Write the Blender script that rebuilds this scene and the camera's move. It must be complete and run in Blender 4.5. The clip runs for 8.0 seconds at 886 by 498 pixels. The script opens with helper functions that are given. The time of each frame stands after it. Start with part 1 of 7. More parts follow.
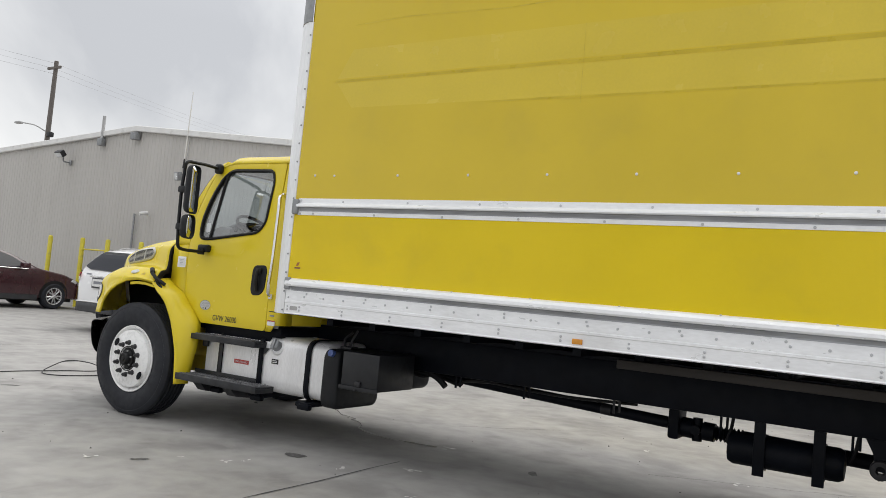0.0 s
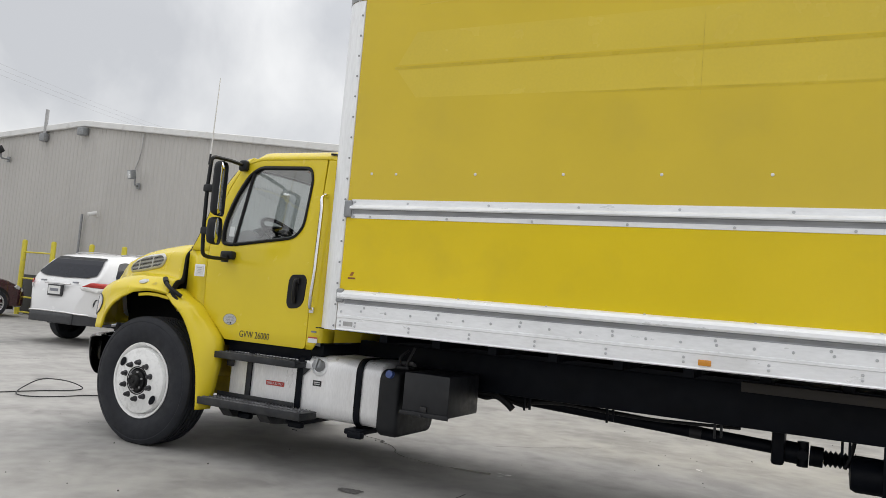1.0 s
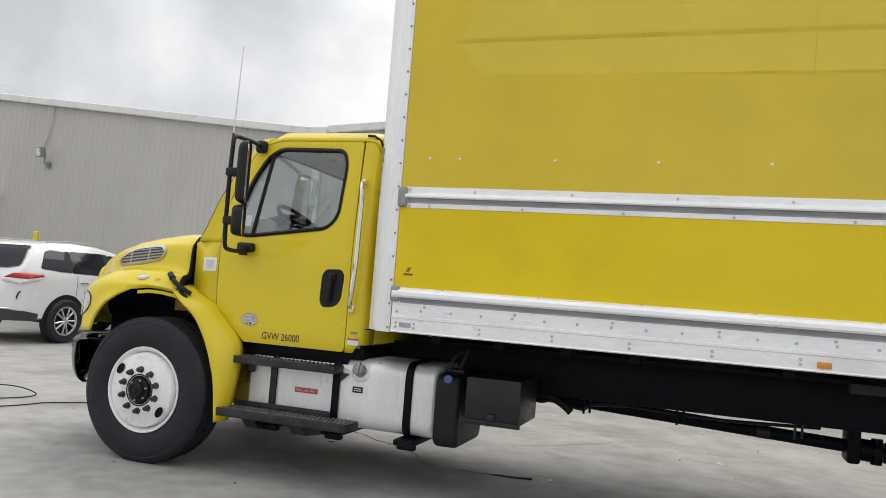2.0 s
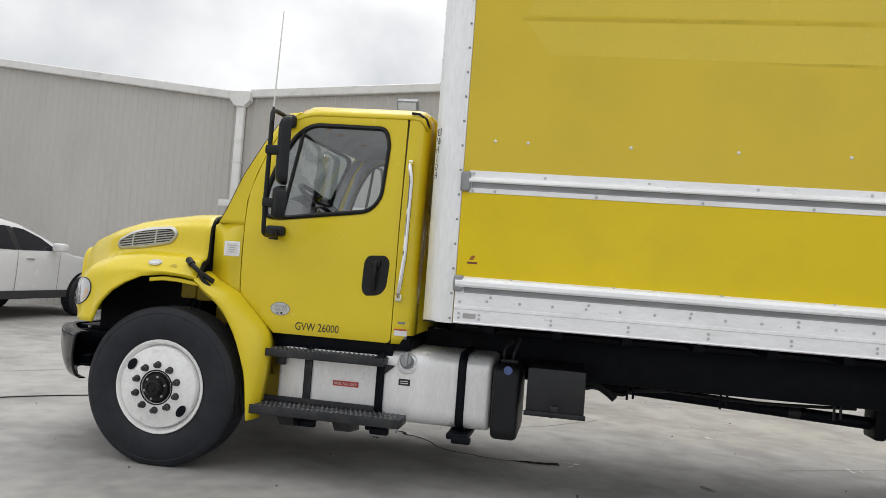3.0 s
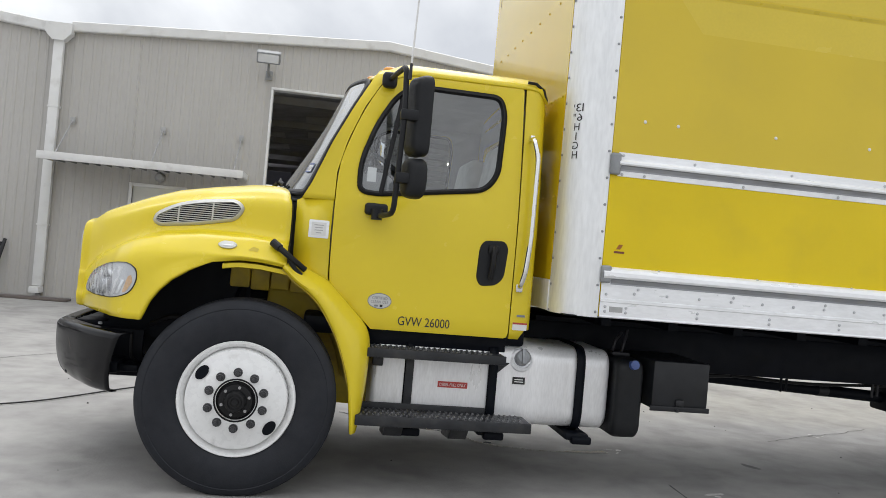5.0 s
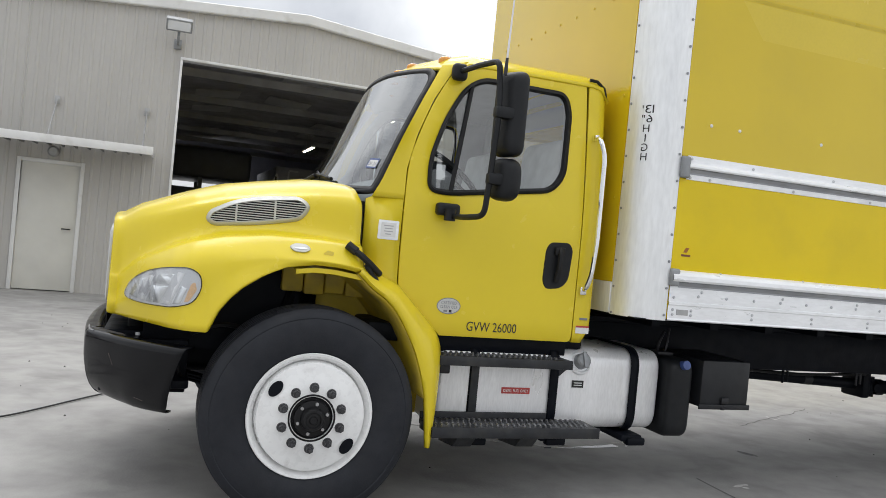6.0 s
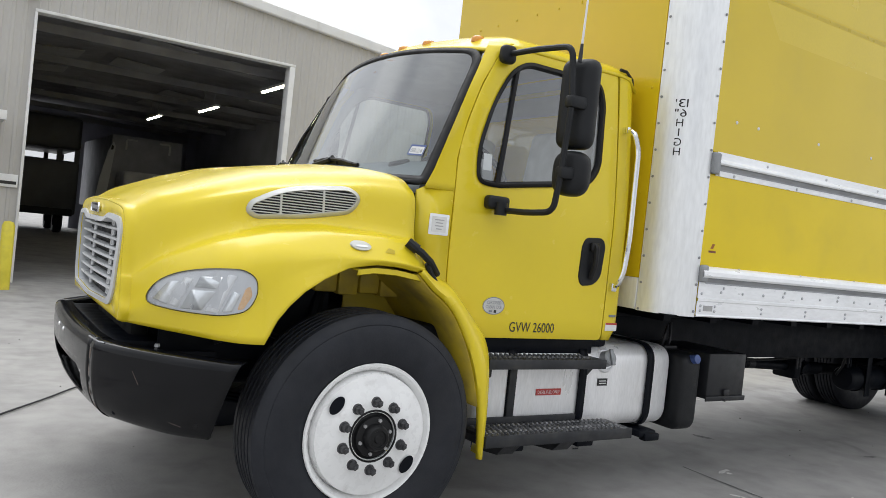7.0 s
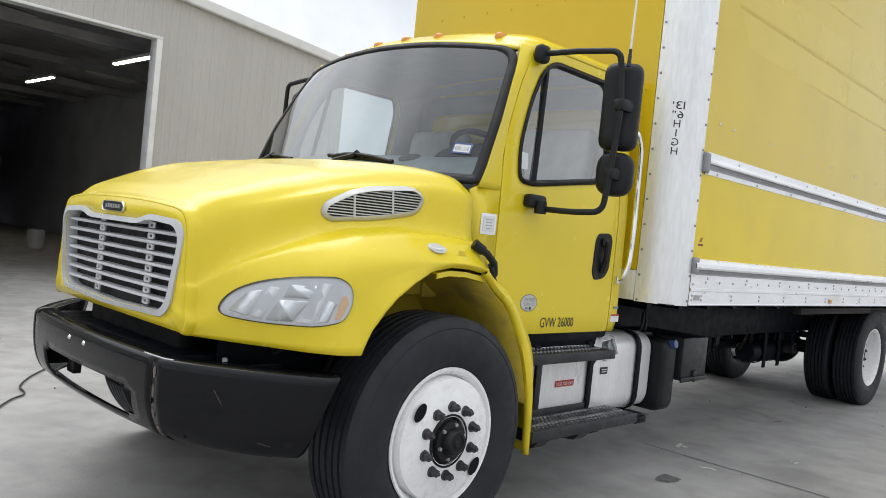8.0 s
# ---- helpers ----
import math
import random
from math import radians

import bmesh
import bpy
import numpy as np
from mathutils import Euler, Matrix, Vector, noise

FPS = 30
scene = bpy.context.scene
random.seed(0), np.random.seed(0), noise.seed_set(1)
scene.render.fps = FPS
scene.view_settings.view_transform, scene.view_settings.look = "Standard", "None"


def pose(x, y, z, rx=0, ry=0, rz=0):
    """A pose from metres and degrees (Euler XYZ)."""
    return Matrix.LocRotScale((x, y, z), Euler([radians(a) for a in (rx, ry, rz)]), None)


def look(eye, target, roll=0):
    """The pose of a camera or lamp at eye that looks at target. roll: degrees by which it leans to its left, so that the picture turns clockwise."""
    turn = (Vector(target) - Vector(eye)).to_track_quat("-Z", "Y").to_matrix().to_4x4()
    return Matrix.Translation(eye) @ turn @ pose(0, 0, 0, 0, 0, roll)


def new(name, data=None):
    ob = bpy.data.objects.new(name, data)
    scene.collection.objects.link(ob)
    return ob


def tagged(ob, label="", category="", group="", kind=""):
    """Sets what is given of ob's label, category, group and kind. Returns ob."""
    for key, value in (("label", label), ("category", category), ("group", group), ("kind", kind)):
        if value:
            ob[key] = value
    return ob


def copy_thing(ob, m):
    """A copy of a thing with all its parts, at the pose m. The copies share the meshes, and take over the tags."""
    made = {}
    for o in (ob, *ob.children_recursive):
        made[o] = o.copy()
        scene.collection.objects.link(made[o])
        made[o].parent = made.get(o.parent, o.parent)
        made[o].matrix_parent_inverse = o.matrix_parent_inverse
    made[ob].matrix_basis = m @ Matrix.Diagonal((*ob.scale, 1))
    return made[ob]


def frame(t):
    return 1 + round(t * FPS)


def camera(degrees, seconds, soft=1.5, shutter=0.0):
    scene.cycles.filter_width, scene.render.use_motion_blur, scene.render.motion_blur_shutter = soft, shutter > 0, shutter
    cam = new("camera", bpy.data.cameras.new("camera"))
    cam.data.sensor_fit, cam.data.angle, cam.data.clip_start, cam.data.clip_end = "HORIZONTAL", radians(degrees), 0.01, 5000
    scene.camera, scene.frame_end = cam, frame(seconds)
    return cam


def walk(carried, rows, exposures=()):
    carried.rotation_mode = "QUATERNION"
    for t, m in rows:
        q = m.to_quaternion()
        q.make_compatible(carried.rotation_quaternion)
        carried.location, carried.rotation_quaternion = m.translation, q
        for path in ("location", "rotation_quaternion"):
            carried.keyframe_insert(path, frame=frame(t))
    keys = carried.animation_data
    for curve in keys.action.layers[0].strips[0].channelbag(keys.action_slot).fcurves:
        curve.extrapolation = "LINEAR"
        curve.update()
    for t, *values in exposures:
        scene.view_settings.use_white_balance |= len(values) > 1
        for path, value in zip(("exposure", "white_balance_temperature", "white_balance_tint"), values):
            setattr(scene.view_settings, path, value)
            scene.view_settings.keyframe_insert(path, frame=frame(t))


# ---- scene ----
cam = camera(59.4, 8.0, soft=0.4)
PATH = [
    (0, (6.051, -4.531, 1.309), (5.003, -2.832, 1.432), 5.2),
    (0.5, (5.47, -4.5, 1.311), (4.484, -2.765, 1.446), 5.0),
    (1, (4.892, -4.458, 1.309), (3.99, -2.678, 1.45), 4.9),
    (1.5, (4.317, -4.415, 1.308), (3.523, -2.584, 1.449), 4.7),
    (3, (2.568, -4.513, 1.379), (2.223, -2.544, 1.432), 4.3),
    (3.5, (2.058, -4.403, 1.347), (1.867, -2.413, 1.388), 4.6),
    (4, (1.487, -4.336, 1.342), (1.469, -2.336, 1.373), 4.7),
    (4.5, (0.924, -4.194, 1.33), (1.076, -2.2, 1.352), 4.9),
    (5, (0.35, -4.019, 1.348), (0.664, -2.043, 1.356), 5.1),
    (6.5, (-1.164, -3.193, 1.388), (-0.291, -1.394, 1.353), 5.8),
    (7, (-1.567, -2.787, 1.373), (-0.489, -1.103, 1.334), 6.1),
    (7.5, (-2.01, -2.471, 1.385), (-0.743, -0.925, 1.339), 6.1),
    (8, (-2.358, -2.101, 1.362), (-0.924, -0.707, 1.315), 5.8),
]
walk(cam, [(t, look(eye, target, roll)) for t, eye, target, roll in PATH],
     [(0.0, 0.03, 6500, 10), (3.4, 0.03, 6500, 10), (4.1, 0.10, 6380, 10), (6.0, 0.13, 6320, 10), (8.0, 0.18, 6250, 10)])

# ---- world, sun ----
world = bpy.data.worlds.new("overcast")
scene.world = world
world.use_nodes = True
wn, wl = world.node_tree.nodes, world.node_tree.links
wn.clear()
w_out, w_bg = wn.new("ShaderNodeOutputWorld"), wn.new("ShaderNodeBackground")
SUN_EL, SUN_AZ = radians(56), radians(8)      # azimuth from +y towards +x
w_sky = wn.new("ShaderNodeTexSky")
w_sky.sky_type, w_sky.sun_disc, w_sky.sun_elevation, w_sky.sun_rotation = "NISHITA", False, SUN_EL, SUN_AZ
w_scale = wn.new("ShaderNodeVectorMath")
w_scale.operation, w_scale.inputs[3].default_value = "SCALE", 0.10
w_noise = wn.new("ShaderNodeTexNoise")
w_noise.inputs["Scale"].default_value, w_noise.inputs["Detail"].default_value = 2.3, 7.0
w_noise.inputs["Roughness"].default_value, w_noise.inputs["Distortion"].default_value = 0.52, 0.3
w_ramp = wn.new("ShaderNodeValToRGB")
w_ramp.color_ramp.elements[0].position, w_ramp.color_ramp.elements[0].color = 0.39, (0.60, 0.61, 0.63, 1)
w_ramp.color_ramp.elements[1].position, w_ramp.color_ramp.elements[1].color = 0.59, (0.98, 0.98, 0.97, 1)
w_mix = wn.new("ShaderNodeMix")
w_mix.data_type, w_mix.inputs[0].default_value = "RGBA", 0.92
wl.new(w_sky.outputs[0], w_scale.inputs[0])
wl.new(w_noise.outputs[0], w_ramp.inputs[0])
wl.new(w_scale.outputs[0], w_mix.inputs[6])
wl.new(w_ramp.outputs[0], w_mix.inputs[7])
w_tc, w_sep, w_up = wn.new("ShaderNodeTexCoord"), wn.new("ShaderNodeSeparateXYZ"), wn.new("ShaderNodeMapRange")
w_up.inputs[1].default_value, w_up.inputs[2].default_value, w_up.inputs[3].default_value, w_up.inputs[4].default_value = 0.30, 0.95, 1.0, 1.75
w_gain = wn.new("ShaderNodeVectorMath")
w_gain.operation = "SCALE"
wl.new(w_tc.outputs["Generated"], w_sep.inputs[0])
wl.new(w_sep.outputs[2], w_up.inputs[0])
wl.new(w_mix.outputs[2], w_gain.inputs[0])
w_dot, w_side, w_both = wn.new("ShaderNodeVectorMath"), wn.new("ShaderNodeMapRange"), wn.new("ShaderNodeMath")
w_dot.operation, w_both.operation = "DOT_PRODUCT", "MULTIPLY"
w_dot.inputs[1].default_value = (math.sin(SUN_AZ) * math.cos(SUN_EL), math.cos(SUN_AZ) * math.cos(SUN_EL), math.sin(SUN_EL))
w_side.inputs[1].default_value, w_side.inputs[2].default_value, w_side.inputs[3].default_value, w_side.inputs[4].default_value = -0.1, 0.95, 0.97, 1.10
wl.new(w_tc.outputs["Generated"], w_dot.inputs[0])
wl.new(w_dot.outputs["Value"], w_side.inputs[0])
wl.new(w_up.outputs[0], w_both.inputs[0])
wl.new(w_side.outputs[0], w_both.inputs[1])
wl.new(w_both.outputs[0], w_gain.inputs[3])
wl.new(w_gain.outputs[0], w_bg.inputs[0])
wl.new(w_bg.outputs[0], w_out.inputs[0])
w_bg.inputs[1].default_value = 0.985

sun = new("sun", bpy.data.lights.new("sun", "SUN"))
sun.data.energy, sun.data.angle, sun.data.color = 1.15, radians(45), (1.0, 0.97, 0.92)
sun.matrix_world = look((0, 0, 0), (-math.sin(SUN_AZ) * math.cos(SUN_EL), -math.cos(SUN_AZ) * math.cos(SUN_EL), -math.sin(SUN_EL)))


# ---- materials ----
def mat(name, color, rough=0.5, metal=0.0, vary=0.15, scale=6.0, fine=0.0, fine_scale=200.0, bump=0.0, bump_scale=60.0,
        coat=0.0, rough_vary=0.1, stretch=(1, 1, 1), dirt=None, dirt_scale=1.5, dirt_lo=0.55, dirt_hi=0.75, island=0.0, spec=0.5, patch=None, patch_scale=0.6):
    """A surface with large and fine variation of its colour, uneven gloss and a fine relief."""
    m = bpy.data.materials.new(name)
    m.use_nodes = True
    n, l = m.node_tree.nodes, m.node_tree.links
    b = n["Principled BSDF"]
    b.inputs["Metallic"].default_value = metal
    b.inputs["Specular IOR Level"].default_value = spec
    b.inputs["Coat Weight"].default_value = coat
    b.inputs["Coat Roughness"].default_value = 0.04
    tc, mp = n.new("ShaderNodeTexCoord"), n.new("ShaderNodeMapping")
    mp.inputs["Scale"].default_value = stretch
    l.new(tc.outputs["Object"], mp.inputs[0])

    def noise_node(sc, det=5.0):
        k = n.new("ShaderNodeTexNoise")
        k.inputs["Scale"].default_value, k.inputs["Detail"].default_value = sc, det
        l.new(mp.outputs[0], k.inputs["Vector"])
        return k

    def remap(sock, a, z, lo, hi):
        k = n.new("ShaderNodeMapRange")
        k.inputs[1].default_value, k.inputs[2].default_value, k.inputs[3].default_value, k.inputs[4].default_value = a, z, lo, hi
        l.new(sock, k.inputs[0])
        return k.outputs[0]

    big = noise_node(scale)
    val = remap(big.outputs[0], 0.3, 0.7, 1 - vary, 1 + vary)
    if fine:
        small = noise_node(fine_scale, 2.0)
        mul = n.new("ShaderNodeMath")
        mul.operation = "MULTIPLY"
        l.new(val, mul.inputs[0])
        l.new(remap(small.outputs[0], 0.3, 0.7, 1 - fine, 1 + fine), mul.inputs[1])
        val = mul.outputs[0]
    if island:
        info = n.new("ShaderNodeObjectInfo")
        mul2 = n.new("ShaderNodeMath")
        mul2.operation = "MULTIPLY"
        l.new(val, mul2.inputs[0])
        l.new(remap(info.outputs["Random"], 0, 1, 1 - island, 1 + island), mul2.inputs[1])
        val = mul2.outputs[0]
    col = n.new("ShaderNodeVectorMath")
    col.operation = "SCALE"
    col.inputs[0].default_value = color
    l.new(val, col.inputs[3])
    out = col.outputs[0]
    if dirt:
        dn = noise_node(dirt_scale, 8.0)
        mx = n.new("ShaderNodeMix")
        mx.data_type = "RGBA"
        l.new(remap(dn.outputs[0], dirt_lo, dirt_hi, 0, dirt[3]), mx.inputs[0])
        l.new(out, mx.inputs[6])
        mx.inputs[7].default_value = (*dirt[:3], 1)
        out = mx.outputs[2]
    if patch:
        pn = noise_node(patch_scale, 6.0)
        pn.inputs["Distortion"].default_value = 0.6
        px = n.new("ShaderNodeMix")
        px.data_type = "RGBA"
        l.new(remap(pn.outputs[0], 0.50, 0.66, 0, patch[3]), px.inputs[0])
        l.new(out, px.inputs[6])
        px.inputs[7].default_value = (*patch[:3], 1)
        out = px.outputs[2]
    l.new(out, b.inputs["Base Color"])
    rn = noise_node(scale * 2.7)
    l.new(remap(rn.outputs[0], 0.3, 0.7, max(0.02, rough - rough_vary), min(1, rough + rough_vary)), b.inputs["Roughness"])
    if bump:
        bn, bp = noise_node(bump_scale, 3.0), n.new("ShaderNodeBump")
        bp.inputs["Strength"].default_value, bp.inputs["Distance"].default_value = bump, 0.01
        l.new(bn.outputs[0], bp.inputs["Height"])
        l.new(bp.outputs[0], b.inputs["Normal"])
    return m


def glass_mat(name, tint, rough=0.02, mix=0.12, rise=2.2):
    """Thin tinted glass: clear through, with a mirror coat that grows at a grazing view."""
    m = bpy.data.materials.new(name)
    m.use_nodes = True
    n, l = m.node_tree.nodes, m.node_tree.links
    n.clear()
    o, t, g, x, f = (n.new("ShaderNode" + k) for k in ("OutputMaterial", "BsdfTransparent", "BsdfGlossy", "MixShader", "LayerWeight"))
    t.inputs[0].default_value = (*tint, 1)
    g.inputs["Roughness"].default_value = rough
    f.inputs[0].default_value = 0.5
    power, add = n.new("ShaderNodeMath"), n.new("ShaderNodeMath")
    power.operation, power.inputs[1].default_value = "POWER", rise
    add.operation, add.inputs[1].default_value, add.use_clamp = "ADD", mix, True
    l.new(f.outputs["Facing"], power.inputs[0])
    l.new(power.outputs[0], add.inputs[0])
    l.new(add.outputs[0], x.inputs[0])
    l.new(t.outputs[0], x.inputs[1])
    l.new(g.outputs[0], x.inputs[2])
    l.new(x.outputs[0], o.inputs[0])
    return m


def glow_mat(name, color, strength):
    m = bpy.data.materials.new(name)
    m.use_nodes = True
    b = m.node_tree.nodes["Principled BSDF"]
    b.inputs["Base Color"].default_value = (*color, 1)
    b.inputs["Emission Color"].default_value = (*color, 1)
    b.inputs["Emission Strength"].default_value = strength
    return m


YELLOW = mat("yellow_paint", (0.735, 0.575, 0.022), 0.24, coat=0.14, vary=0.025, scale=3, rough_vary=0.04, bump=0.012, bump_scale=9, spec=0.40)
YELLOW_IN = mat("yellow_inner_plastic", (0.62, 0.46, 0.03), 0.55, vary=0.15, dirt=(0.22, 0.165, 0.05, 0.8), dirt_scale=6, dirt_lo=0.40, dirt_hi=0.7)
YELLOW_BOX = mat("yellow_panel", (0.765, 0.572, 0.004), 0.14, coat=0.0, vary=0.05, scale=1.2, rough_vary=0.06, bump=0.09, bump_scale=1.6, spec=0.34,
                 dirt=(0.44, 0.33, 0.03, 0.25), dirt_scale=2.2, dirt_lo=0.55, dirt_hi=0.8)
# upper side sheet, less saturated than the lower one
YELLOW_UP = mat("duller_yellow_panel", (0.65, 0.485, 0.030), 0.20, vary=0.05, scale=1.2, rough_vary=0.07, bump=0.06, bump_scale=1.6, spec=0.45,
                dirt=(0.46, 0.35, 0.05, 0.25), dirt_scale=2.2, dirt_lo=0.55, dirt_hi=0.8)
YELLOW_FRONT = mat("glossy_yellow_panel", (0.65, 0.47, 0.010), 0.10, coat=0.3, vary=0.04, scale=1.5, rough_vary=0.04, bump=0.012, bump_scale=5, spec=0.5)
GHOST = mat("faded_yellow_panel", (0.680, 0.520, 0.048), 0.24, vary=0.05, scale=1.5, fine=0.02, fine_scale=60, rough_vary=0.06, spec=0.45)
GHOST_EDGE = mat("grimy_yellow_panel", (0.585, 0.435, 0.024), 0.3, vary=0.12, scale=4, rough_vary=0.06, spec=0.4)
ALU = mat("brushed_aluminium", (0.89, 0.90, 0.92), 0.36, metal=0.25, vary=0.06, scale=9, fine=0.04, fine_scale=90, rough_vary=0.1, stretch=(0.25, 1, 1),
          dirt=(0.52, 0.51, 0.49, 0.5), dirt_scale=5, dirt_lo=0.58, dirt_hi=0.8)
ALU_CAP = mat("worn_aluminium", (0.85, 0.86, 0.87), 0.42, metal=0.5, vary=0.06, scale=5, fine=0.05, fine_scale=60, stretch=(1, 1, 0.2),
              dirt=(0.35, 0.34, 0.33, 0.6), dirt_scale=6, dirt_lo=0.6, dirt_hi=0.78)
# darker aluminium that carries the shade under the rail lips
ALU_SHADE = mat("shade_grey_aluminium", (0.34, 0.35, 0.37), 0.5, metal=0.3, vary=0.15, scale=6, fine=0.12, fine_scale=40, stretch=(0.2, 1, 1))
TANK_ALU = mat("tank_aluminium", (0.86, 0.86, 0.87), 0.36, metal=0.30, vary=0.06, scale=7, fine=0.05, fine_scale=120, stretch=(1, 1, 0.2), rough_vary=0.1,
               dirt=(0.55, 0.53, 0.50, 0.4), dirt_scale=8, dirt_lo=0.6, dirt_hi=0.8)
CHROME = mat("polished_steel", (0.82, 0.82, 0.82), 0.12, metal=1.0, vary=0.03, rough_vary=0.05)
MIRROR = mat("mirror_glass", (0.62, 0.64, 0.66), 0.03, metal=1.0, vary=0.02, rough_vary=0.01)
GREY_CAST = mat("grey_casting", (0.28, 0.29, 0.30), 0.5, metal=0.4, vary=0.15, scale=20)
BLACK = mat("black_frame_paint", (0.0036, 0.0050, 0.0088), 0.5, vary=0.25, scale=5, fine=0.1, dirt=(0.010, 0.011, 0.014, 0.4), dirt_scale=5, dirt_lo=0.6, dirt_hi=0.85, bump=0.1, spec=0.14)
BLACK_GLOSS = mat("black_bumper_paint", (0.0055, 0.0058, 0.0072), 0.16, vary=0.2, scale=4, rough_vary=0.06, bump=0.03, bump_scale=9, spec=0.24,
                  dirt=(0.03, 0.028, 0.028, 0.5), dirt_scale=7, dirt_lo=0.68, dirt_hi=0.82)
BOX_BLACK = mat("dusty_black_paint", (0.014, 0.015, 0.018), 0.42, vary=0.2, scale=8, spec=0.4, dirt=(0.04, 0.039, 0.037, 0.5), dirt_scale=6)
PLASTIC = mat("black_plastic", (0.008, 0.009, 0.011), 0.5, vary=0.12, bump=0.15, bump_scale=300, spec=0.32)
RUBBER = mat("tyre_rubber", (0.0155, 0.0172, 0.0225), 0.6, vary=0.18, scale=7, fine=0.08, bump=0.08, bump_scale=120, spec=0.32, dirt=(0.027, 0.028, 0.031, 0.5), dirt_scale=4, dirt_lo=0.5, dirt_hi=0.8)
SEAL = mat("rubber_seal", (0.009, 0.009, 0.010), 0.55, vary=0.1, spec=0.3)
WHEEL_WHITE = mat("white_wheel_paint", (0.84, 0.84, 0.835), 0.3, vary=0.04, scale=12, dirt=(0.25, 0.22, 0.2, 0.5), dirt_scale=9, dirt_lo=0.64, dirt_hi=0.82)
STEEL_DARK = mat("dull_steel", (0.025, 0.025, 0.028), 0.45, metal=0.3, vary=0.3, scale=30)
NUT = mat("oxidised_lug_nut", (0.060, 0.060, 0.064), 0.5, metal=0.35, vary=0.3, scale=40)
HUB_BLACK = mat("oily_black_hub", (0.009, 0.009, 0.010), 0.42, metal=0.2, vary=0.3, scale=25, spec=0.35)
TREAD = mat("worn_tread_steel", (0.17, 0.172, 0.178), 0.35, metal=0.6, vary=0.45, scale=14)
GRILLE_GREY = mat("grey_grille_plastic", (0.58, 0.59, 0.60), 0.35, vary=0.05, scale=8)
VENT_GREY = mat("pale_vent_plastic", (0.52, 0.52, 0.49), 0.4, vary=0.06, scale=12)
LENS = glass_mat("lamp_lens", (0.93, 0.94, 0.95), 0.03, 0.06)
REFLECTOR = mat("lamp_reflector", (0.80, 0.82, 0.84), 0.18, metal=0.5, vary=0.05, scale=5)
AMBER = mat("amber_lens", (0.66, 0.27, 0.02), 0.2, coat=0.4, vary=0.08, scale=40)
TURN_LENS = mat("pale_amber_lens", (0.66, 0.42, 0.22), 0.25, coat=0.4, vary=0.1, scale=40)
LAMP_WHITE = mat("pale_lamp_plastic", (0.78, 0.79, 0.80), 0.25, vary=0.05, scale=20)
LAMP_GREY = mat("grey_lamp_plastic", (0.58, 0.59, 0.61), 0.25, metal=0.1, vary=0.04, scale=8, rough_vary=0.04)
RED_LENS = mat("red_lens", (0.50, 0.03, 0.02), 0.2, coat=0.5, vary=0.1, scale=30)
GLASS = glass_mat("window_glass", (0.93, 0.96, 0.97), 0.01, 0.19, 2.4)
SHIELD = glass_mat("windscreen_glass", (0.58, 0.66, 0.67), 0.03, 0.05, 2.3)
DARK_GLASS = mat("tinted_glass", (0.010, 0.011, 0.016), 0.06, vary=0.1, rough_vary=0.02, spec=0.3)
REAR_GLASS = mat("dark_rear_glass", (0.012, 0.014, 0.022), 0.12, vary=0.1, rough_vary=0.02, spec=0.12)
INTERIOR = mat("grey_interior", (0.33, 0.335, 0.345), 0.7, vary=0.12, scale=10)
SEAT = mat("grey_seat_vinyl", (0.58, 0.58, 0.57), 0.6, vary=0.12, scale=12)
WHITE_LABEL = mat("white_label", (0.75, 0.75, 0.74), 0.5, vary=0.05, scale=30)
DECAL = mat("weathered_decal", (0.56, 0.56, 0.55), 0.5, vary=0.1, scale=40)
INK = mat("black_ink", (0.02, 0.02, 0.02), 0.5, vary=0.05)
INK_FAINT = mat("faded_print", (0.40, 0.40, 0.41), 0.5, vary=0.1)
INK_GREY = mat("grey_ink", (0.22, 0.23, 0.26), 0.5, vary=0.1)
RED_LABEL = mat("red_label", (0.45, 0.05, 0.045), 0.5, vary=0.1, scale=40)
BLUE_CAP = mat("blue_cap", (0.06, 0.10, 0.28), 0.4, vary=0.15, scale=30)
CONCRETE = mat("concrete_slab", (0.325, 0.316, 0.303), 0.75, vary=0.15, scale=1.6, fine=0.09, fine_scale=6.0, bump=0.22, bump_scale=55, rough_vary=0.12,
               dirt=(0.165, 0.158, 0.152, 0.6), dirt_scale=1.1, dirt_lo=0.50, dirt_hi=0.74, patch=(0.385, 0.374, 0.355, 0.6), patch_scale=2.6)
JOINT = mat("joint_sealer", (0.05, 0.05, 0.052), 0.8, vary=0.2, scale=20)
CRACK = mat("crack_dirt", (0.09, 0.085, 0.08), 0.9, vary=0.3, scale=25)
STAIN = mat("oil_stain", (0.12, 0.116, 0.112), 0.6, vary=0.35, scale=14, fine=0.25, fine_scale=60)
CABLE = mat("black_cable", (0.015, 0.015, 0.016), 0.6)
SIDING = mat("grey_metal_siding", (0.485, 0.47, 0.447), 0.5, vary=0.04, scale=0.8, fine=0.02, fine_scale=30, dirt=(0.42, 0.405, 0.38, 0.5), dirt_scale=1.5, dirt_lo=0.5, dirt_hi=0.8, stretch=(1, 1, 0.3))
TRIM = mat("white_metal_trim", (0.74, 0.74, 0.73), 0.45, vary=0.05, scale=3, dirt=(0.4, 0.38, 0.35, 0.4), dirt_scale=4)
# awning deck and ribs, darker than the white trim
SOFFIT = mat("dark_awning_deck", (0.22, 0.22, 0.215), 0.5, metal=0.4, vary=0.15, scale=4)
ROOF_METAL = mat("pale_roof_metal", (0.55, 0.55, 0.54), 0.5, vary=0.08, scale=1)
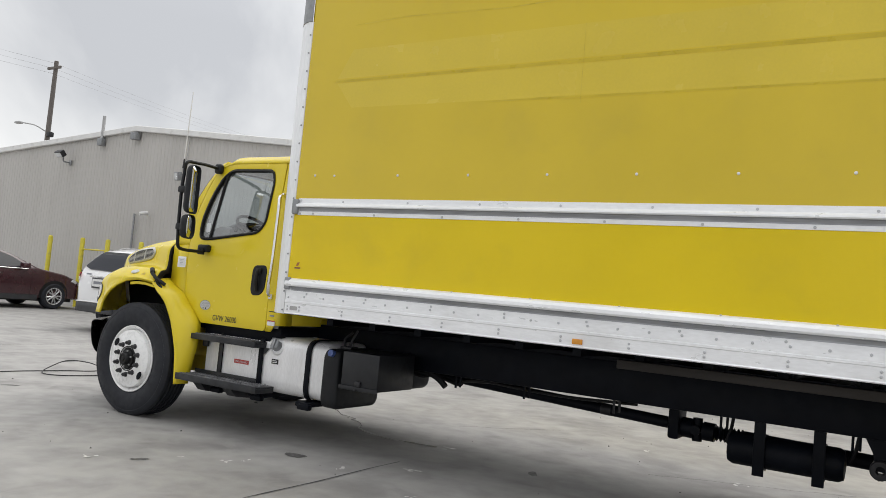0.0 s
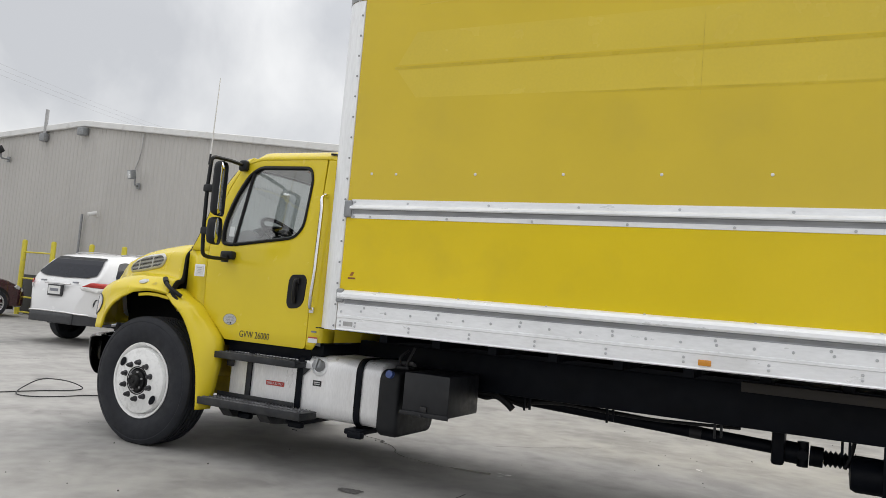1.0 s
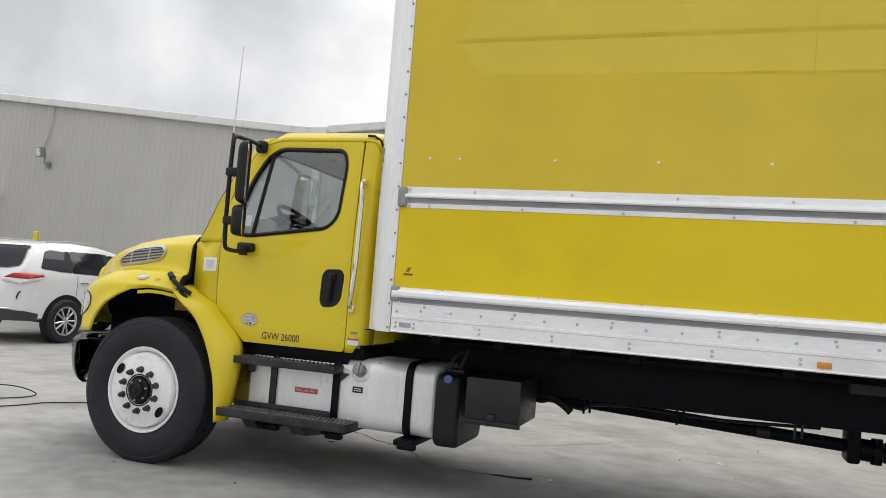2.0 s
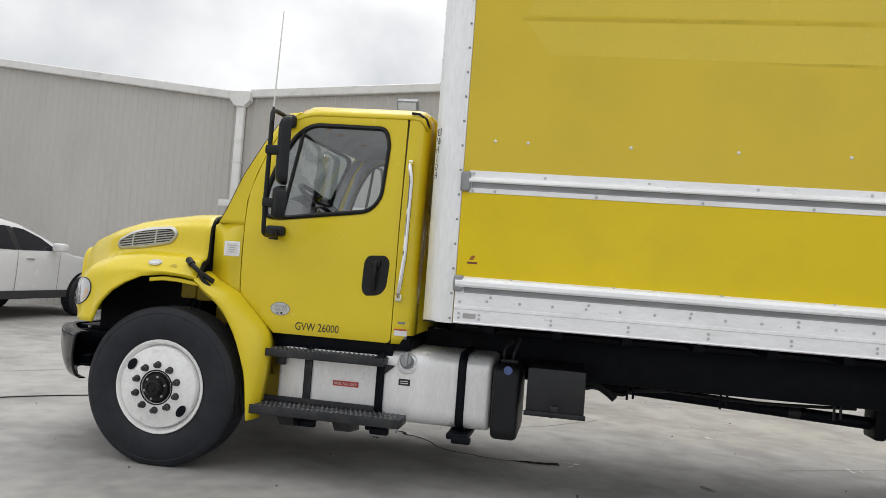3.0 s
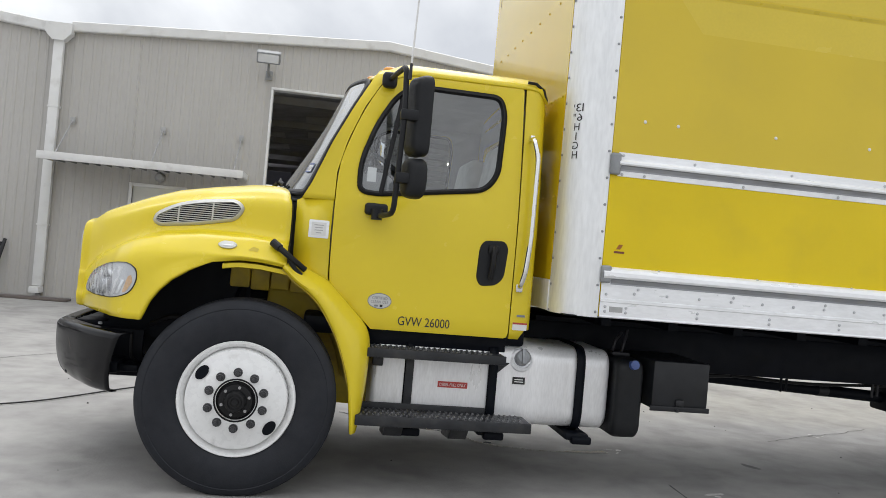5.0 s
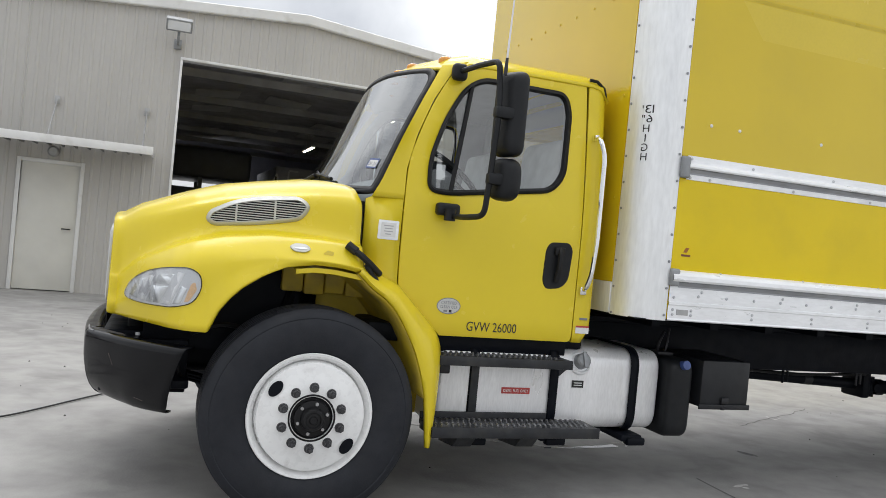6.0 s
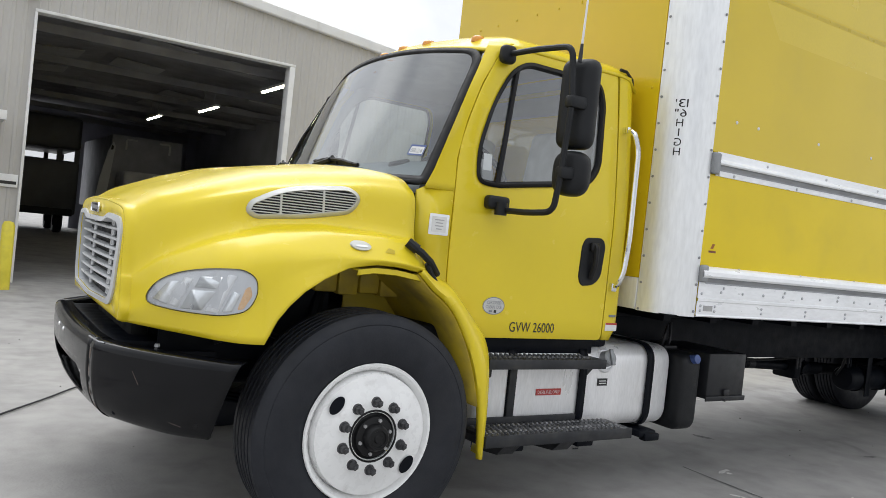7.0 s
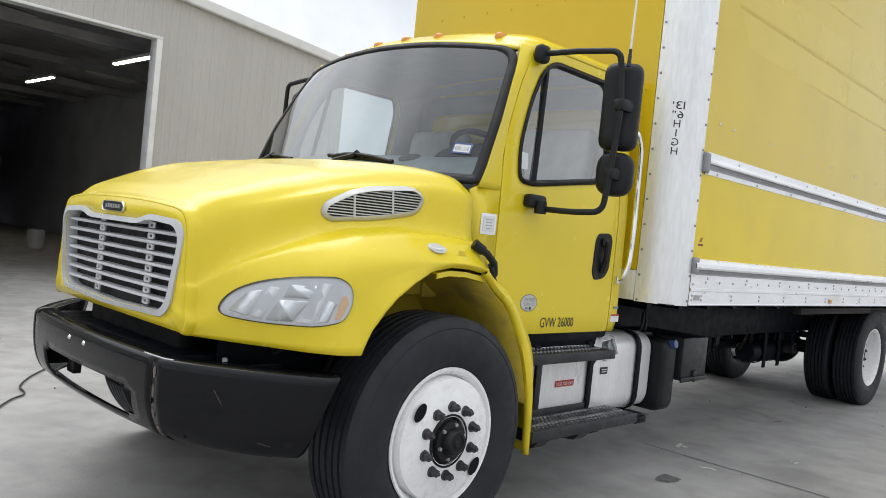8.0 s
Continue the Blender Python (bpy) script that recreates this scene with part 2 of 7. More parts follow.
DOOR_PAINT = mat("cream_door_paint", (0.66, 0.65, 0.60), 0.45, vary=0.05, scale=3)
HALL_WALL = mat("dark_hall_lining", (0.36, 0.37, 0.43), 0.8, vary=0.2, scale=0.7)
HALL_PANEL = mat("ceiling_insulation", (0.62, 0.62, 0.63), 0.8, vary=0.15, scale=0.9)
HALL_STEEL = mat("dark_hall_steel", (0.42, 0.42, 0.45), 0.7, vary=0.2, scale=2)
HALL_BEAM = mat("painted_hall_beam", (0.30, 0.30, 0.32), 0.7, vary=0.2, scale=2)
VAN_DARK = mat("dark_van_paint", (0.10, 0.10, 0.11), 0.4, vary=0.15, scale=2)
TUBE_LIGHT = glow_mat("tube_light", (1.0, 0.92, 0.66), 14.0)
POST_YELLOW = mat("yellow_post_paint", (0.70, 0.60, 0.05), 0.5, vary=0.12, scale=6, dirt=(0.3, 0.25, 0.1, 0.5), dirt_scale=6)
WOOD_POLE = mat("weathered_pole", (0.14, 0.125, 0.115), 0.85, vary=0.2, scale=3, stretch=(1, 1, 0.1))
BOLT_GREY = mat("zinc_bolt", (0.52, 0.53, 0.55), 0.38, metal=0.4, vary=0.12, scale=10)
GALV = mat("galvanised_steel", (0.42, 0.42, 0.42), 0.5, metal=0.5, vary=0.12, scale=10)
CAR_WHITE = mat("white_car_paint", (0.76, 0.76, 0.765), 0.2, coat=0.5, vary=0.02, scale=2)
CAR_RED = mat("maroon_car_paint", (0.045, 0.010, 0.014), 0.22, coat=0.7, vary=0.06, scale=2)
CAR_TRIM = mat("grey_car_plastic", (0.035, 0.036, 0.04), 0.5, vary=0.1)
RIM_ALLOY = mat("alloy_rim", (0.55, 0.55, 0.56), 0.3, metal=0.8, vary=0.08, scale=12)


# ---- building tools ----
def V(*a):
    return Vector(a)


def smoothstep(a, b, x):
    t = min(1.0, max(0.0, (x - a) / (b - a)))
    return t * t * (3 - 2 * t)


def lerp_tab(x, xs, ys):
    return float(np.interp(x, xs, ys))


def box(bm, x0, x1, y0, y1, z0, z1, bevel=0.0, seg=2):
    r = bmesh.ops.create_cube(bm, size=1.0)
    vs = r["verts"]
    for v in vs:
        v.co = V((x0 + x1) / 2 + v.co.x * (x1 - x0), (y0 + y1) / 2 + v.co.y * (y1 - y0), (z0 + z1) / 2 + v.co.z * (z1 - z0))
    if bevel:
        es = {e for v in vs for e in v.link_edges}
        bmesh.ops.bevel(bm, geom=list(es), offset=bevel, segments=seg, affect="EDGES", profile=0.5)
    return bm


def rod(bm, a, b, r0, r1=None, n=16, caps=True):
    a, b = Vector(a), Vector(b)
    r1 = r0 if r1 is None else r1
    m = Matrix.Translation((a + b) / 2) @ (b - a).to_track_quat("Z", "Y").to_matrix().to_4x4()
    bmesh.ops.create_cone(bm, cap_ends=caps, segments=n, radius1=r0, radius2=r1, depth=(b - a).length, matrix=m)
    return bm


def lathe(bm, prof, origin, axis="y", n=48, arc=(0, 2 * math.pi)):
    """Turns a profile of (radius, along) about an axis through origin."""
    full = abs(arc[1] - arc[0] - 2 * math.pi) < 1e-6
    rows = []
    k = n if full else n + 1
    for i in range(k):
        a = arc[0] + (arc[1] - arc[0]) * i / n
        c, s = math.cos(a), math.sin(a)
        row = []
        for r, h in prof:
            p = (r * c, h, r * s) if axis == "y" else ((h, r * c, r * s) if axis == "x" else (r * c, r * s, h))
            row.append(bm.verts.new(Vector(origin) + Vector(p)))
        rows.append(row)
    for i in range(n):
        a, b = rows[i], rows[(i + 1) % k]
        for j in range(len(prof) - 1):
            try:
                bm.faces.new((a[j], a[j + 1], b[j + 1], b[j]))
            except ValueError:
                pass
    return bm


def smooth_path(pts, n=8):
    """Catmull-Rom through the points."""
    P = [Vector(p) for p in pts]
    P = [2 * P[0] - P[1]] + P + [2 * P[-1] - P[-2]]
    out = []
    for i in range(1, len(P) - 2):
        for k in range(n):
            t = k / n
            a, b, c, d = P[i - 1], P[i], P[i + 1], P[i + 2]
            out.append(0.5 * (2 * b + (c - a) * t + (2 * a - 5 * b + 4 * c - d) * t * t + (3 * b - a - 3 * c + d) * t ** 3))
    out.append(P[-2])
    return out


def fillet(pts, r, n=5):
    """A polyline with its inner corners rounded."""
    P = [Vector(p) for p in pts]
    out = [P[0]]
    for a, b, c in zip(P, P[1:], P[2:]):
        u, w = (a - b), (c - b)
        k = min(r, u.length * 0.45, w.length * 0.45)
        p, q = b + u.normalized() * k, b + w.normalized() * k
        for i in range(n + 1):
            t = i / n
            out.append(p * (1 - t) ** 2 + b * 2 * t * (1 - t) + q * t * t)
    out.append(P[-1])
    return out


def tube(bm, pts, r, n=10):
    """A round bar along the points."""
    P = [Vector(p) for p in pts]
    rings, up = [], None
    for i, p in enumerate(P):
        d = (P[min(i + 1, len(P) - 1)] - P[max(i - 1, 0)]).normalized()
        if up is None:
            up = d.orthogonal().normalized()
        up = (up - d * up.dot(d)).normalized()
        side = d.cross(up)
        rings.append([bm.verts.new(p + (up * math.cos(2 * math.pi * k / n) + side * math.sin(2 * math.pi * k / n)) * r) for k in range(n)])
    for a, b in zip(rings, rings[1:]):
        for k in range(n):
            bm.faces.new((a[k], a[(k + 1) % n], b[(k + 1) % n], b[k]))
    bm.faces.new(rings[0][::-1])
    bm.faces.new(rings[-1])
    return bm


def rounded(pts, r, n=6):
    """A closed 2D outline with rounded corners; r one radius or one for each corner."""
    out, k = [], len(pts)
    for i in range(k):
        a, b, c = Vector(pts[i - 1]), Vector(pts[i]), Vector(pts[(i + 1) % k])
        u, w = a - b, c - b
        rr = r[i] if isinstance(r, (list, tuple)) else r
        q = min(rr, u.length * 0.48, w.length * 0.48)
        p0, p1 = b + u.normalized() * q, b + w.normalized() * q
        if q < 1e-4:
            out.append(tuple(b))
            continue
        for j in range(n + 1):
            t = j / n
            out.append(tuple(p0 * (1 - t) ** 2 + b * 2 * t * (1 - t) + p1 * t * t))
    return out


def offset2d(pts, d):
    """A closed outline moved inwards (d > 0) by d."""
    k = len(pts)
    area = sum(pts[i - 1][0] * pts[i][1] - pts[i][0] * pts[i - 1][1] for i in range(k))
    sgn = 1 if area > 0 else -1
    out = []
    for i in range(k):
        a, c = Vector(pts[i - 1]), Vector(pts[(i + 1) % k])
        t = (c - a)
        t = t.normalized() if t.length > 1e-9 else Vector((1, 0))
        nrm = Vector((-t.y, t.x)) * sgn
        out.append(tuple(Vector(pts[i]) + nrm * d))
    return out


def sheet(bm, outer, holes=(), place=None, cuts_u=(), cuts_v=()):
    """A flat outline with holes, cut into strips and then laid onto a curved surface by place(u, v)."""
    edges = []
    for loop in (outer, *holes):
        vs = [bm.verts.new((u, v, 0)) for u, v in loop]
        edges += [bm.edges.new((vs[i - 1], vs[i])) for i in range(len(vs))]
    bmesh.ops.triangle_fill(bm, use_beauty=True, use_dissolve=False, edges=edges, normal=(0, 0, 1))
    for c in cuts_u:
        bmesh.ops.bisect_plane(bm, geom=bm.verts[:] + bm.edges[:] + bm.faces[:], plane_co=(c, 0, 0), plane_no=(1, 0, 0))
    for c in cuts_v:
        bmesh.ops.bisect_plane(bm, geom=bm.verts[:] + bm.edges[:] + bm.faces[:], plane_co=(0, c, 0), plane_no=(0, 1, 0))
    if place:
        for v in bm.verts:
            v.co = Vector(place(v.co.x, v.co.y))
    return bm


def ring_band(bm, outer, inner, place_o, place_i=None):
    """A band between two outlines of equal length."""
    place_i = place_i or place_o
    a = [bm.verts.new(place_o(*p)) for p in outer]
    b = [bm.verts.new(place_i(*p)) for p in inner]
    k = len(a)
    for i in range(k):
        bm.faces.new((a[i - 1], a[i], b[i], b[i - 1]))
    return bm


def grid(bm, rows, close=False):
    vs = [[bm.verts.new(p) for p in r] for r in rows]
    for a, b in zip(vs, vs[1:]):
        for j in range(len(a) - 1):
            try:
                bm.faces.new((a[j], a[j + 1], b[j + 1], b[j]))
            except ValueError:
                pass
    return vs


def mirror(bm, yc):
    for v in bm.verts:
        v.co.y = 2 * yc - v.co.y
    bmesh.ops.reverse_faces(bm, faces=bm.faces[:])
    return bm


def thing(name, at, label, category, group="", kind=""):
    e = new(name)
    e.location = at
    return tagged(e, label, category, group, kind)


def finish(bm, name, material, shade=True, angle=35, orient=False):
    me = bpy.data.meshes.new(name)
    bmesh.ops.remove_doubles(bm, verts=bm.verts[:], dist=1e-5)
    bmesh.ops.recalc_face_normals(bm, faces=bm.faces[:])
    if orient and bm.faces:
        total, mid = Vector((0, 0, 0)), Vector((0, 0, 0))
        for f in bm.faces:
            total += f.normal * f.calc_area()
            mid += f.calc_center_median() / len(bm.faces)
        k = max(range(3), key=lambda i: abs(total[i]))
        want = (-1 if mid.x < 1 else 1, -1 if mid.y < 1.28 else 1, 1)[k]
        if total[k] * want < 0:
            bmesh.ops.reverse_faces(bm, faces=bm.faces[:])
    if shade:
        for f in bm.faces:
            f.smooth = True
        for e in bm.edges:
            if len(e.link_faces) == 2 and e.calc_face_angle(0) > radians(angle):
                e.smooth = False
    bm.to_mesh(me)
    bm.free()
    me.materials.append(material)
    return me


def part(name, bm, material, parent, label="", shade=True, angle=35, solid=0.0, offset=-1.0, bevel=0.0, me=None):
    ob = new(name, me or finish(bm, name, material, shade, angle, solid > 0))
    if parent is not None:
        ob.parent = parent
        if parent.type == "EMPTY":
            ob.matrix_parent_inverse = Matrix.Translation(-parent.location)
    if solid:
        md = ob.modifiers.new("thick", "SOLIDIFY")
        md.thickness, md.offset = solid, offset
    if bevel:
        md = ob.modifiers.new("edge", "BEVEL")
        md.width, md.segments, md.limit_method, md.angle_limit = bevel, 2, "ANGLE", radians(40)
    if label:
        tagged(ob, label)
    return ob


def solo(name, bm, material, label, category, kind="", group="", **k):
    return tagged(part(name, bm, material, None, **k), label, category, group, kind)


def B():
    return bmesh.new()


def text_mesh(words, size, material, width=0.0):
    """The built-in font as a mesh in its own xy plane, its lower left corner at the origin."""
    c = bpy.data.curves.new("words", "FONT")
    c.body, c.size, c.resolution_u = words, size, 3
    o = bpy.data.objects.new("words", c)
    scene.collection.objects.link(o)
    dg = bpy.context.evaluated_depsgraph_get()
    me = bpy.data.meshes.new_from_object(o.evaluated_get(dg))
    bpy.data.objects.remove(o)
    xs = [v.co.x for v in me.vertices]
    x0, k = min(xs), (width / (max(xs) - min(xs)) if width else 1.0)
    for v in me.vertices:
        v.co.x = (v.co.x - x0) * k
    me.materials.clear()
    me.materials.append(material)
    return me

# ---- ground: level under the truck, rising very gently to the west ----
def yard_z(x):
    return 0.0085 * min(max(0.0, -4.0 - x), 16.0)


g = B()
grid(g, [[(x, y, yard_z(x)) for x in (-400, -60, -20, -12, -4, 0, 20, 60, 400)] for y in (-400, -40, -10, 0, 10, 40, 400)])
ground = solo("ground", g, CONCRETE, "worn pale grey concrete yard with stains and joints", "ground", kind="structure", shade=False)


def strip(pts, w, z=0.004):
    bm = B()
    P = [Vector((*p, z)) for p in pts]
    rows = []
    for i, p in enumerate(P):
        d = (P[min(i + 1, len(P) - 1)] - P[max(i - 1, 0)]).normalized()
        s = Vector((-d.y, d.x, 0)) * w * (0.5 + 0.25 * noise.noise(p * 5))
        rows.append((p - s, p + s))
    grid(bm, rows)
    return bm


part("joint", strip([(2.665 + 0.006 * math.sin(k), -3.2 + k * 0.2) for k in range(20)], 0.011), JOINT, ground, shade=False)
part("joint", strip([(-5.62 + 0.055 * k + 0.02 * math.sin(2.3 * k), 1.0 + 0.55 * k, ) for k in range(11)], 0.012, yard_z(-5.6) + 0.005), CRACK, ground, shade=False)


def crack(a, b, n, amp, w, seed):
    rnd = random.Random(seed)
    a, b = Vector(a), Vector(b)
    side = Vector((-(b - a).y, (b - a).x)).normalized()
    off, pts = 0.0, []
    for i in range(n + 1):
        off += rnd.uniform(-amp, amp)
        pts.append(tuple(a + (b - a) * i / n + side * off))
    return strip(pts, w)


# a long crack with water standing in it, widest at its end
WET = mat("wet_crack", (0.035, 0.032, 0.028), 0.10, vary=0.3, scale=20, spec=0.6)
g = B()
wet = smooth_path([(0.62, 2.22, 0.004), (0.88, 2.05, 0.004), (1.01, 1.95, 0.004), (1.22, 1.87, 0.004), (1.27, 1.80, 0.004), (1.43, 1.71, 0.004), (1.55, 1.56, 0.004), (1.66, 1.43, 0.004), (1.88, 1.35, 0.004), (2.10, 1.31, 0.004), (2.28, 1.34, 0.004), (2.40, 1.34, 0.004), (2.53, 1.37, 0.004)], 8)
rows = []
for i, p in enumerate(wet):
    d = (wet[min(i + 1, len(wet) - 1)] - wet[max(i - 1, 0)]).normalized()
    w_ = 0.006 + 0.004 * noise.noise(p * 9) + 0.024 * smoothstep(2.15, 2.35, p.x) * (1 + 0.7 * noise.noise(p * 22)) + 0.010 * math.exp(-((p.x - 1.25) / 0.06) ** 2)
    p = p + V(d.y, -d.x, 0) * 0.022 * noise.noise(V(p.x * 13, p.y * 5, 3.0))
    rows.append((p + V(d.y, -d.x, 0) * w_, p - V(d.y, -d.x, 0) * w_))
grid(g, rows)
part("wet_crack", g, WET, ground, "water standing in a long crack", shade=False)
for a, b, n, amp, w, sd in (((-3.2, 2.6), (-2.2, 4.4), 14, 0.04, 0.012, 4), ((2.1, 2.5), (2.9, 3.4), 12, 0.03, 0.008, 6), ((4.2, 2.0), (5.6, 2.9), 16, 0.03, 0.007, 7), ((-0.6, -1.4), (0.5, -1.9), 12, 0.03, 0.006, 8)):
    part("crack", crack(a, b, n, amp, w, sd), CRACK, ground, shade=False)


def blot(x, y, rx, ry, seed, turn=0.0):
    bm = B()
    c, s = math.cos(turn), math.sin(turn)
    vs = []
    for i in range(48):
        a = 2 * math.pi * i / 48
        r = 1 + 0.4 * noise.noise(Vector((math.cos(a) * 1.3, math.sin(a) * 1.3, seed))) + 0.3 * noise.noise(Vector((math.cos(a) * 4.5, math.sin(a) * 4.5, seed)))
        u, v = rx * r * math.cos(a), ry * r * math.sin(a)
        vs.append(bm.verts.new((x + u * c - v * s, y + u * s + v * c, 0.003)))
    bm.faces.new(vs)
    return bm


for i, (x, y, rx, ry) in enumerate(((2.05, 0.09, 0.10, 0.055), (1.50, -0.90, 0.07, 0.03), (3.55, 1.15, 0.09, 0.03), (4.6, 0.4, 0.06, 0.02), (-1.9, 0.1, 0.08, 0.03), (-3.6, 1.9, 0.12, 0.04))):
    part("stain", blot(x, y, rx, ry, i * 3.1, i), STAIN, ground, shade=False)
LIME = mat("pale_lime_bloom", (0.60, 0.59, 0.57), 0.8, vary=0.15, scale=30, fine=0.15, fine_scale=90)
rl_ = random.Random(11)
for i, (x, y, r) in enumerate(((1.90, -0.45, 0.055), (1.98, -0.33, 0.035), (2.54, 0.03, 0.05), (1.27, -1.10, 0.045), (2.93, 0.47, 0.075), (2.60, 1.40, 0.06), (1.62, -0.62, 0.03), (3.3, -0.2, 0.03), (4.9, 2.3, 0.06), (3.9, 3.1, 0.05), (0.2, -1.35, 0.035), (-2.3, -0.2, 0.04))):
    for k in range(3):
        part("lime_spot", blot(x + rl_.uniform(-1, 1) * r, y + rl_.uniform(-1, 1) * r, r * rl_.uniform(0.25, 0.75), r * rl_.uniform(0.08, 0.3), i * 2.7 + k, rl_.uniform(0, 3)), LIME, ground, shade=False)
# grit: small crumbs too many to count
g = B()
rg = random.Random(4)
for i in range(170):
    x, y, r = rg.uniform(-6, 8), rg.uniform(-2.5, 7.5), rg.uniform(0.003, 0.009)
    bmesh.ops.create_cone(g, cap_ends=True, segments=5, radius1=r, radius2=r * 0.4, depth=r, matrix=Matrix.Translation((x, y, r * 0.5)))
solo("grit", g, CRACK, "scattered dark grit on the concrete", "grit", kind="stuff", shade=False)

# extension cable on the ground, with a loose loop
pts = [(-2.3, -6.0), (-2.55, -2.5), (-2.74, -0.6), (-2.80, 0.5), (-2.76, 0.9), (-2.68, 1.25), (-2.57, 1.52), (-2.58, 1.66, 0.03), (-2.74, 1.58, 0.09), (-2.86, 1.36, 0.11), (-2.80, 1.10, 0.05), (-2.60, 0.88, 0.012), (-2.36, 0.92), (-2.24, 1.17),
       (-2.20, 1.40), (-2.05, 1.58), (-1.86, 1.76), (-1.58, 1.99), (-1.39, 2.23), (-1.18, 2.53), (-0.94, 2.85), (-0.68, 3.22), (-0.55, 3.36), (-0.51, 3.58), (-0.36, 3.85), (-0.14, 4.13), (0.06, 4.32)]
pts = [(p[0], p[1], p[2] if len(p) > 2 else 0.011) for p in pts]
solo("extension_cable", tube(B(), smooth_path(pts, 8), 0.0062, 8), CABLE, "black rubber extension cable lying on the concrete", "cable")
# ---- facade: two low gables side by side, in one plane ----
WY = 10.1
APEX_A, APEX_B, VALLEY, RIGHT = (-13.95, 5.49), (1.29, 4.98), -4.275, 7.0


def roof_z(x):
    if x < VALLEY:
        ax, az = APEX_A
        return az - (ax - x) * 0.069 if x < ax else az - (x - ax) * (az - 4.56) / (VALLEY - ax)
    ax, az = APEX_B
    return az - (ax - x) * (az - 4.61) / (ax - VALLEY) if x < ax else az - (x - ax) * (az - 4.40) / (RIGHT - ax)


def siding(x0, x1, low, high):
    """Ribbed sheet with a flat rib every 0.152 m."""
    bm, k = B(), 0
    shape = ((0.0, 0.0), (0.035, 0.0), (0.05, 0.010), (0.085, 0.010), (0.10, 0.0))
    lo, hi = [], []
    base = math.floor(x0 / 0.152) * 0.152
    xs = [(x0, 0.0)]
    while base < x1:
        xs += [(base + u, d) for u, d in shape if x0 + 0.002 < base + u < x1 - 0.002]
        base += 0.152
    xs.append((x1, 0.0))
    for x, d in xs:
        lo.append((x, WY - d, low))
        hi.append((x, WY - d, high(x) if callable(high) else high))
    grid(bm, [lo, hi])
    return bm


DOOR_X0, DOOR_X1, DOOR_H = -0.71, 3.19, 3.945
PD0, PD1 = -2.97, -2.01
solo("wall_north", siding(-24.0, VALLEY - 0.06, 0, roof_z), SIDING, "pale grey ribbed metal siding of a low gabled shed", "wall", kind="structure", shade=False, solid=0.02, offset=1)
wall_b = tagged(new("wall_north_east"), "pale grey ribbed metal siding around a tall open doorway", "wall", "", "structure")
for x0, x1, lo in ((VALLEY + 0.02, PD0, 0), (PD0, PD1, 2.07), (PD1, DOOR_X0, 0), (DOOR_X0, DOOR_X1, DOOR_H), (DOOR_X1, RIGHT, 0)):
    part("siding", siding(x0, x1, lo, roof_z), SIDING, wall_b, shade=False, solid=0.02, offset=1)
# roofs
for nm, x0, xm, x1, d in (("roof_west", -24.0, APEX_A[0], VALLEY, 26.0), ("roof_east", VALLEY, APEX_B[0], RIGHT, 33.0)):
    g = B()
    grid(g, [[(x, y, roof_z(min(x, x1 - 0.001) if nm == "roof_west" else max(x, VALLEY)) + 0.03) for x in (x0 + 0.001, xm, x1)] for y in (WY - 0.05, d)])
    solo(nm, g, ROOF_METAL, "pale metal roof of a low gabled shed", "roof", kind="structure", shade=False, solid=0.05)
for nm, xs in (("rake_trim", (-24.0, APEX_A[0], VALLEY - 0.12)), ("rake_trim", (VALLEY + 0.18, APEX_B[0], RIGHT + 0.05))):
    g = B()
    for a, b in zip(xs, xs[1:]):
        za, zb = (roof_z(a), roof_z(b))
        if a < VALLEY < b:
            za = roof_z(a)
        prof = ((WY - 0.02, -0.10), (WY - 0.10, -0.10), (WY - 0.11, -0.085), (WY - 0.11, 0.05), (WY - 0.09, 0.065), (WY - 0.02, 0.065))
        grid(g, [[(x, y, z + dz) for y, dz in prof] for x, z in ((a, za), (b, zb))])
    solo(nm, g, TRIM, "white metal trim along the gable edge", "trim", kind="structure", shade=False, solid=0.004)
# valley gutter box and downspout
sp = thing("downspout", (VALLEY, WY - 0.1, 0), "white metal downspout with a gutter box between two gables", "downspout")
g = B()
grid(g, [[(VALLEY - a, WY - 0.20, z), (VALLEY + a, WY - 0.20, z), (VALLEY + a, WY - 0.04, z), (VALLEY - a, WY - 0.04, z), (VALLEY - a, WY - 0.20, z)] for a, z in ((0.09, 4.33), (0.20, 4.45), (0.20, 4.62))])
part("gutter_box", g, TRIM, sp, shade=False, solid=0.01)
part("pipe", box(B(), VALLEY - 0.08, VALLEY + 0.08, WY - 0.15, WY - 0.045, 0.18, 4.34, 0.012), TRIM, sp)
g = B()
box(g, VALLEY - 0.08, VALLEY + 0.08, WY - 0.28, WY - 0.04, 0.06, 0.17, 0.015)
part("outlet", g, TRIM, sp)
for z in (1.2, 3.2):
    part("strap", box(B(), VALLEY - 0.092, VALLEY + 0.092, WY - 0.156, WY - 0.035, z, z + 0.03), TRIM, sp)

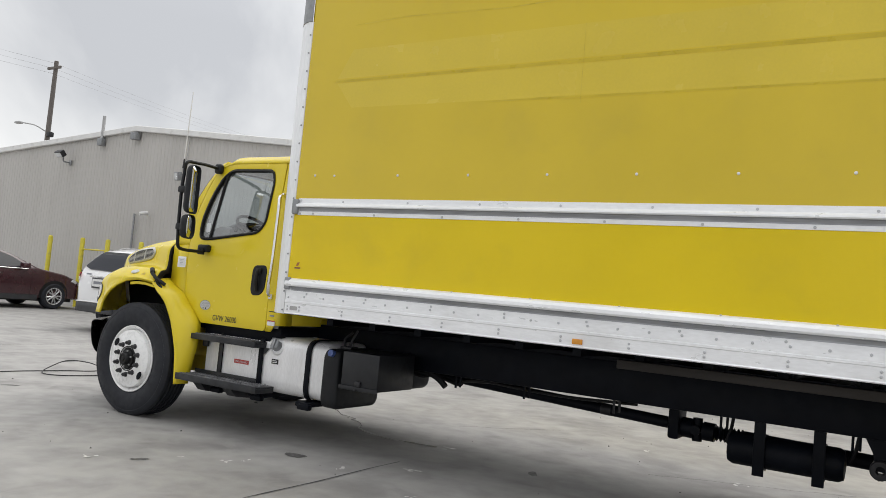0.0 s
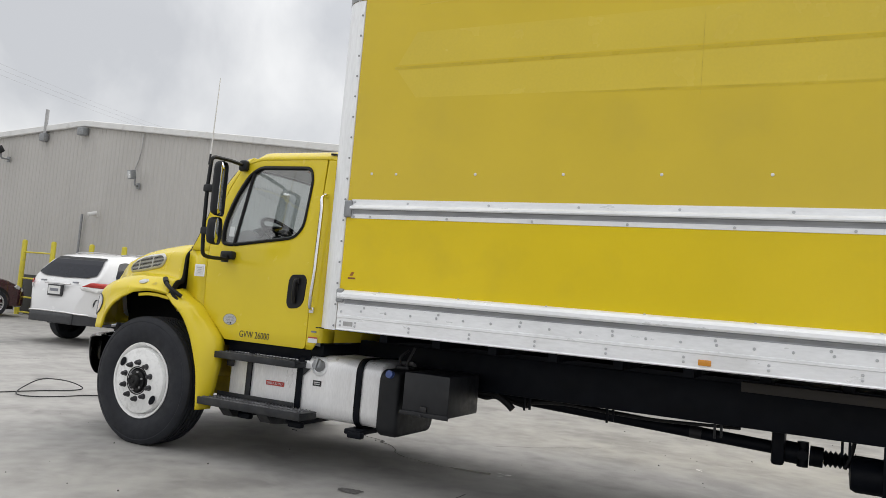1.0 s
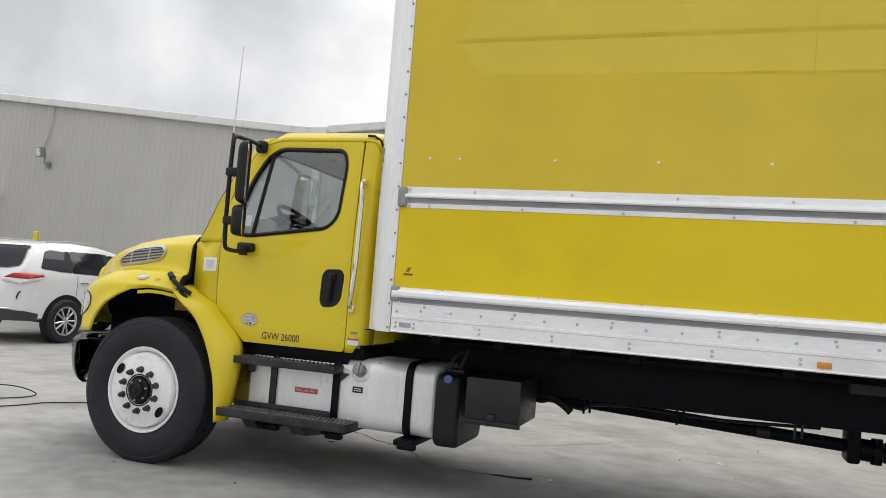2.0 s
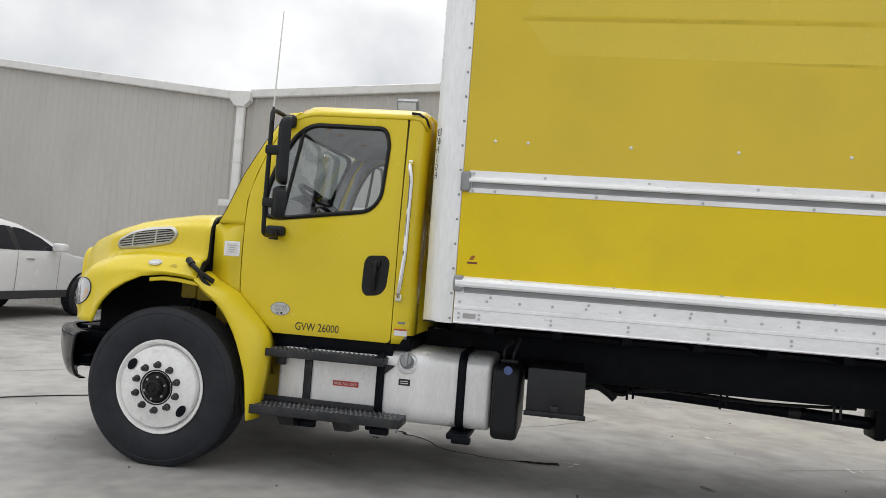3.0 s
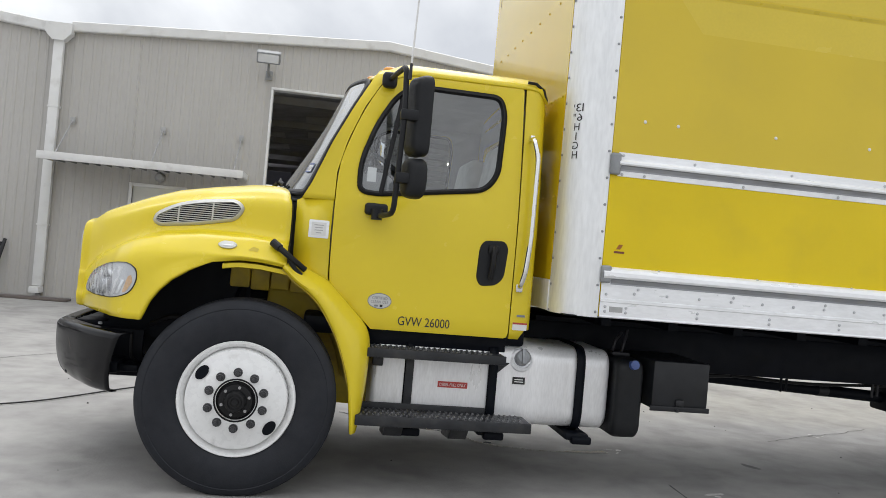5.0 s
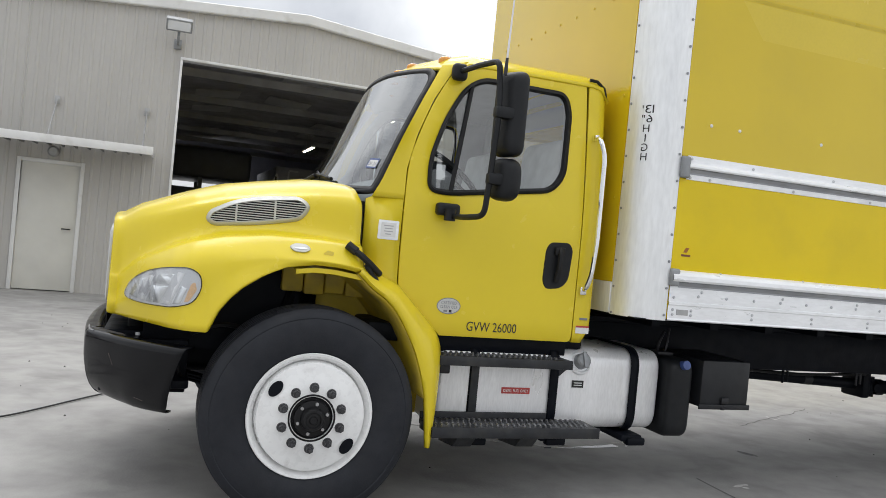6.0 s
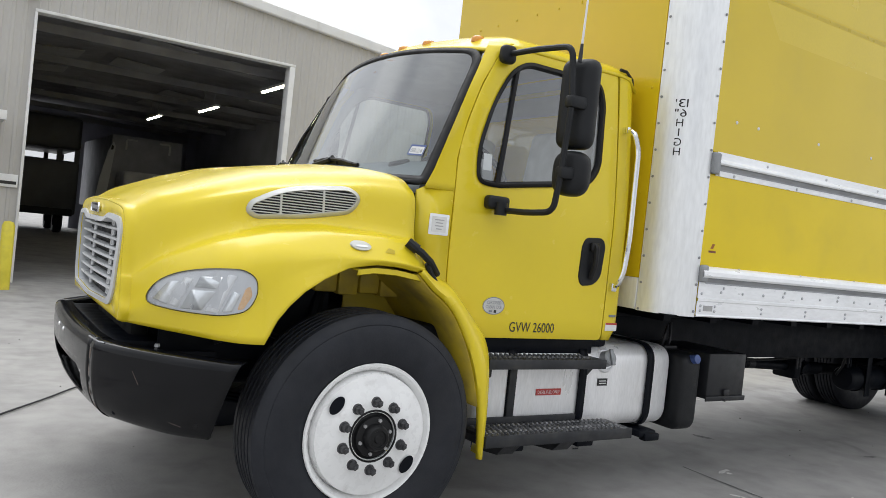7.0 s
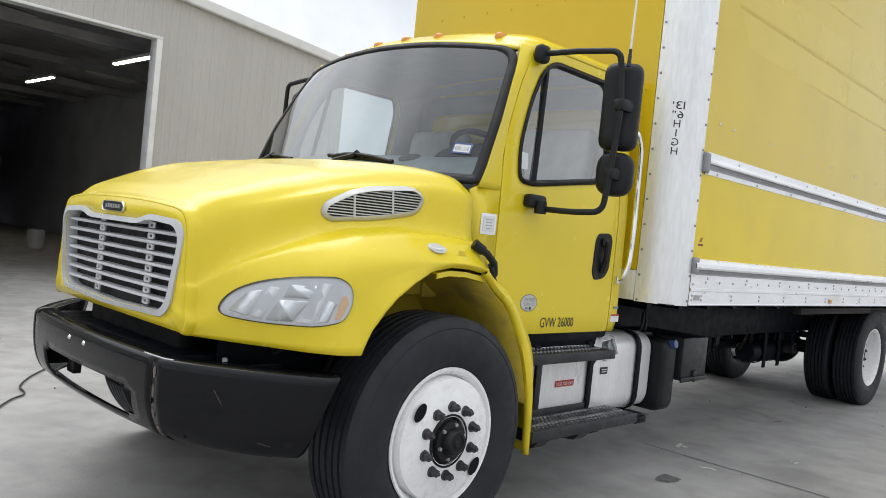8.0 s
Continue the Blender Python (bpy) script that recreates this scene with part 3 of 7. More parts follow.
# awning
AY = 9.2
aw = thing("awning", (-2.6, WY, 2.30), "flat white metal awning hung on rods over a side door", "awning")
part("deck", box(B(), -4.17, -1.04, AY + 0.05, WY - 0.035, 2.325, 2.355, 0.004), SOFFIT, aw)
part("fascia", box(B(), -4.21, -1.00, AY, AY + 0.047, 2.268, 2.395, 0.006), TRIM, aw)
for x0 in (-4.21, -1.03):
    part("end_trim", box(B(), x0, x0 + 0.03, AY + 0.05, WY - 0.035, 2.29, 2.39, 0.004), TRIM, aw)
for k in range(16):
    x = -4.06 + k * 0.19
    part("deck_rib", box(B(), x, x + 0.03, AY + 0.06, WY - 0.04, 2.29, 2.322), SOFFIT, aw)
for x in (-3.97, -2.486, -1.165):
    part("hanger_rod", tube(B(), [(x, WY - 0.045, 3.02), (x, AY + 0.1, 2.36)], 0.012, 8), GALV, aw)
    part("rod_plate", box(B(), x - 0.04, x + 0.04, WY - 0.05, WY - 0.033, 2.95, 3.08, 0.004), GALV, aw)

# personnel door
door = tagged(part("door_1", box(B(), PD0 + 0.06, PD1 - 0.06, WY - 0.005, WY + 0.04, 0.015, 2.01, 0.004), DOOR_PAINT, None), "closed cream-painted steel side door", "door", "", "structure")
g = B()
box(g, PD0, PD0 + 0.058, WY - 0.04, WY + 0.06, 0, 2.07, 0.004)
box(g, PD1 - 0.058, PD1, WY - 0.04, WY + 0.06, 0, 2.07, 0.004)
box(g, PD0 + 0.058, PD1 - 0.058, WY - 0.04, WY + 0.06, 2.012, 2.07, 0.004)
part("door_frame", g, TRIM, door)
g = B()
rod(g, (PD1 - 0.14, WY - 0.006, 1.0), (PD1 - 0.14, WY - 0.06, 1.0), 0.012, n=10)
rod(g, (PD1 - 0.14, WY - 0.06, 1.0), (PD1 - 0.26, WY - 0.06, 1.0), 0.010, n=10)
part("door_handle", g, STEEL_DARK, door)
g = B()
lathe(g, ((0.0, -0.03), (0.06, -0.03), (0.085, 0.02), (0.085, 0.10), (0.0, 0.10)), (-2.47, WY - 0.11, 2.20), "y", 16)
solo("door_lamp", g, GALV, "small grey wall lamp above the side door", "lamp")

# tall doorway: jambs, header trim
jb = thing("door_2", ((DOOR_X0 + DOOR_X1) / 2, WY, 0), "tall open vehicle doorway with white metal jambs", "doorway", "", "structure")
part("jamb", box(B(), DOOR_X0 - 0.02, DOOR_X0 + 0.02, WY - 0.05, WY + 0.18, 0, DOOR_H, 0.006), TRIM, jb)
part("jamb", box(B(), DOOR_X1 - 0.02, DOOR_X1 + 0.075, WY - 0.05, WY + 0.18, 0, DOOR_H, 0.006), TRIM, jb)
part("header", box(B(), DOOR_X0 - 0.02, DOOR_X1 + 0.075, WY - 0.05, WY + 0.18, DOOR_H + 0.002, DOOR_H + 0.045, 0.006), TRIM, jb)

# hall behind it
hall = thing("hall", (2.0, 20.0, 0), "dark workshop hall seen through the doorway", "hall", "", "structure")
part("wall", box(B(), VALLEY - 0.04, VALLEY + 0.0, WY + 0.2, 32.0, 0, 4.40), HALL_WALL, hall)
part("wall", box(B(), RIGHT - 0.04, RIGHT, WY + 0.03, 32.0, 0, 4.40), HALL_WALL, hall)
for x0, x1, z0, z1 in ((VALLEY, -2.9, 0, 4.9), (2.6, RIGHT, 0, 4.9), (-2.9, 2.6, 3.7, 4.9)):      # round an open rear doorway
    part("wall", box(B(), x0, x1, 32.0, 32.2, z0, z1), HALL_WALL, hall)
g = B()
grid(g, [[(VALLEY, y, 4.34), (APEX_B[0], y, 4.74), (RIGHT, y, 4.34)] for y in (WY + 0.06, 32.0)])
solo("ceiling", g, HALL_STEEL, "dark underside of the workshop roof with pale insulation panels", "ceiling", kind="structure", shade=False)
g = B()
for j in range(7):
    y = 11.0 + j * 3.0
    for i in range(6):
        x = -3.9 + i * 1.8
        zz = lambda q: 4.74 - abs(q - APEX_B[0]) * 0.4 / 5.55 - 0.03
        if (i + j) % 3:
            grid(g, [[(x, y, zz(x)), (x + 1.1, y, zz(x + 1.1))], [(x, y + 1.2, zz(x)), (x + 1.1, y + 1.2, zz(x + 1.1))]])
tagged(part("ceiling_panels", g, HALL_PANEL, None, shade=False, solid=0.02), "pale insulation panels under the workshop roof", "ceiling", "", "structure")
for j in range(6):
    y = 12.6 + j * 3.4
    g = B()
    box(g, VALLEY + 0.1, RIGHT - 0.1, y, y + 0.14, 4.14, 4.30)
    part("beam", g, HALL_BEAM, hall)
for x, y in ((3.72, 12.15), (3.82, 17.40), (3.36, 21.50)):
    lt = thing("ceiling_light", (x, y, 3.87), "fluorescent strip light hung under the workshop roof", "light", "workshop lights")
    part("housing", box(B(), x - 0.06, x + 0.06, y - 0.87, y + 0.87, 3.90, 3.95), TRIM, lt)
    part("tube", box(B(), x - 0.035, x + 0.035, y - 0.85, y + 0.85, 3.868, 3.897, 0.012), TUBE_LIGHT, lt)
    for q in (-0.5, 0.5):
        part("hanger", rod(B(), (x, y + q, 3.96), (x, y + q, 4.5), 0.006, n=6), GALV, lt)
# a dark box truck parked deep inside, with a pale cab fairing and corner brackets that catch the light
ht = thing("parked_truck", (4.0, 27.0, 0), "dark box truck with a white fairing standing inside the workshop", "truck")
part("cargo_box", box(B(), 2.86, 5.16, 25.2, 31.6, 1.0, 3.52, 0.03), HALL_STEEL, ht)
part("cab", box(B(), 3.05, 4.95, 23.6, 25.1, 0.7, 2.3, 0.12, 3), HALL_STEEL, ht)
part("fairing", sheet(B(), rounded([(2.36, 0.9), (2.70, 0.9), (2.92, 3.1), (2.84, 3.26), (2.70, 2.93), (2.50, 2.0)], 0.04, 3), (), lambda u, v: (u, 24.7 + 0.25 * (u - 2.4), v)), CAR_WHITE, ht, "white tapered cab fairing", shade=False, solid=0.03)
part("fairing_mark", sheet(B(), rounded([(2.78, 2.96), (2.86, 2.98), (2.86, 3.10), (2.80, 3.14)], 0.02, 3), (), lambda u, v: (u, 24.66 + 0.25 * (u - 2.4), v)), INK, ht, shade=False)
for x, s_ in ((3.32, 1), (4.73, -1)):
    part("corner_bracket", box(B(), min(x, x + s_ * 0.34), max(x, x + s_ * 0.34), 25.165, 25.197, 3.37, 3.43), TRIM, ht)
    part("corner_bracket", box(B(), x - 0.03, x + 0.03, 25.165, 25.197, 3.05, 3.368), TRIM, ht)
for y in (24.3, 29.5):
    for x in (3.02, 4.75):
        g = B()
        lathe(g, ((0.2, -0.1), (0.46, -0.12), (0.5, -0.07), (0.5, 0.07), (0.46, 0.12), (0.2, 0.1)), (x, y, 0.5), "x", 24)
        part("wheel", g, RUBBER, ht)
pv = thing("parked_van", (0.6, 28.0, 0), "tall dark van standing before the open rear doorway", "van")
part("lower_body", box(B(), -0.95, 2.05, 26.0, 30.6, 0.66, 2.46, 0.08, 3), VAN_DARK, pv)
part("roof", box(B(), -0.95, 2.05, 26.0, 30.6, 2.84, 3.92, 0.12, 3), VAN_DARK, pv)
for x in (-0.94, 0.22, 1.34, 1.88):
    for y in (26.03, 30.42):
        part("window_post", box(B(), x, x + 0.15, y, y + 0.12, 2.44, 2.86), VAN_DARK, pv)
for x in (-0.70, 1.62):
    for y in (27.0, 29.7):
        part("wheel", lathe(B(), ((0.2, -0.12), (0.38, -0.14), (0.42, -0.08), (0.42, 0.08), (0.38, 0.14), (0.2, 0.12)), (x, y, 0.42), "x", 24), RUBBER, pv)
part("bumper", box(B(), -0.85, 1.95, 25.90, 26.0, 0.62, 0.86, 0.03), PLASTIC, pv)
hc = thing("workshop_bench", (-2.5, 20, 0), "dark workbench with a pale tank and clutter in the workshop", "bench")
part("bench", box(B(), -3.6, -0.6, 19.5, 20.4, 0.75, 0.82), HALL_STEEL, hc)
for x in (-3.5, -0.75):
    part("leg", box(B(), x, x + 0.08, 19.6, 19.68, 0, 0.75), HALL_STEEL, hc)
part("cabinet", box(B(), -3.4, -1.6, 21.0, 21.6, 0.0, 2.0, 0.02), HALL_WALL, hc)
part("tank", box(B(), -1.5, -0.9, 19.6, 20.2, 0.824, 1.3, 0.05, 3), HALL_PANEL, hc)
pb = thing("pale_drum", (3.97, 17.2, 0), "pale plastic drum on the workshop floor", "drum")
g = B()
lathe(g, ((0.0, 0.0), (0.17, 0.0), (0.19, 0.03), (0.19, 0.38), (0.16, 0.44), (0.0, 0.44)), (3.97, 17.2, 0), "z", 20)
part("body", g, HALL_PANEL, pb)

# signs, lamps and boxes on the facade
sg = thing("wall_sign", (-0.88, WY - 0.04, 1.5), "small white notice plate with a dark bar", "sign")
part("plate", box(B(), -1.02, -0.745, WY - 0.05, WY - 0.034, 1.38, 1.565, 0.003), WHITE_LABEL, sg)
part("bar", box(B(), -1.00, -0.765, WY - 0.055, WY - 0.0502, 1.42, 1.465), INK, sg)


def flood(x, z, name, label, tilt=0.35, w=0.36, h=0.2, reach=0.35, shell=GREY_CAST):
    t = thing(name, (x, WY, z), label, "floodlight")
    g = B()
    box(g, -w / 2, w / 2, -0.16, 0.0, -h / 2, h / 2, 0.02)
    g.transform(Matrix.Translation((x, WY - reach, z)) @ Matrix.Rotation(tilt, 4, "X"))
    part("housing", g, shell, t)
    g = B()
    box(g, -w / 2 + 0.03, w / 2 - 0.03, -0.166, -0.161, -h / 2 + 0.03, h / 2 - 0.03)
    g.transform(Matrix.Translation((x, WY - reach, z)) @ Matrix.Rotation(tilt, 4, "X"))
    part("lens", g, REFLECTOR, t)
    g = B()
    tube(g, fillet([(x, WY - 0.04, z - 0.28), (x, WY - reach + 0.05, z - 0.28), (x, WY - reach + 0.05, z - 0.08)], 0.06), 0.022, 8)
    part("arm", g, GREY_CAST, t)
    part("base", box(B(), x - 0.06, x + 0.06, WY - 0.07, WY - 0.031, z - 0.36, z - 0.20, 0.01), GREY_CAST, t)
    return t


flood(-0.79, 4.46, "floodlight", "square floodlight on a short arm above the tall doorway", 0.5, 0.40, 0.20)
flood(-11.62, 4.00, "floodlight", "grey floodlight on a bracket on the ribbed wall", 0.2, 0.16, 0.24, 0.22)
flood(-17.12, 4.76, "floodlight", "dark twin floodlight on a bracket on the ribbed wall", 0.7, 0.34, 0.20, 0.35, STEEL_DARK)
vp = thing("vent_pipe", (-15.55, WY - 0.1, 5.0), "grey vent pipe rising above the roof edge", "pipe")
part("pipe", rod(B(), (-15.55, WY - 0.1, 5.12), (-15.55, WY - 0.1, 5.91), 0.05), GALV, vp)
part("hood", box(B(), -15.66, -15.44, WY - 0.2, WY - 0.031, 4.98, 5.22, 0.03), GREY_CAST, vp)
solo("wall_box", box(B(), -14.05, -13.80, WY - 0.22, WY - 0.031, 5.12, 5.34, 0.02), GREY_CAST, "grey junction box under the roof edge", "box")
solo("conduit", tube(B(), smooth_path([(-11.62, WY - 0.045, 5.15), (-11.66, WY - 0.045, 4.6), (-11.80, WY - 0.05, 4.17)], 6), 0.012, 6), GALV, "thin grey conduit running down the siding", "conduit")
sc = thing("security_camera", (-13.02, WY, 2.75), "white security camera on a wall bracket", "camera")
part("body", rod(B(), (-13.02, WY - 0.10, 2.96), (-13.10, WY - 0.30, 2.90), 0.055), TRIM, sc)
part("bracket", rod(B(), (-13.06, WY - 0.03, 2.88), (-13.06, WY - 0.2, 2.92), 0.02), TRIM, sc)
solo("standpipe", rod(B(), (-13.60, WY - 0.09, 0.05), (-13.60, WY - 0.09, 2.92), 0.032), GREY_CAST, "grey steel standpipe against the siding", "pipe")

tp = thing("wall_tap", (-5.94, WY - 0.03, 1.26), "black wall tap with two handles on the siding", "tap")
part("pipe", tube(B(), smooth_path([(-6.05, WY - 0.02, 1.24), (-6.05, WY - 0.09, 1.24), (-5.90, WY - 0.10, 1.22), (-5.78, WY - 0.10, 1.20)], 4), 0.022, 8), STEEL_DARK, tp)
for x, z in ((-6.07, 1.29), (-5.84, 1.27)):
    part("handle", tube(B(), [(x - 0.05, WY - 0.11, z + 0.04), (x, WY - 0.10, z - 0.04), (x + 0.05, WY - 0.11, z + 0.03)], 0.02, 6), STEEL_DARK, tp)

# bollards and a pipe gate by the wall
b0 = B()
lathe(b0, ((0.0, 0.0), (0.064, 0.0), (0.064, 1.93), (0.056, 1.965), (0.03, 1.982), (0.0, 1.985)), (0, 0, 0), "z", 20)
bol = solo("bollard", b0, POST_YELLOW, "tall yellow painted steel bollard by the shed wall", "bollard", group="yellow bollards")
bol.location = (-15.97, 9.0, yard_z(-15.97))
for x in (-14.40, -13.24, -11.80, -10.64):
    copy_thing(bol, Matrix.Translation((x, 9.0, yard_z(x))))
gate = thing("pipe_gate", (-13.85, 9.0, 0), "yellow pipe rails between two bollards", "gate")
for z in (0.16, 0.55, 1.05, 1.74):
    part("rail", rod(B(), (-14.324, 9.0, z), (-13.316, 9.0, z), 0.022, n=10), POST_YELLOW, gate)
ub = thing("utility_cabinet", (-13.6, 9.35, 0), "dark metal utility cabinet behind the pipe gate", "cabinet")
part("body", box(B(), -14.6, -12.8, 9.2, 9.62, 0.125, 1.15, 0.02), STEEL_DARK, ub)
part("plinth", box(B(), -14.45, -12.75, 9.22, 9.6, 0.06, 0.123), CRACK, ub)
short = B()
lathe(short, ((0.0, 0.0), (0.08, 0.0), (0.08, 0.86), (0.06, 0.91), (0.0, 0.93)), (0, 0, 0), "z", 20)
sb = solo("bollard", short, POST_YELLOW, "short yellow bollard guarding the tall doorway", "bollard", group="yellow bollards")
sb.location = (-0.86, 9.15, 0)
copy_thing(sb, Matrix.Translation((3.30, 9.15, 0)))
# rags and a leaning bar at the wall foot
g = B()
grid(g, [[(-6.2 + 0.11 * i, 9.55 + 0.1 * j, 0.01 + max(0, 0.11 * (1 - ((i - 3) / 3.2) ** 2) * (1 - ((j - 2) / 2.2) ** 2)) * (1 + 0.6 * noise.noise(Vector((i * 0.9, j * 0.9, 2))))) for i in range(7)] for j in range(5)])
solo("blue_tarp", g, mat("blue_tarp", (0.10, 0.16, 0.26), 0.6, vary=0.3, scale=9), "crumpled blue tarp at the foot of the wall", "tarp", solid=0.006)
g = B()
tube(g, [(-4.96, 9.75, 0.02), (-4.86, 10.04, 0.92)], 0.03, 8)
tube(g, [(-5.05, 9.70, 0.02), (-4.92, 10.03, 0.86)], 0.022, 8)
solo("leaning_bars", g, STEEL_DARK, "dark steel bars leaning against the wall", "bar")
g = B()
box(g, -5.3, -3.6, 9.3, 9.6, 0.0, 0.035, 0.008)
solo("wooden_board", g, mat("wet_board", (0.12, 0.10, 0.09), 0.7, vary=0.25, scale=6), "dark board lying at the foot of the wall", "board")

# ---- utility pole with wires, far behind the sheds ----
PX, PY, PZ = -56.6, 32.6, 18.1
up = thing("utility_pole", (PX, PY, 0), "weathered wooden utility pole with a street lamp arm", "pole")
part("post", rod(B(), (PX, PY, 0), (PX, PY, PZ), 0.26, 0.17, 12), WOOD_POLE, up)
part("crossarm", box(B(), PX - 0.9, PX + 0.9, PY - 0.2, PY - 0.05, PZ - 0.7, PZ - 0.5), WOOD_POLE, up)
g = B()
tube(g, smooth_path([(PX - 0.1, PY - 0.2, 12.1), (PX - 0.5, PY - 0.9, 12.45), (PX - 1.1, PY - 1.6, 12.52)], 6), 0.05, 8)
part("lamp_arm", g, GALV, up)
part("lamp_head", box(B(), PX - 1.75, PX - 1.0, PY - 1.95, PY - 1.55, 12.4, 12.6, 0.08), GALV, up)
part("junction_box", box(B(), PX + 0.25, PX + 0.75, PY - 0.3, PY + 0.1, 11.6, 12.0, 0.05), STEEL_DARK, up)
for k, dz in enumerate((0.0, -0.45, -0.9)):
    a, b, c = V(-70, -12 + k, PZ + 3.2 + dz), V(PX, PY - 0.1, PZ - 0.2 + dz), V(-93, 100 - k, 26.0 + dz)
    pts = [a.lerp(b, i / 14) - V(0, 0, 0.8 * (1 - (2 * i / 14 - 1) ** 2)) for i in range(15)] + [b.lerp(c, i / 14) - V(0, 0, 0.6 * (1 - (2 * i / 14 - 1) ** 2)) for i in range(1, 15)]
    solo("overhead_wire", tube(B(), pts, 0.009, 5), GALV, "thin overhead wire slung between poles", "wire", group="overhead wires")

# ---- the box truck: nose towards -x, its driver's side along y = 0 ----
CY = 1.20
truck = thing("box_truck", (3.0, CY, 0), "yellow day-cab box truck with a long aluminium-railed cargo box, parked", "truck")


# hood and front fender skin
H_X = (-1.00, -0.95, -0.87, -0.76, -0.68, -0.60, -0.45, -0.25, 0.0, 0.12, 0.19)
H_FEND = (0.60, 0.52, 0.402, 0.255, 0.163, 0.115, 0.082, 0.068, 0.065, 0.072, 0.085)
H_SIDE = (0.590, 0.560, 0.512, 0.450, 0.405, 0.365, 0.33, 0.30, 0.268, 0.240, 0.222)
H_TOP = (1.350, 1.388, 1.438, 1.478, 1.507, 1.535, 1.583, 1.62, 1.650, 1.655, 1.650)
H_CREST = (1.00, 1.06, 1.13, 1.19, 1.23, 1.26, 1.30, 1.325, 1.325, 1.315, 1.305)
ARCH_X = (-0.508, -0.490, -0.470, -0.425, -0.372, -0.285, -0.178, -0.046, 0.06, 0.151, 0.20)
ARCH_Z = (0.876, 0.930, 0.974, 1.035, 1.091, 1.148, 1.194, 1.213, 1.210, 1.197, 1.190)


def hood_section(x, n=5):
    yf, yh, zt, zf = (lerp_tab(x, H_X, t) for t in (H_FEND, H_SIDE, H_TOP, H_CREST))
    zl = 0.876 if x < -0.508 else lerp_tab(x, ARCH_X, ARCH_Z)
    zs = max(zf - 0.075, zl + 0.02)
    fl = smoothstep(-0.80, -0.55, x) * (1 - smoothstep(-0.40, 0.0, x))       # flare towards the arch edge
    kf = 0.60 + 0.40 * smoothstep(-0.95, -0.45, x)          # the shoulder is tight at the nose
    c = [(CY, zt), (CY - 0.35 * (CY - yh), zt - 0.003), (CY - 0.68 * (CY - yh), zt - 0.014), (yh + 0.13 * kf, zt - 0.014 - 0.026 * kf), (yh + 0.05 * kf, zt - 0.030 - 0.055 * kf), (yh + 0.005, 0.55 * zt + 0.45 * (zf + 0.03)),
         (yh * 0.9 + yf * 0.1, zf + 0.04), (yh * 0.45 + yf * 0.55, zf + 0.005), (yf + 0.012, zs), (yf - 0.012 * fl, (zs + zl) / 2), (yf + 0.024 - 0.062 * fl, zl)]
    return [(p.x, p.y) for p in smooth_path([(a, b, 0) for a, b in c], n)]


def bow(x, y):
    q = abs(CY - y) / 0.65
    rear = 0.13 * max(0.0, 1 - ((CY - y) / 0.98) ** 2) * smoothstep(-0.30, 0.19, x)
    return 0.02 * min(q * q, 1.0) * smoothstep(-0.80, -0.98, x) - rear + 0.024 * smoothstep(-0.50, -0.92, x)


def hood_y(x, z):
    """Where the skin of the driver's side lies at a place along and a height."""
    s = hood_section(x)[::-1]
    for (ya, za), (yb, zb) in zip(s, s[1:]):
        if min(za, zb) - 1e-6 <= z <= max(za, zb) + 1e-6 and abs(zb - za) > 1e-6:
            return ya + (yb - ya) * (z - za) / (zb - za)
    return s[0][0] if z < s[0][1] else s[-1][0]


def on_hood(off):
    def f(x, z):
        y = hood_y(x, z)
        k = smoothstep(-0.45, -0.95, x) * 0.8
        return (x + bow(x, y) - off * k, y - off, z)
    return f


def full(sec):
    return sec[::-1] + [(2 * CY - y, z) for y, z in sec[1:]]


stations = [-0.958 + 0.0166 * i for i in range(25)] + [-0.535, -0.512] + [-0.507 + 0.0119 * i for i in range(13)] + [-0.345 + 0.0275 * i for i in range(19)] + [0.19]
g = B()
rows = []
for x in stations:
    rows.append([(x + bow(x, y), y, z) for y, z in full(hood_section(x))])
first = rows[0]
cz = 1.08
for k in range(1, 7):                                  # the rolled edge round the nose
    a = math.pi / 2 * k / 6
    rows.insert(0, [(x - 0.040 * math.sin(a), CY + (y - CY) * (1 - 0.028 * (1 - math.cos(a))), cz + (z - cz) * (1 - 0.055 * (1 - math.cos(a)))) for x, y, z in first])
vs = grid(g, rows)
nose_row = rows[0]
hood = part("hood", g, YELLOW, truck, "glossy yellow sloping hood with integral front fenders", solid=0.02, offset=-1, angle=50)

g = B()
rear = [(x, y, z) for x, y, z in rows[-1] if z > 1.20]
grid(g, [[(x + dx, CY + (y - CY) * k, z - dz) for x, y, z in rear] for dx, k, dz in ((0.0015, 0.999, 0.001), (0.009, 0.985, 0.010), (0.0015, 0.955, 0.030))])
part("hood_seal", g, SEAL, hood, "black rubber edge seal", shade=False)

# inner arch lip, a separate strip under the rear half of the fender edge
for side in (0, 1):
    g = B()
    rr = []
    for i in range(22):
        x = -0.13 + 0.40 * i / 21
        z = lerp_tab(x, ARCH_X + (0.28,), ARCH_Z + (1.135,)) - 0.012
        y = hood_section(min(x, 0.19))[-1][0]
        rr.append([(x, y + 0.016, z - 0.026), (x, y + 0.006, z - 0.022), (x, y + 0.006, z), (x, y + 0.05, z + 0.004), (x, y + 0.46, z + 0.03)])
    grid(g, rr)
    if side:
        mirror(g, CY)
    part("arch_liner", g, YELLOW, hood, solid=0.008)

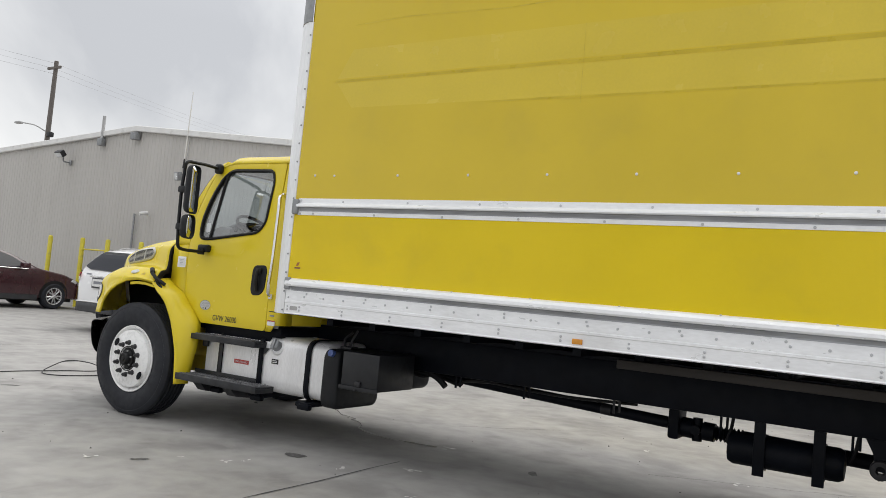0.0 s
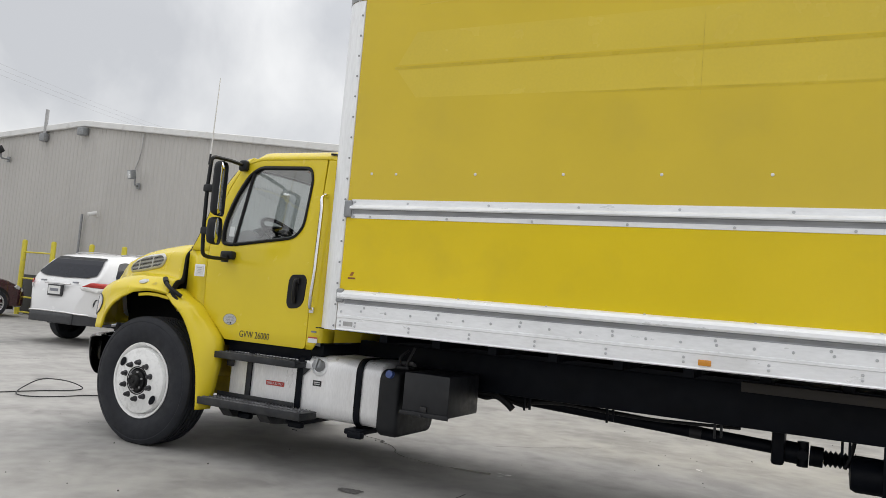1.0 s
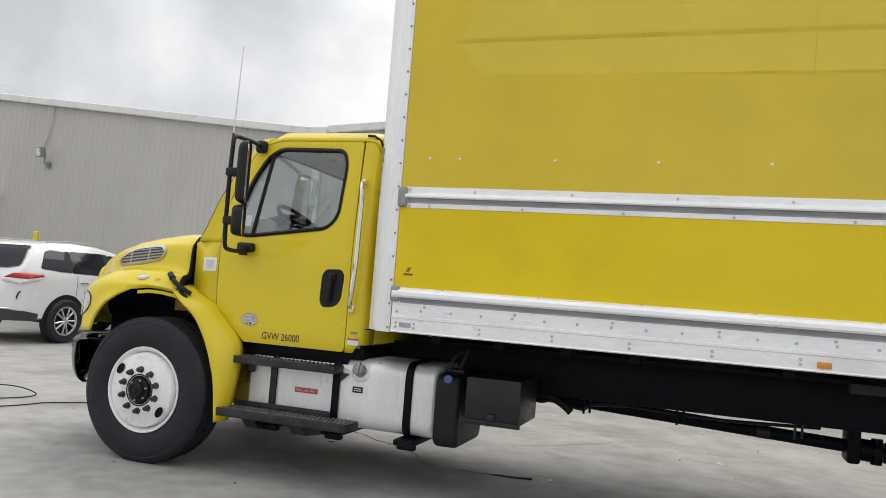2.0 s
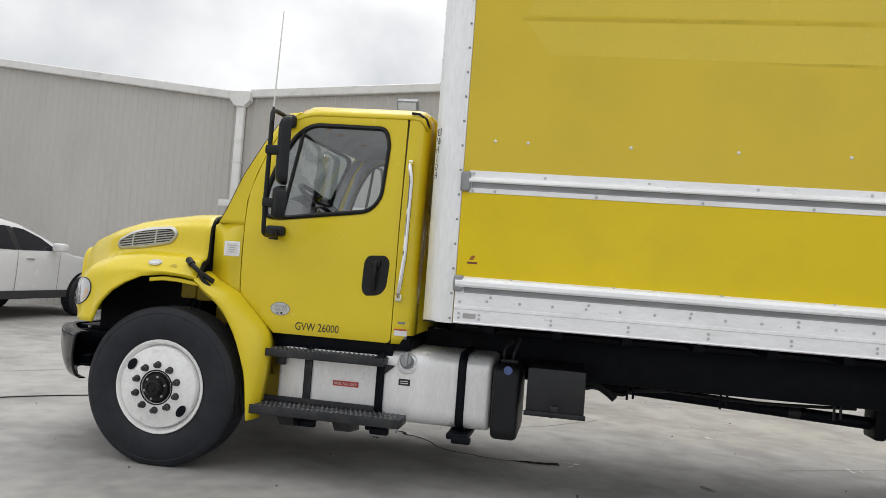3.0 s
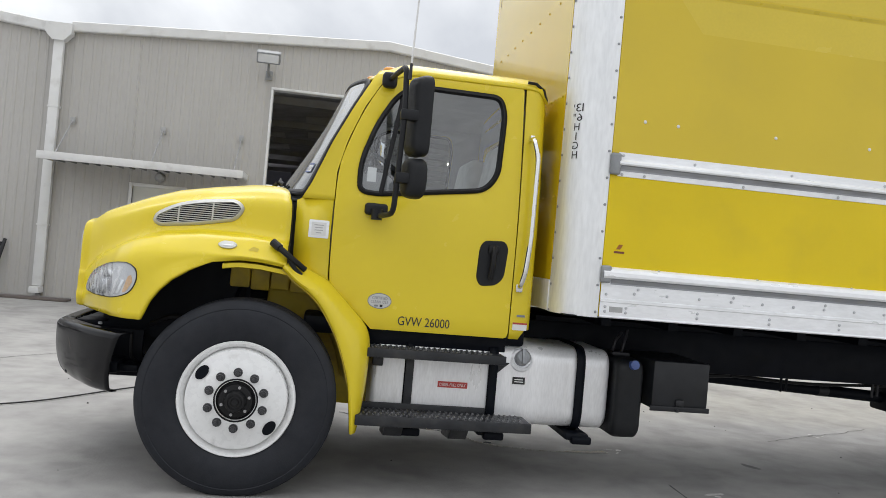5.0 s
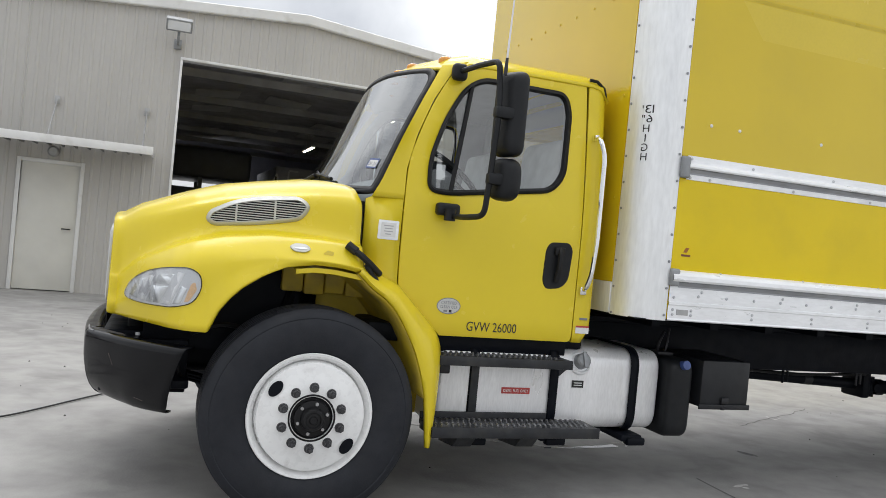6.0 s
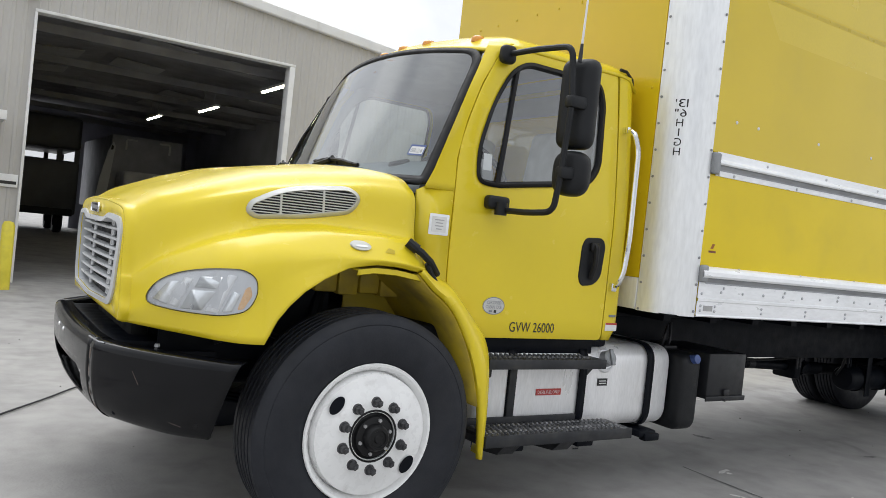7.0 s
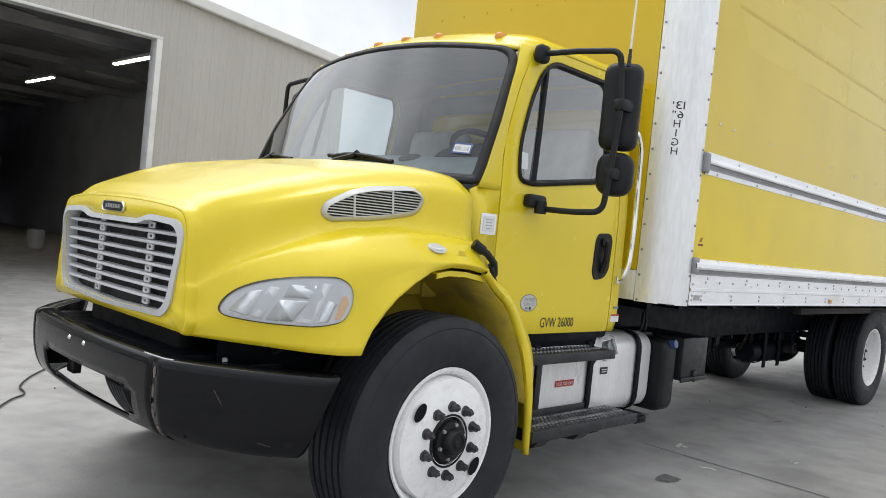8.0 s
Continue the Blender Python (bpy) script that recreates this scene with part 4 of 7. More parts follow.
# hood side vents
VENT = rounded([(-0.545, 1.378), (-0.530, 1.425), (-0.42, 1.487), (-0.30, 1.516), (-0.10, 1.535), (-0.045, 1.49), (-0.09, 1.415), (-0.30, 1.375), (-0.505, 1.352)], 0.055, 5)
for side in (0, 1):
    inner = offset2d(VENT, 0.018)
    g = ring_band(B(), VENT, inner, on_hood(0.004), on_hood(0.016))
    ring_band(g, inner, offset2d(inner, 0.004), on_hood(0.016), on_hood(0.003))
    g2 = sheet(B(), inner, (), on_hood(0.005), cuts_u=[-0.55 + 0.04 * i for i in range(13)])
    g3 = B()
    xs, zs = [p[0] for p in inner], [p[1] for p in inner]

    def span(axis, c):
        hits = []
        for i in range(len(inner)):
            a, b = inner[i - 1], inner[i]
            if (a[axis] - c) * (b[axis] - c) < 0:
                t = (c - a[axis]) / (b[axis] - a[axis])
                hits.append(a[1 - axis] + t * (b[1 - axis] - a[1 - axis]))
        return (min(hits), max(hits)) if len(hits) > 1 else None
    z = min(zs) + 0.012
    while z < max(zs) - 0.006:
        s = span(1, z)
        if s:
            tube(g3, [on_hood(0.010)(s[0] + (s[1] - s[0]) * k / 8, z) for k in range(9)], 0.0026, 5)
        z += 0.0115
    for x in (-0.405, -0.225):
        s = span(0, x)
        if s:
            tube(g3, [on_hood(0.012)(x, s[0] + (s[1] - s[0]) * k / 5) for k in range(6)], 0.0050, 6)
    for bm_ in (g, g2, g3):
        if side:
            mirror(bm_, CY)
    vent = part("hood_vent", g, VENT_GREY, hood, "pale grey oval side vent with fine louvres", solid=0.003)
    part("vent_screen", g2, SEAL, hood)
    part("vent_louvres", g3, VENT_GREY, hood)

# headlights
LAMP = rounded([(-0.922, 0.972), (-0.885, 1.062), (-0.80, 1.120), (-0.70, 1.150), (-0.60, 1.158), (-0.548, 1.13), (-0.538, 1.07), (-0.57, 1.0), (-0.66, 0.968), (-0.80, 0.960)], 0.05, 5)
for side in (0, 1):
    lin = offset2d(LAMP, 0.0045)
    cu = [-0.92 + 0.03 * i for i in range(13)]
    gs = [ring_band(B(), LAMP, lin, on_hood(0.001), on_hood(0.009)), sheet(B(), lin, (), on_hood(0.004), cuts_u=cu, cuts_v=[0.96 + 0.03 * i for i in range(7)]), sheet(B(), lin, (), on_hood(0.011), cuts_u=cu)]
    facets = [(sheet(B(), rounded(w, 0.005, 2), (), on_hood(0.0055)), m_) for w, m_ in (
        ([(-0.885, 0.995), (-0.835, 0.982), (-0.800, 1.082), (-0.835, 1.072)], REFLECTOR), ([(-0.828, 0.985), (-0.802, 0.978), (-0.762, 1.098), (-0.785, 1.100)], LAMP_WHITE),
        ([(-0.792, 0.976), (-0.728, 0.980), (-0.690, 1.060), (-0.765, 1.055)], REFLECTOR), ([(-0.757, 1.065), (-0.690, 1.070), (-0.668, 1.120), (-0.738, 1.112)], REFLECTOR),
        ([(-0.718, 0.980), (-0.680, 0.980), (-0.622, 1.128), (-0.652, 1.132)], LAMP_WHITE), ([(-0.668, 0.985), (-0.632, 0.992), (-0.606, 1.062), (-0.634, 1.070)], REFLECTOR))]
    turn = sheet(B(), rounded([(-0.616, 1.0), (-0.590, 1.085), (-0.572, 1.095), (-0.562, 1.06), (-0.594, 1.005)], 0.010), (), on_hood(0.0060))
    for bm_ in gs + [f[0] for f in facets] + [turn]:
        if side:
            mirror(bm_, CY)
    hl = part("headlight", gs[1], LAMP_GREY, truck, "clear swept-back headlight with an amber turn lens")
    part("bezel", gs[0], STEEL_DARK, hl)
    for bm_, m_ in facets:
        part("divider" if m_ is LAMP_WHITE else "reflector", bm_, m_, hl, solid=0.002)
    part("turn_lens", turn, TURN_LENS, hl, "pale amber turn lens")
    ln = part("lens", gs[2], LENS, hl)
    ln.visible_shadow = False

# marker lamp and its small mark behind it
for side in (0, 1):
    mk = rounded([(-0.166, 1.288), (-0.140, 1.304), (-0.090, 1.304), (-0.066, 1.288), (-0.090, 1.272), (-0.140, 1.272)], 0.014)
    g = sheet(B(), mk, (), on_hood(0.012))
    ring_band(g, mk, offset2d(mk, -0.004), on_hood(0.012), on_hood(0.001))
    g2 = sheet(B(), offset2d(mk, 0.012), (), on_hood(0.0155))
    for bm_ in (g, g2):
        if side:
            mirror(bm_, CY)
    part("marker_lamp", g, VENT_GREY, hood, "small clear oval marker lamp")
    part("marker_lens", g2, REFLECTOR, hood)
part("fender_mark", sheet(B(), rounded([(-0.01, 1.268), (0.04, 1.264), (0.045, 1.28), (0.015, 1.288)], 0.006), (), on_hood(0.002)), GHOST_EDGE, hood)

# hood latch: rubber strap with steel hooks over the seam
g = B()
tube(g, [(0.115, 0.118, 1.318), (0.165, 0.085, 1.282), (0.215, 0.085, 1.245), (0.285, 0.135, 1.192)], 0.016, 8)
rod(g, (0.11, 0.118, 1.322), (0.15, 0.095, 1.293), 0.022, n=10)
part("hood_latch", g, PLASTIC, truck, "black rubber hood latch")
g = B()
tube(g, [(0.205, 0.095, 1.235), (0.235, 0.105, 1.190), (0.268, 0.118, 1.160)], 0.014, 8)
part("latch_hook", g, PLASTIC, truck)

# rear part of the front fender, fixed to the cab
INNER = [(0.175, 1.196), (0.25, 1.128), (0.318, 1.083), (0.365, 1.04), (0.405, 0.99), (0.455, 0.91), (0.50, 0.819), (0.54, 0.71), (0.568, 0.605), (0.586, 0.46), (0.598, 0.349)]
OUTER = [(0.20, 1.25), (0.305, 1.185), (0.40, 1.14), (0.44, 1.105), (0.50, 1.045), (0.56, 0.985), (0.635, 0.90), (0.662, 0.80), (0.656, 0.62), (0.642, 0.48), (0.624, 0.353)]
for side in (0, 1):
    g = B()
    rr = []
    pairs = [((p.x, p.y), (q.x, q.y)) for p, q in zip(smooth_path([(*p, 0) for p in INNER], 3), smooth_path([(*p, 0) for p in OUTER], 3))]
    for (a, b), (c, d) in pairs:
        k = smoothstep(0.95, 0.40, d)
        yo = 0.215 - 0.055 * k
        rr.append([(a - 0.002, 0.112, b - 0.001), (a, 0.090, b)] + [(a + (c - a) * f, 0.084 + (yo - 0.084) * h, b + (d - b) * f) for f, h in ((0.10, 0.0), (0.32, 0.08), (0.60, 0.30), (0.84, 0.66), (1.0, 1.0))] + [(c + 0.004, yo + 0.05, d)])
    grid(g, rr)
    if side:
        mirror(g, CY)
    part("rear_fender", g, YELLOW, truck, "yellow fender panel behind the front wheel", solid=0.006, angle=60)
    g = B()
    rr = [[(p.x - 0.008, 0.105, p.y - 0.014), (p.x - 0.015, 0.34, p.y - 0.014), (p.x - 0.03, 0.58, p.y - 0.03), (p.x - 0.05, 0.78, p.y - 0.06)] for p in smooth_path([(*q, 0) for q in INNER[:-2]], 3)]
    grid(g, rr)
    if side:
        mirror(g, CY)
    part("fender_liner", g, YELLOW_IN, truck, "dirty yellow inner fender", solid=0.008)
for side in (0, 1):
    g = B()
    grid(g, [[(0.08 + 0.62 * i / 12, 0.63 + 0.012 * (i % 2), z) for z in (0.40, 0.6, 0.8, 1.0, 1.30)] for i in range(13)])
    part("inner_fender", mirror(g, CY) if side else g, YELLOW_IN, truck, "dirty yellow ribbed inner fender", solid=0.01)
# yellow splash boxes inside the arch
g = B()
for x0, x1, z0 in ((-0.13, -0.02, 1.05), (-0.015, 0.09, 1.04), (0.095, 0.20, 1.05), (0.205, 0.31, 1.04), (0.315, 0.40, 1.06)):
    box(g, x0, x1, 0.50, 0.56, z0, 1.235, 0.012)
part("splash_panel", g, YELLOW_IN, truck, "dirty yellow ribbed splash panel")

# grille on the nose
def on_nose(off):
    return lambda y, z: (-0.974 + 0.02 * min(1.0, ((CY - y) / 0.65) ** 2) - off, y, z)


def nose_outline(top, bot, wt, wb, dip):
    half = [(0.0, top - dip), (0.24, top - dip), (0.33, top), (wt - 0.04, top - 0.012), (wt, top - 0.06), (wb, bot + 0.05), (wb - 0.05, bot), (0.0, bot - 0.012)]
    pts = [(CY - a, b) for a, b in half] + [(CY + a, b) for a, b in half[-2:0:-1]]
    return rounded(pts, 0.04, 3)


go, gi = nose_outline(1.313, 0.925, 0.602, 0.548, 0.026), nose_outline(1.291, 0.943, 0.578, 0.526, 0.025)
rim_out = [(y, z) for x, y, z in nose_row]
part("nose_panel", sheet(B(), rim_out, (gi,), on_nose(0.0)), YELLOW, hood, "yellow nose panel round the grille", solid=0.004)
grille = part("grille", ring_band(ring_band(ring_band(B(), go, gi, on_nose(0.008), on_nose(0.014)), go, go, on_nose(0.0), on_nose(0.008)), gi, gi, on_nose(0.014), on_nose(-0.06)), GRILLE_GREY, truck,
              "pale grey plastic grille with horizontal bars")
part("grille_backing", sheet(B(), gi, (), on_nose(-0.055), cuts_u=[CY + 0.1 * i for i in range(-5, 6)]), SEAL, grille, shade=False)
for i in range(7):
    z = 0.984 + i * 0.0435
    hw = 0.524 + 0.045 * (z - 0.943) / 0.36
    g = B()
    rr = []
    for k in range(17):
        y = CY - hw + 2 * hw * k / 16
        rr.append([Vector(on_nose(o)(y, z + dz)) for o, dz in ((-0.05, 0.002), (-0.022, -0.009), (-0.014, -0.005), (-0.016, 0.004), (-0.05, 0.008))])
    grid(g, rr)
    part("grille_bar", g, GRILLE_GREY, grille)
for s in (-1, 1):
    for i in range(8):
        z = 0.962 + i * 0.0435
        y = CY - 0.06 + s * 0.235
        g = ring_band(B(), rounded([(y - 0.024, z - 0.013), (y + 0.024, z - 0.013), (y + 0.024, z + 0.014), (y - 0.024, z + 0.014)], 0.006, 2),
                      rounded([(y - 0.011, z - 0.006), (y + 0.011, z - 0.006), (y + 0.011, z + 0.006), (y - 0.011, z + 0.006)], 0.005, 2), on_nose(-0.024))
        part("grille_clip", g, GRILLE_GREY, grille, solid=0.01)
bd = rounded([(CY - 0.115, 1.326), (CY - 0.10, 1.351), (CY + 0.10, 1.351), (CY + 0.115, 1.326), (CY + 0.10, 1.301), (CY - 0.10, 1.301)], 0.05, 6)
badge = part("badge", ring_band(ring_band(B(), bd, offset2d(bd, 0.005), on_nose(0.003), on_nose(0.013)), offset2d(bd, 0.005), offset2d(bd, 0.010), on_nose(0.013), on_nose(0.007)), CHROME, truck, "small chrome oval badge with dark bars", solid=0.003)
part("badge_face", sheet(B(), offset2d(bd, 0.009), (), on_nose(0.007)), STEEL_DARK, badge)
for k in range(6):
    y = CY - 0.062 + k * 0.025
    part("badge_bar", box(B(), -0.9855, -0.9795, y - 0.009, y + 0.008, 1.318, 1.335), GALV, badge)

# front bumper: three pieces in one sweep, the foot tucked under, a round-ended slot in the middle piece
WING = smooth_path([(-1.036, 0.542, 0), (-1.012, 0.498, 0), (-0.965, 0.425, 0), (-0.90, 0.340, 0), (-0.815, 0.242, 0), (-0.70, 0.135, 0), (-0.594, 0.055, 0)], 4)
FACE = [(-1.074 + 0.038 * ((CY - y) / 0.658) ** 2, y) for y in [CY - 0.047 * i for i in range(14)]]
half = FACE + [(p.x, p.y) for p in WING]
PROFILE = ((0.800, 0.085), (0.802, 0.040), (0.799, 0.022), (0.792, 0.009), (0.780, 0.002), (0.765, 0.0), (0.725, 0.0), (0.690, 0.001), (0.660, 0.003), (0.645, 0.005), (0.620, 0.009), (0.595, 0.014), (0.570, 0.021), (0.548, 0.030), (0.530, 0.039), (0.512, 0.052), (0.499, 0.066), (0.490, 0.084), (0.489, 0.120))


def bumper_at(k, path, z, tuck):
    """A place on the bumper: along the path and in by a tuck, square to the path; the end is cut on a slant."""
    x, y = path[k]
    (xa, ya), (xb, yb) = path[max(k - 1, 0)], path[min(k + 1, len(path) - 1)]
    d = Vector((xb - xa, yb - ya)).normalized()
    n = Vector((-d.y, d.x)) if -d.y > 0 else Vector((d.y, -d.x))
    slant = (0.36 * (0.80 - z) + 0.5 * max(0.0, 0.52 - z)) * smoothstep(0.85, 1.145, CY - y)
    drop = 0.11 * max(0.0, 0.62 - z) * smoothstep(0.62, 0.95, CY - y)
    return Vector((x + n.x * tuck - 0.78 * slant, y + n.y * tuck + 0.62 * slant, z - drop))


def in_slot(y, z):
    a = abs(y - CY + 0.015)
    return 0.530 < z < 0.660 and a < 0.455 and (a < 0.41 or 0.548 < z < 0.645)


for side in (-1, 0, 1):
    g = B()
    cols = [[bumper_at(k, half, z, t) for z, t in PROFILE] for k in range(13, len(half))]
    if side == 0:
        cols = []
        for k in range(-13, 14):
            c = [bumper_at(abs(k), half, z, t) for z, t in PROFILE]
            cols.append([V(p.x, p.y if k >= 0 else 2 * CY - p.y, p.z) for p in c])
    vs = [[g.verts.new(p) for p in c] for c in cols]
    for i in range(len(vs) - 1):
        for j in range(len(PROFILE) - 1):
            q = (vs[i][j], vs[i + 1][j], vs[i + 1][j + 1], vs[i][j + 1])
            m = sum((v.co for v in q), V(0, 0, 0)) / 4
            if side == 0 and in_slot(m.y, m.z):
                continue
            g.faces.new(q)
    if side == 1:
        mirror(g, CY)
    if side == 0:
        bumper = part("front_bumper", g, BLACK_GLOSS, truck, "scuffed glossy black steel bumper with a wide slot", solid=0.008, angle=40)
    else:
        wings = part("bumper_wing", g, BLACK_GLOSS, truck, "scuffed black bumper end sweeping back to the wheel", solid=0.008, angle=40)
for y in (1.145, 1.30):
    g = B()
    bmesh.ops.create_icosphere(g, subdivisions=2, radius=0.012, matrix=Matrix.Translation((-1.070, y, 0.752)))
    part("bumper_bolt", g, CHROME, bumper)
for y0 in (0.74, 1.60):
    part("tow_bracket", box(B(), -0.98, -0.80, y0, y0 + 0.06, 0.66, 0.74, 0.01), BLACK, bumper)
for k, (y0, y1) in enumerate(((0.66, 1.42), (0.64, 1.42), (0.66, 1.40), (0.66, 1.16))):
    part("lower_bar", rod(B(), (-0.955, y0, 0.655 - 0.022 * k), (-0.955, y1, 0.655 - 0.022 * k), 0.007, n=8), SEAL, bumper)
for y in (0.47, 1.89):
    part("bumper_bracket", box(B(), -0.955, -0.56, y, y + 0.03, 0.515, 0.775, 0.008), BLACK, truck)
part("hook_plate", box(B(), -0.97, -0.93, 1.00, 1.07, 0.615, 0.70, 0.008), SEAL, bumper)
part("hook_plate", box(B(), -0.97, -0.93, 1.50, 1.58, 0.545, 0.70, 0.008), SEAL, bumper)
SCUFF = mat("scuffed_steel", (0.16, 0.12, 0.10), 0.6, vary=0.4, scale=30)
EDGE_GLINT = mat("pale_edge_glint", (0.42, 0.42, 0.43), 0.35, metal=0.7, vary=0.3, scale=40)


def on_bumper(s_, z, off=0.002):
    """A place on the skin: s_ from the middle (0) to the end (1) of the near half."""
    f = s_ * (len(half) - 1)
    k = min(int(f), len(half) - 2)
    t = lerp_tab(-z, [-p[0] for p in PROFILE], [p[1] for p in PROFILE]) - off
    return bumper_at(k, half, z, t).lerp(bumper_at(k + 1, half, z, t), f - k)


SEAM_S = 13 / (len(half) - 1)
part("bumper_seam", tube(B(), [on_bumper(SEAM_S, z, -0.001) for z in (0.785, 0.76, 0.70, 0.64, 0.58, 0.53, 0.505)], 0.0022, 5), SEAL, bumper)
for s0, s1, z0, z1 in ((0.004, 0.016, 0.725, 0.765), (0.006, 0.012, 0.655, 0.70), (0.003, 0.022, 0.505, 0.545), (0.0, 0.008, 0.57, 0.61)):
    g = B()
    pts = [(SEAM_S + (s0 + s1) / 2 + (s1 - s0) / 2 * (1 + 0.5 * noise.noise(V(s0 * 99, a, 1))) * math.cos(a), (z0 + z1) / 2 + (z1 - z0) / 2 * (1 + 0.4 * noise.noise(V(a, s0 * 80, 2))) * math.sin(a)) for a in [2 * math.pi * i / 14 for i in range(14)]]
    g.faces.new([g.verts.new(on_bumper(p, q, 0.0015)) for p, q in pts])
    part("scuff", g, SCUFF, bumper, shade=False)
for s0, z0, s1, z1 in ((0.66, 0.715, 0.69, 0.665), (0.83, 0.545, 0.88, 0.535)):
    part("scratch", tube(B(), [on_bumper(s0 + (s1 - s0) * i / 4, z0 + (z1 - z0) * i / 4, 0.0002) for i in range(5)], 0.0006, 5), SCUFF, wings)
# pale metal strip stands in for the gloss highlight on the top edge
part("worn_edge", tube(B(), [on_bumper(SEAM_S - 0.05 + 0.17 * i / 12, 0.797, 0.0005) for i in range(13)], 0.0042, 6), EDGE_GLINT, bumper, "highlight along the bumper's top edge, laid on as a pale strip")
part("bumper_shelf", box(B(), -0.965, -0.62, 0.62, 1.78, 0.745, 0.792, 0.01), BLACK, truck)
for x, y, z in ((-0.86, 0.42, 0.786), (-0.74, 0.27, 0.784), (-0.80, 0.50, 0.786)):
    part("shelf_bolt", lathe(B(), ((0.0, 0.014), (0.010, 0.013), (0.012, 0.0)), (x, y, z), "z", 8), BOLT_GREY, wings)
part("radiator_support", box(B(), -0.86, -0.78, 0.76, 1.64, 0.70, 1.20, 0.02), SEAL, truck)

# ---- cab ----
def cab_y(z):
    return 0.25 + 0.065 * (max(0.0, z - 1.5) / 0.75) ** 1.4


SEAM = [(0.665, 0.893), (0.50, 1.055), (0.435, 1.115), (0.418, 1.16), (0.413, 1.38), (0.419, 1.734), (0.463, 1.915), (0.54, 2.11), (0.640, 2.28), (0.72, 2.335)]
DOOR = [(p.x, p.y) for p in smooth_path([(*p, 0) for p in SEAM], 4)] + [(1.405, 2.335), (1.425, 2.328), (1.432, 2.305), (1.438, 1.9), (1.441, 1.45), (1.440, 0.925), (1.432, 0.90), (1.415, 0.893)]
WIN = rounded([(0.53, 1.635), (0.64, 1.625), (1.24, 1.705), (1.315, 1.80), (1.335, 2.16), (1.30, 2.262), (0.80, 2.268), (0.70, 2.20), (0.60, 2.03), (0.525, 1.80)],
              [0.06, 0.1, 0.1, 0.12, 0.12, 0.09, 0.10, 0.12, 0.2, 0.2], 6)
ZC = [1.0 + 0.1 * i for i in range(14)]


def side_place(off):
    return lambda x, z: (x, cab_y(z) + off, z)


def shield_edge(z):
    return lerp_tab(z, (1.575, 1.66, 1.90, 2.11, 2.30, 2.345), (0.235, 0.28, 0.375, 0.475, 0.575, 0.605)), lerp_tab(z, (1.575, 1.90, 2.15, 2.30, 2.345), (0.240, 0.262, 0.315, 0.36, 0.385))


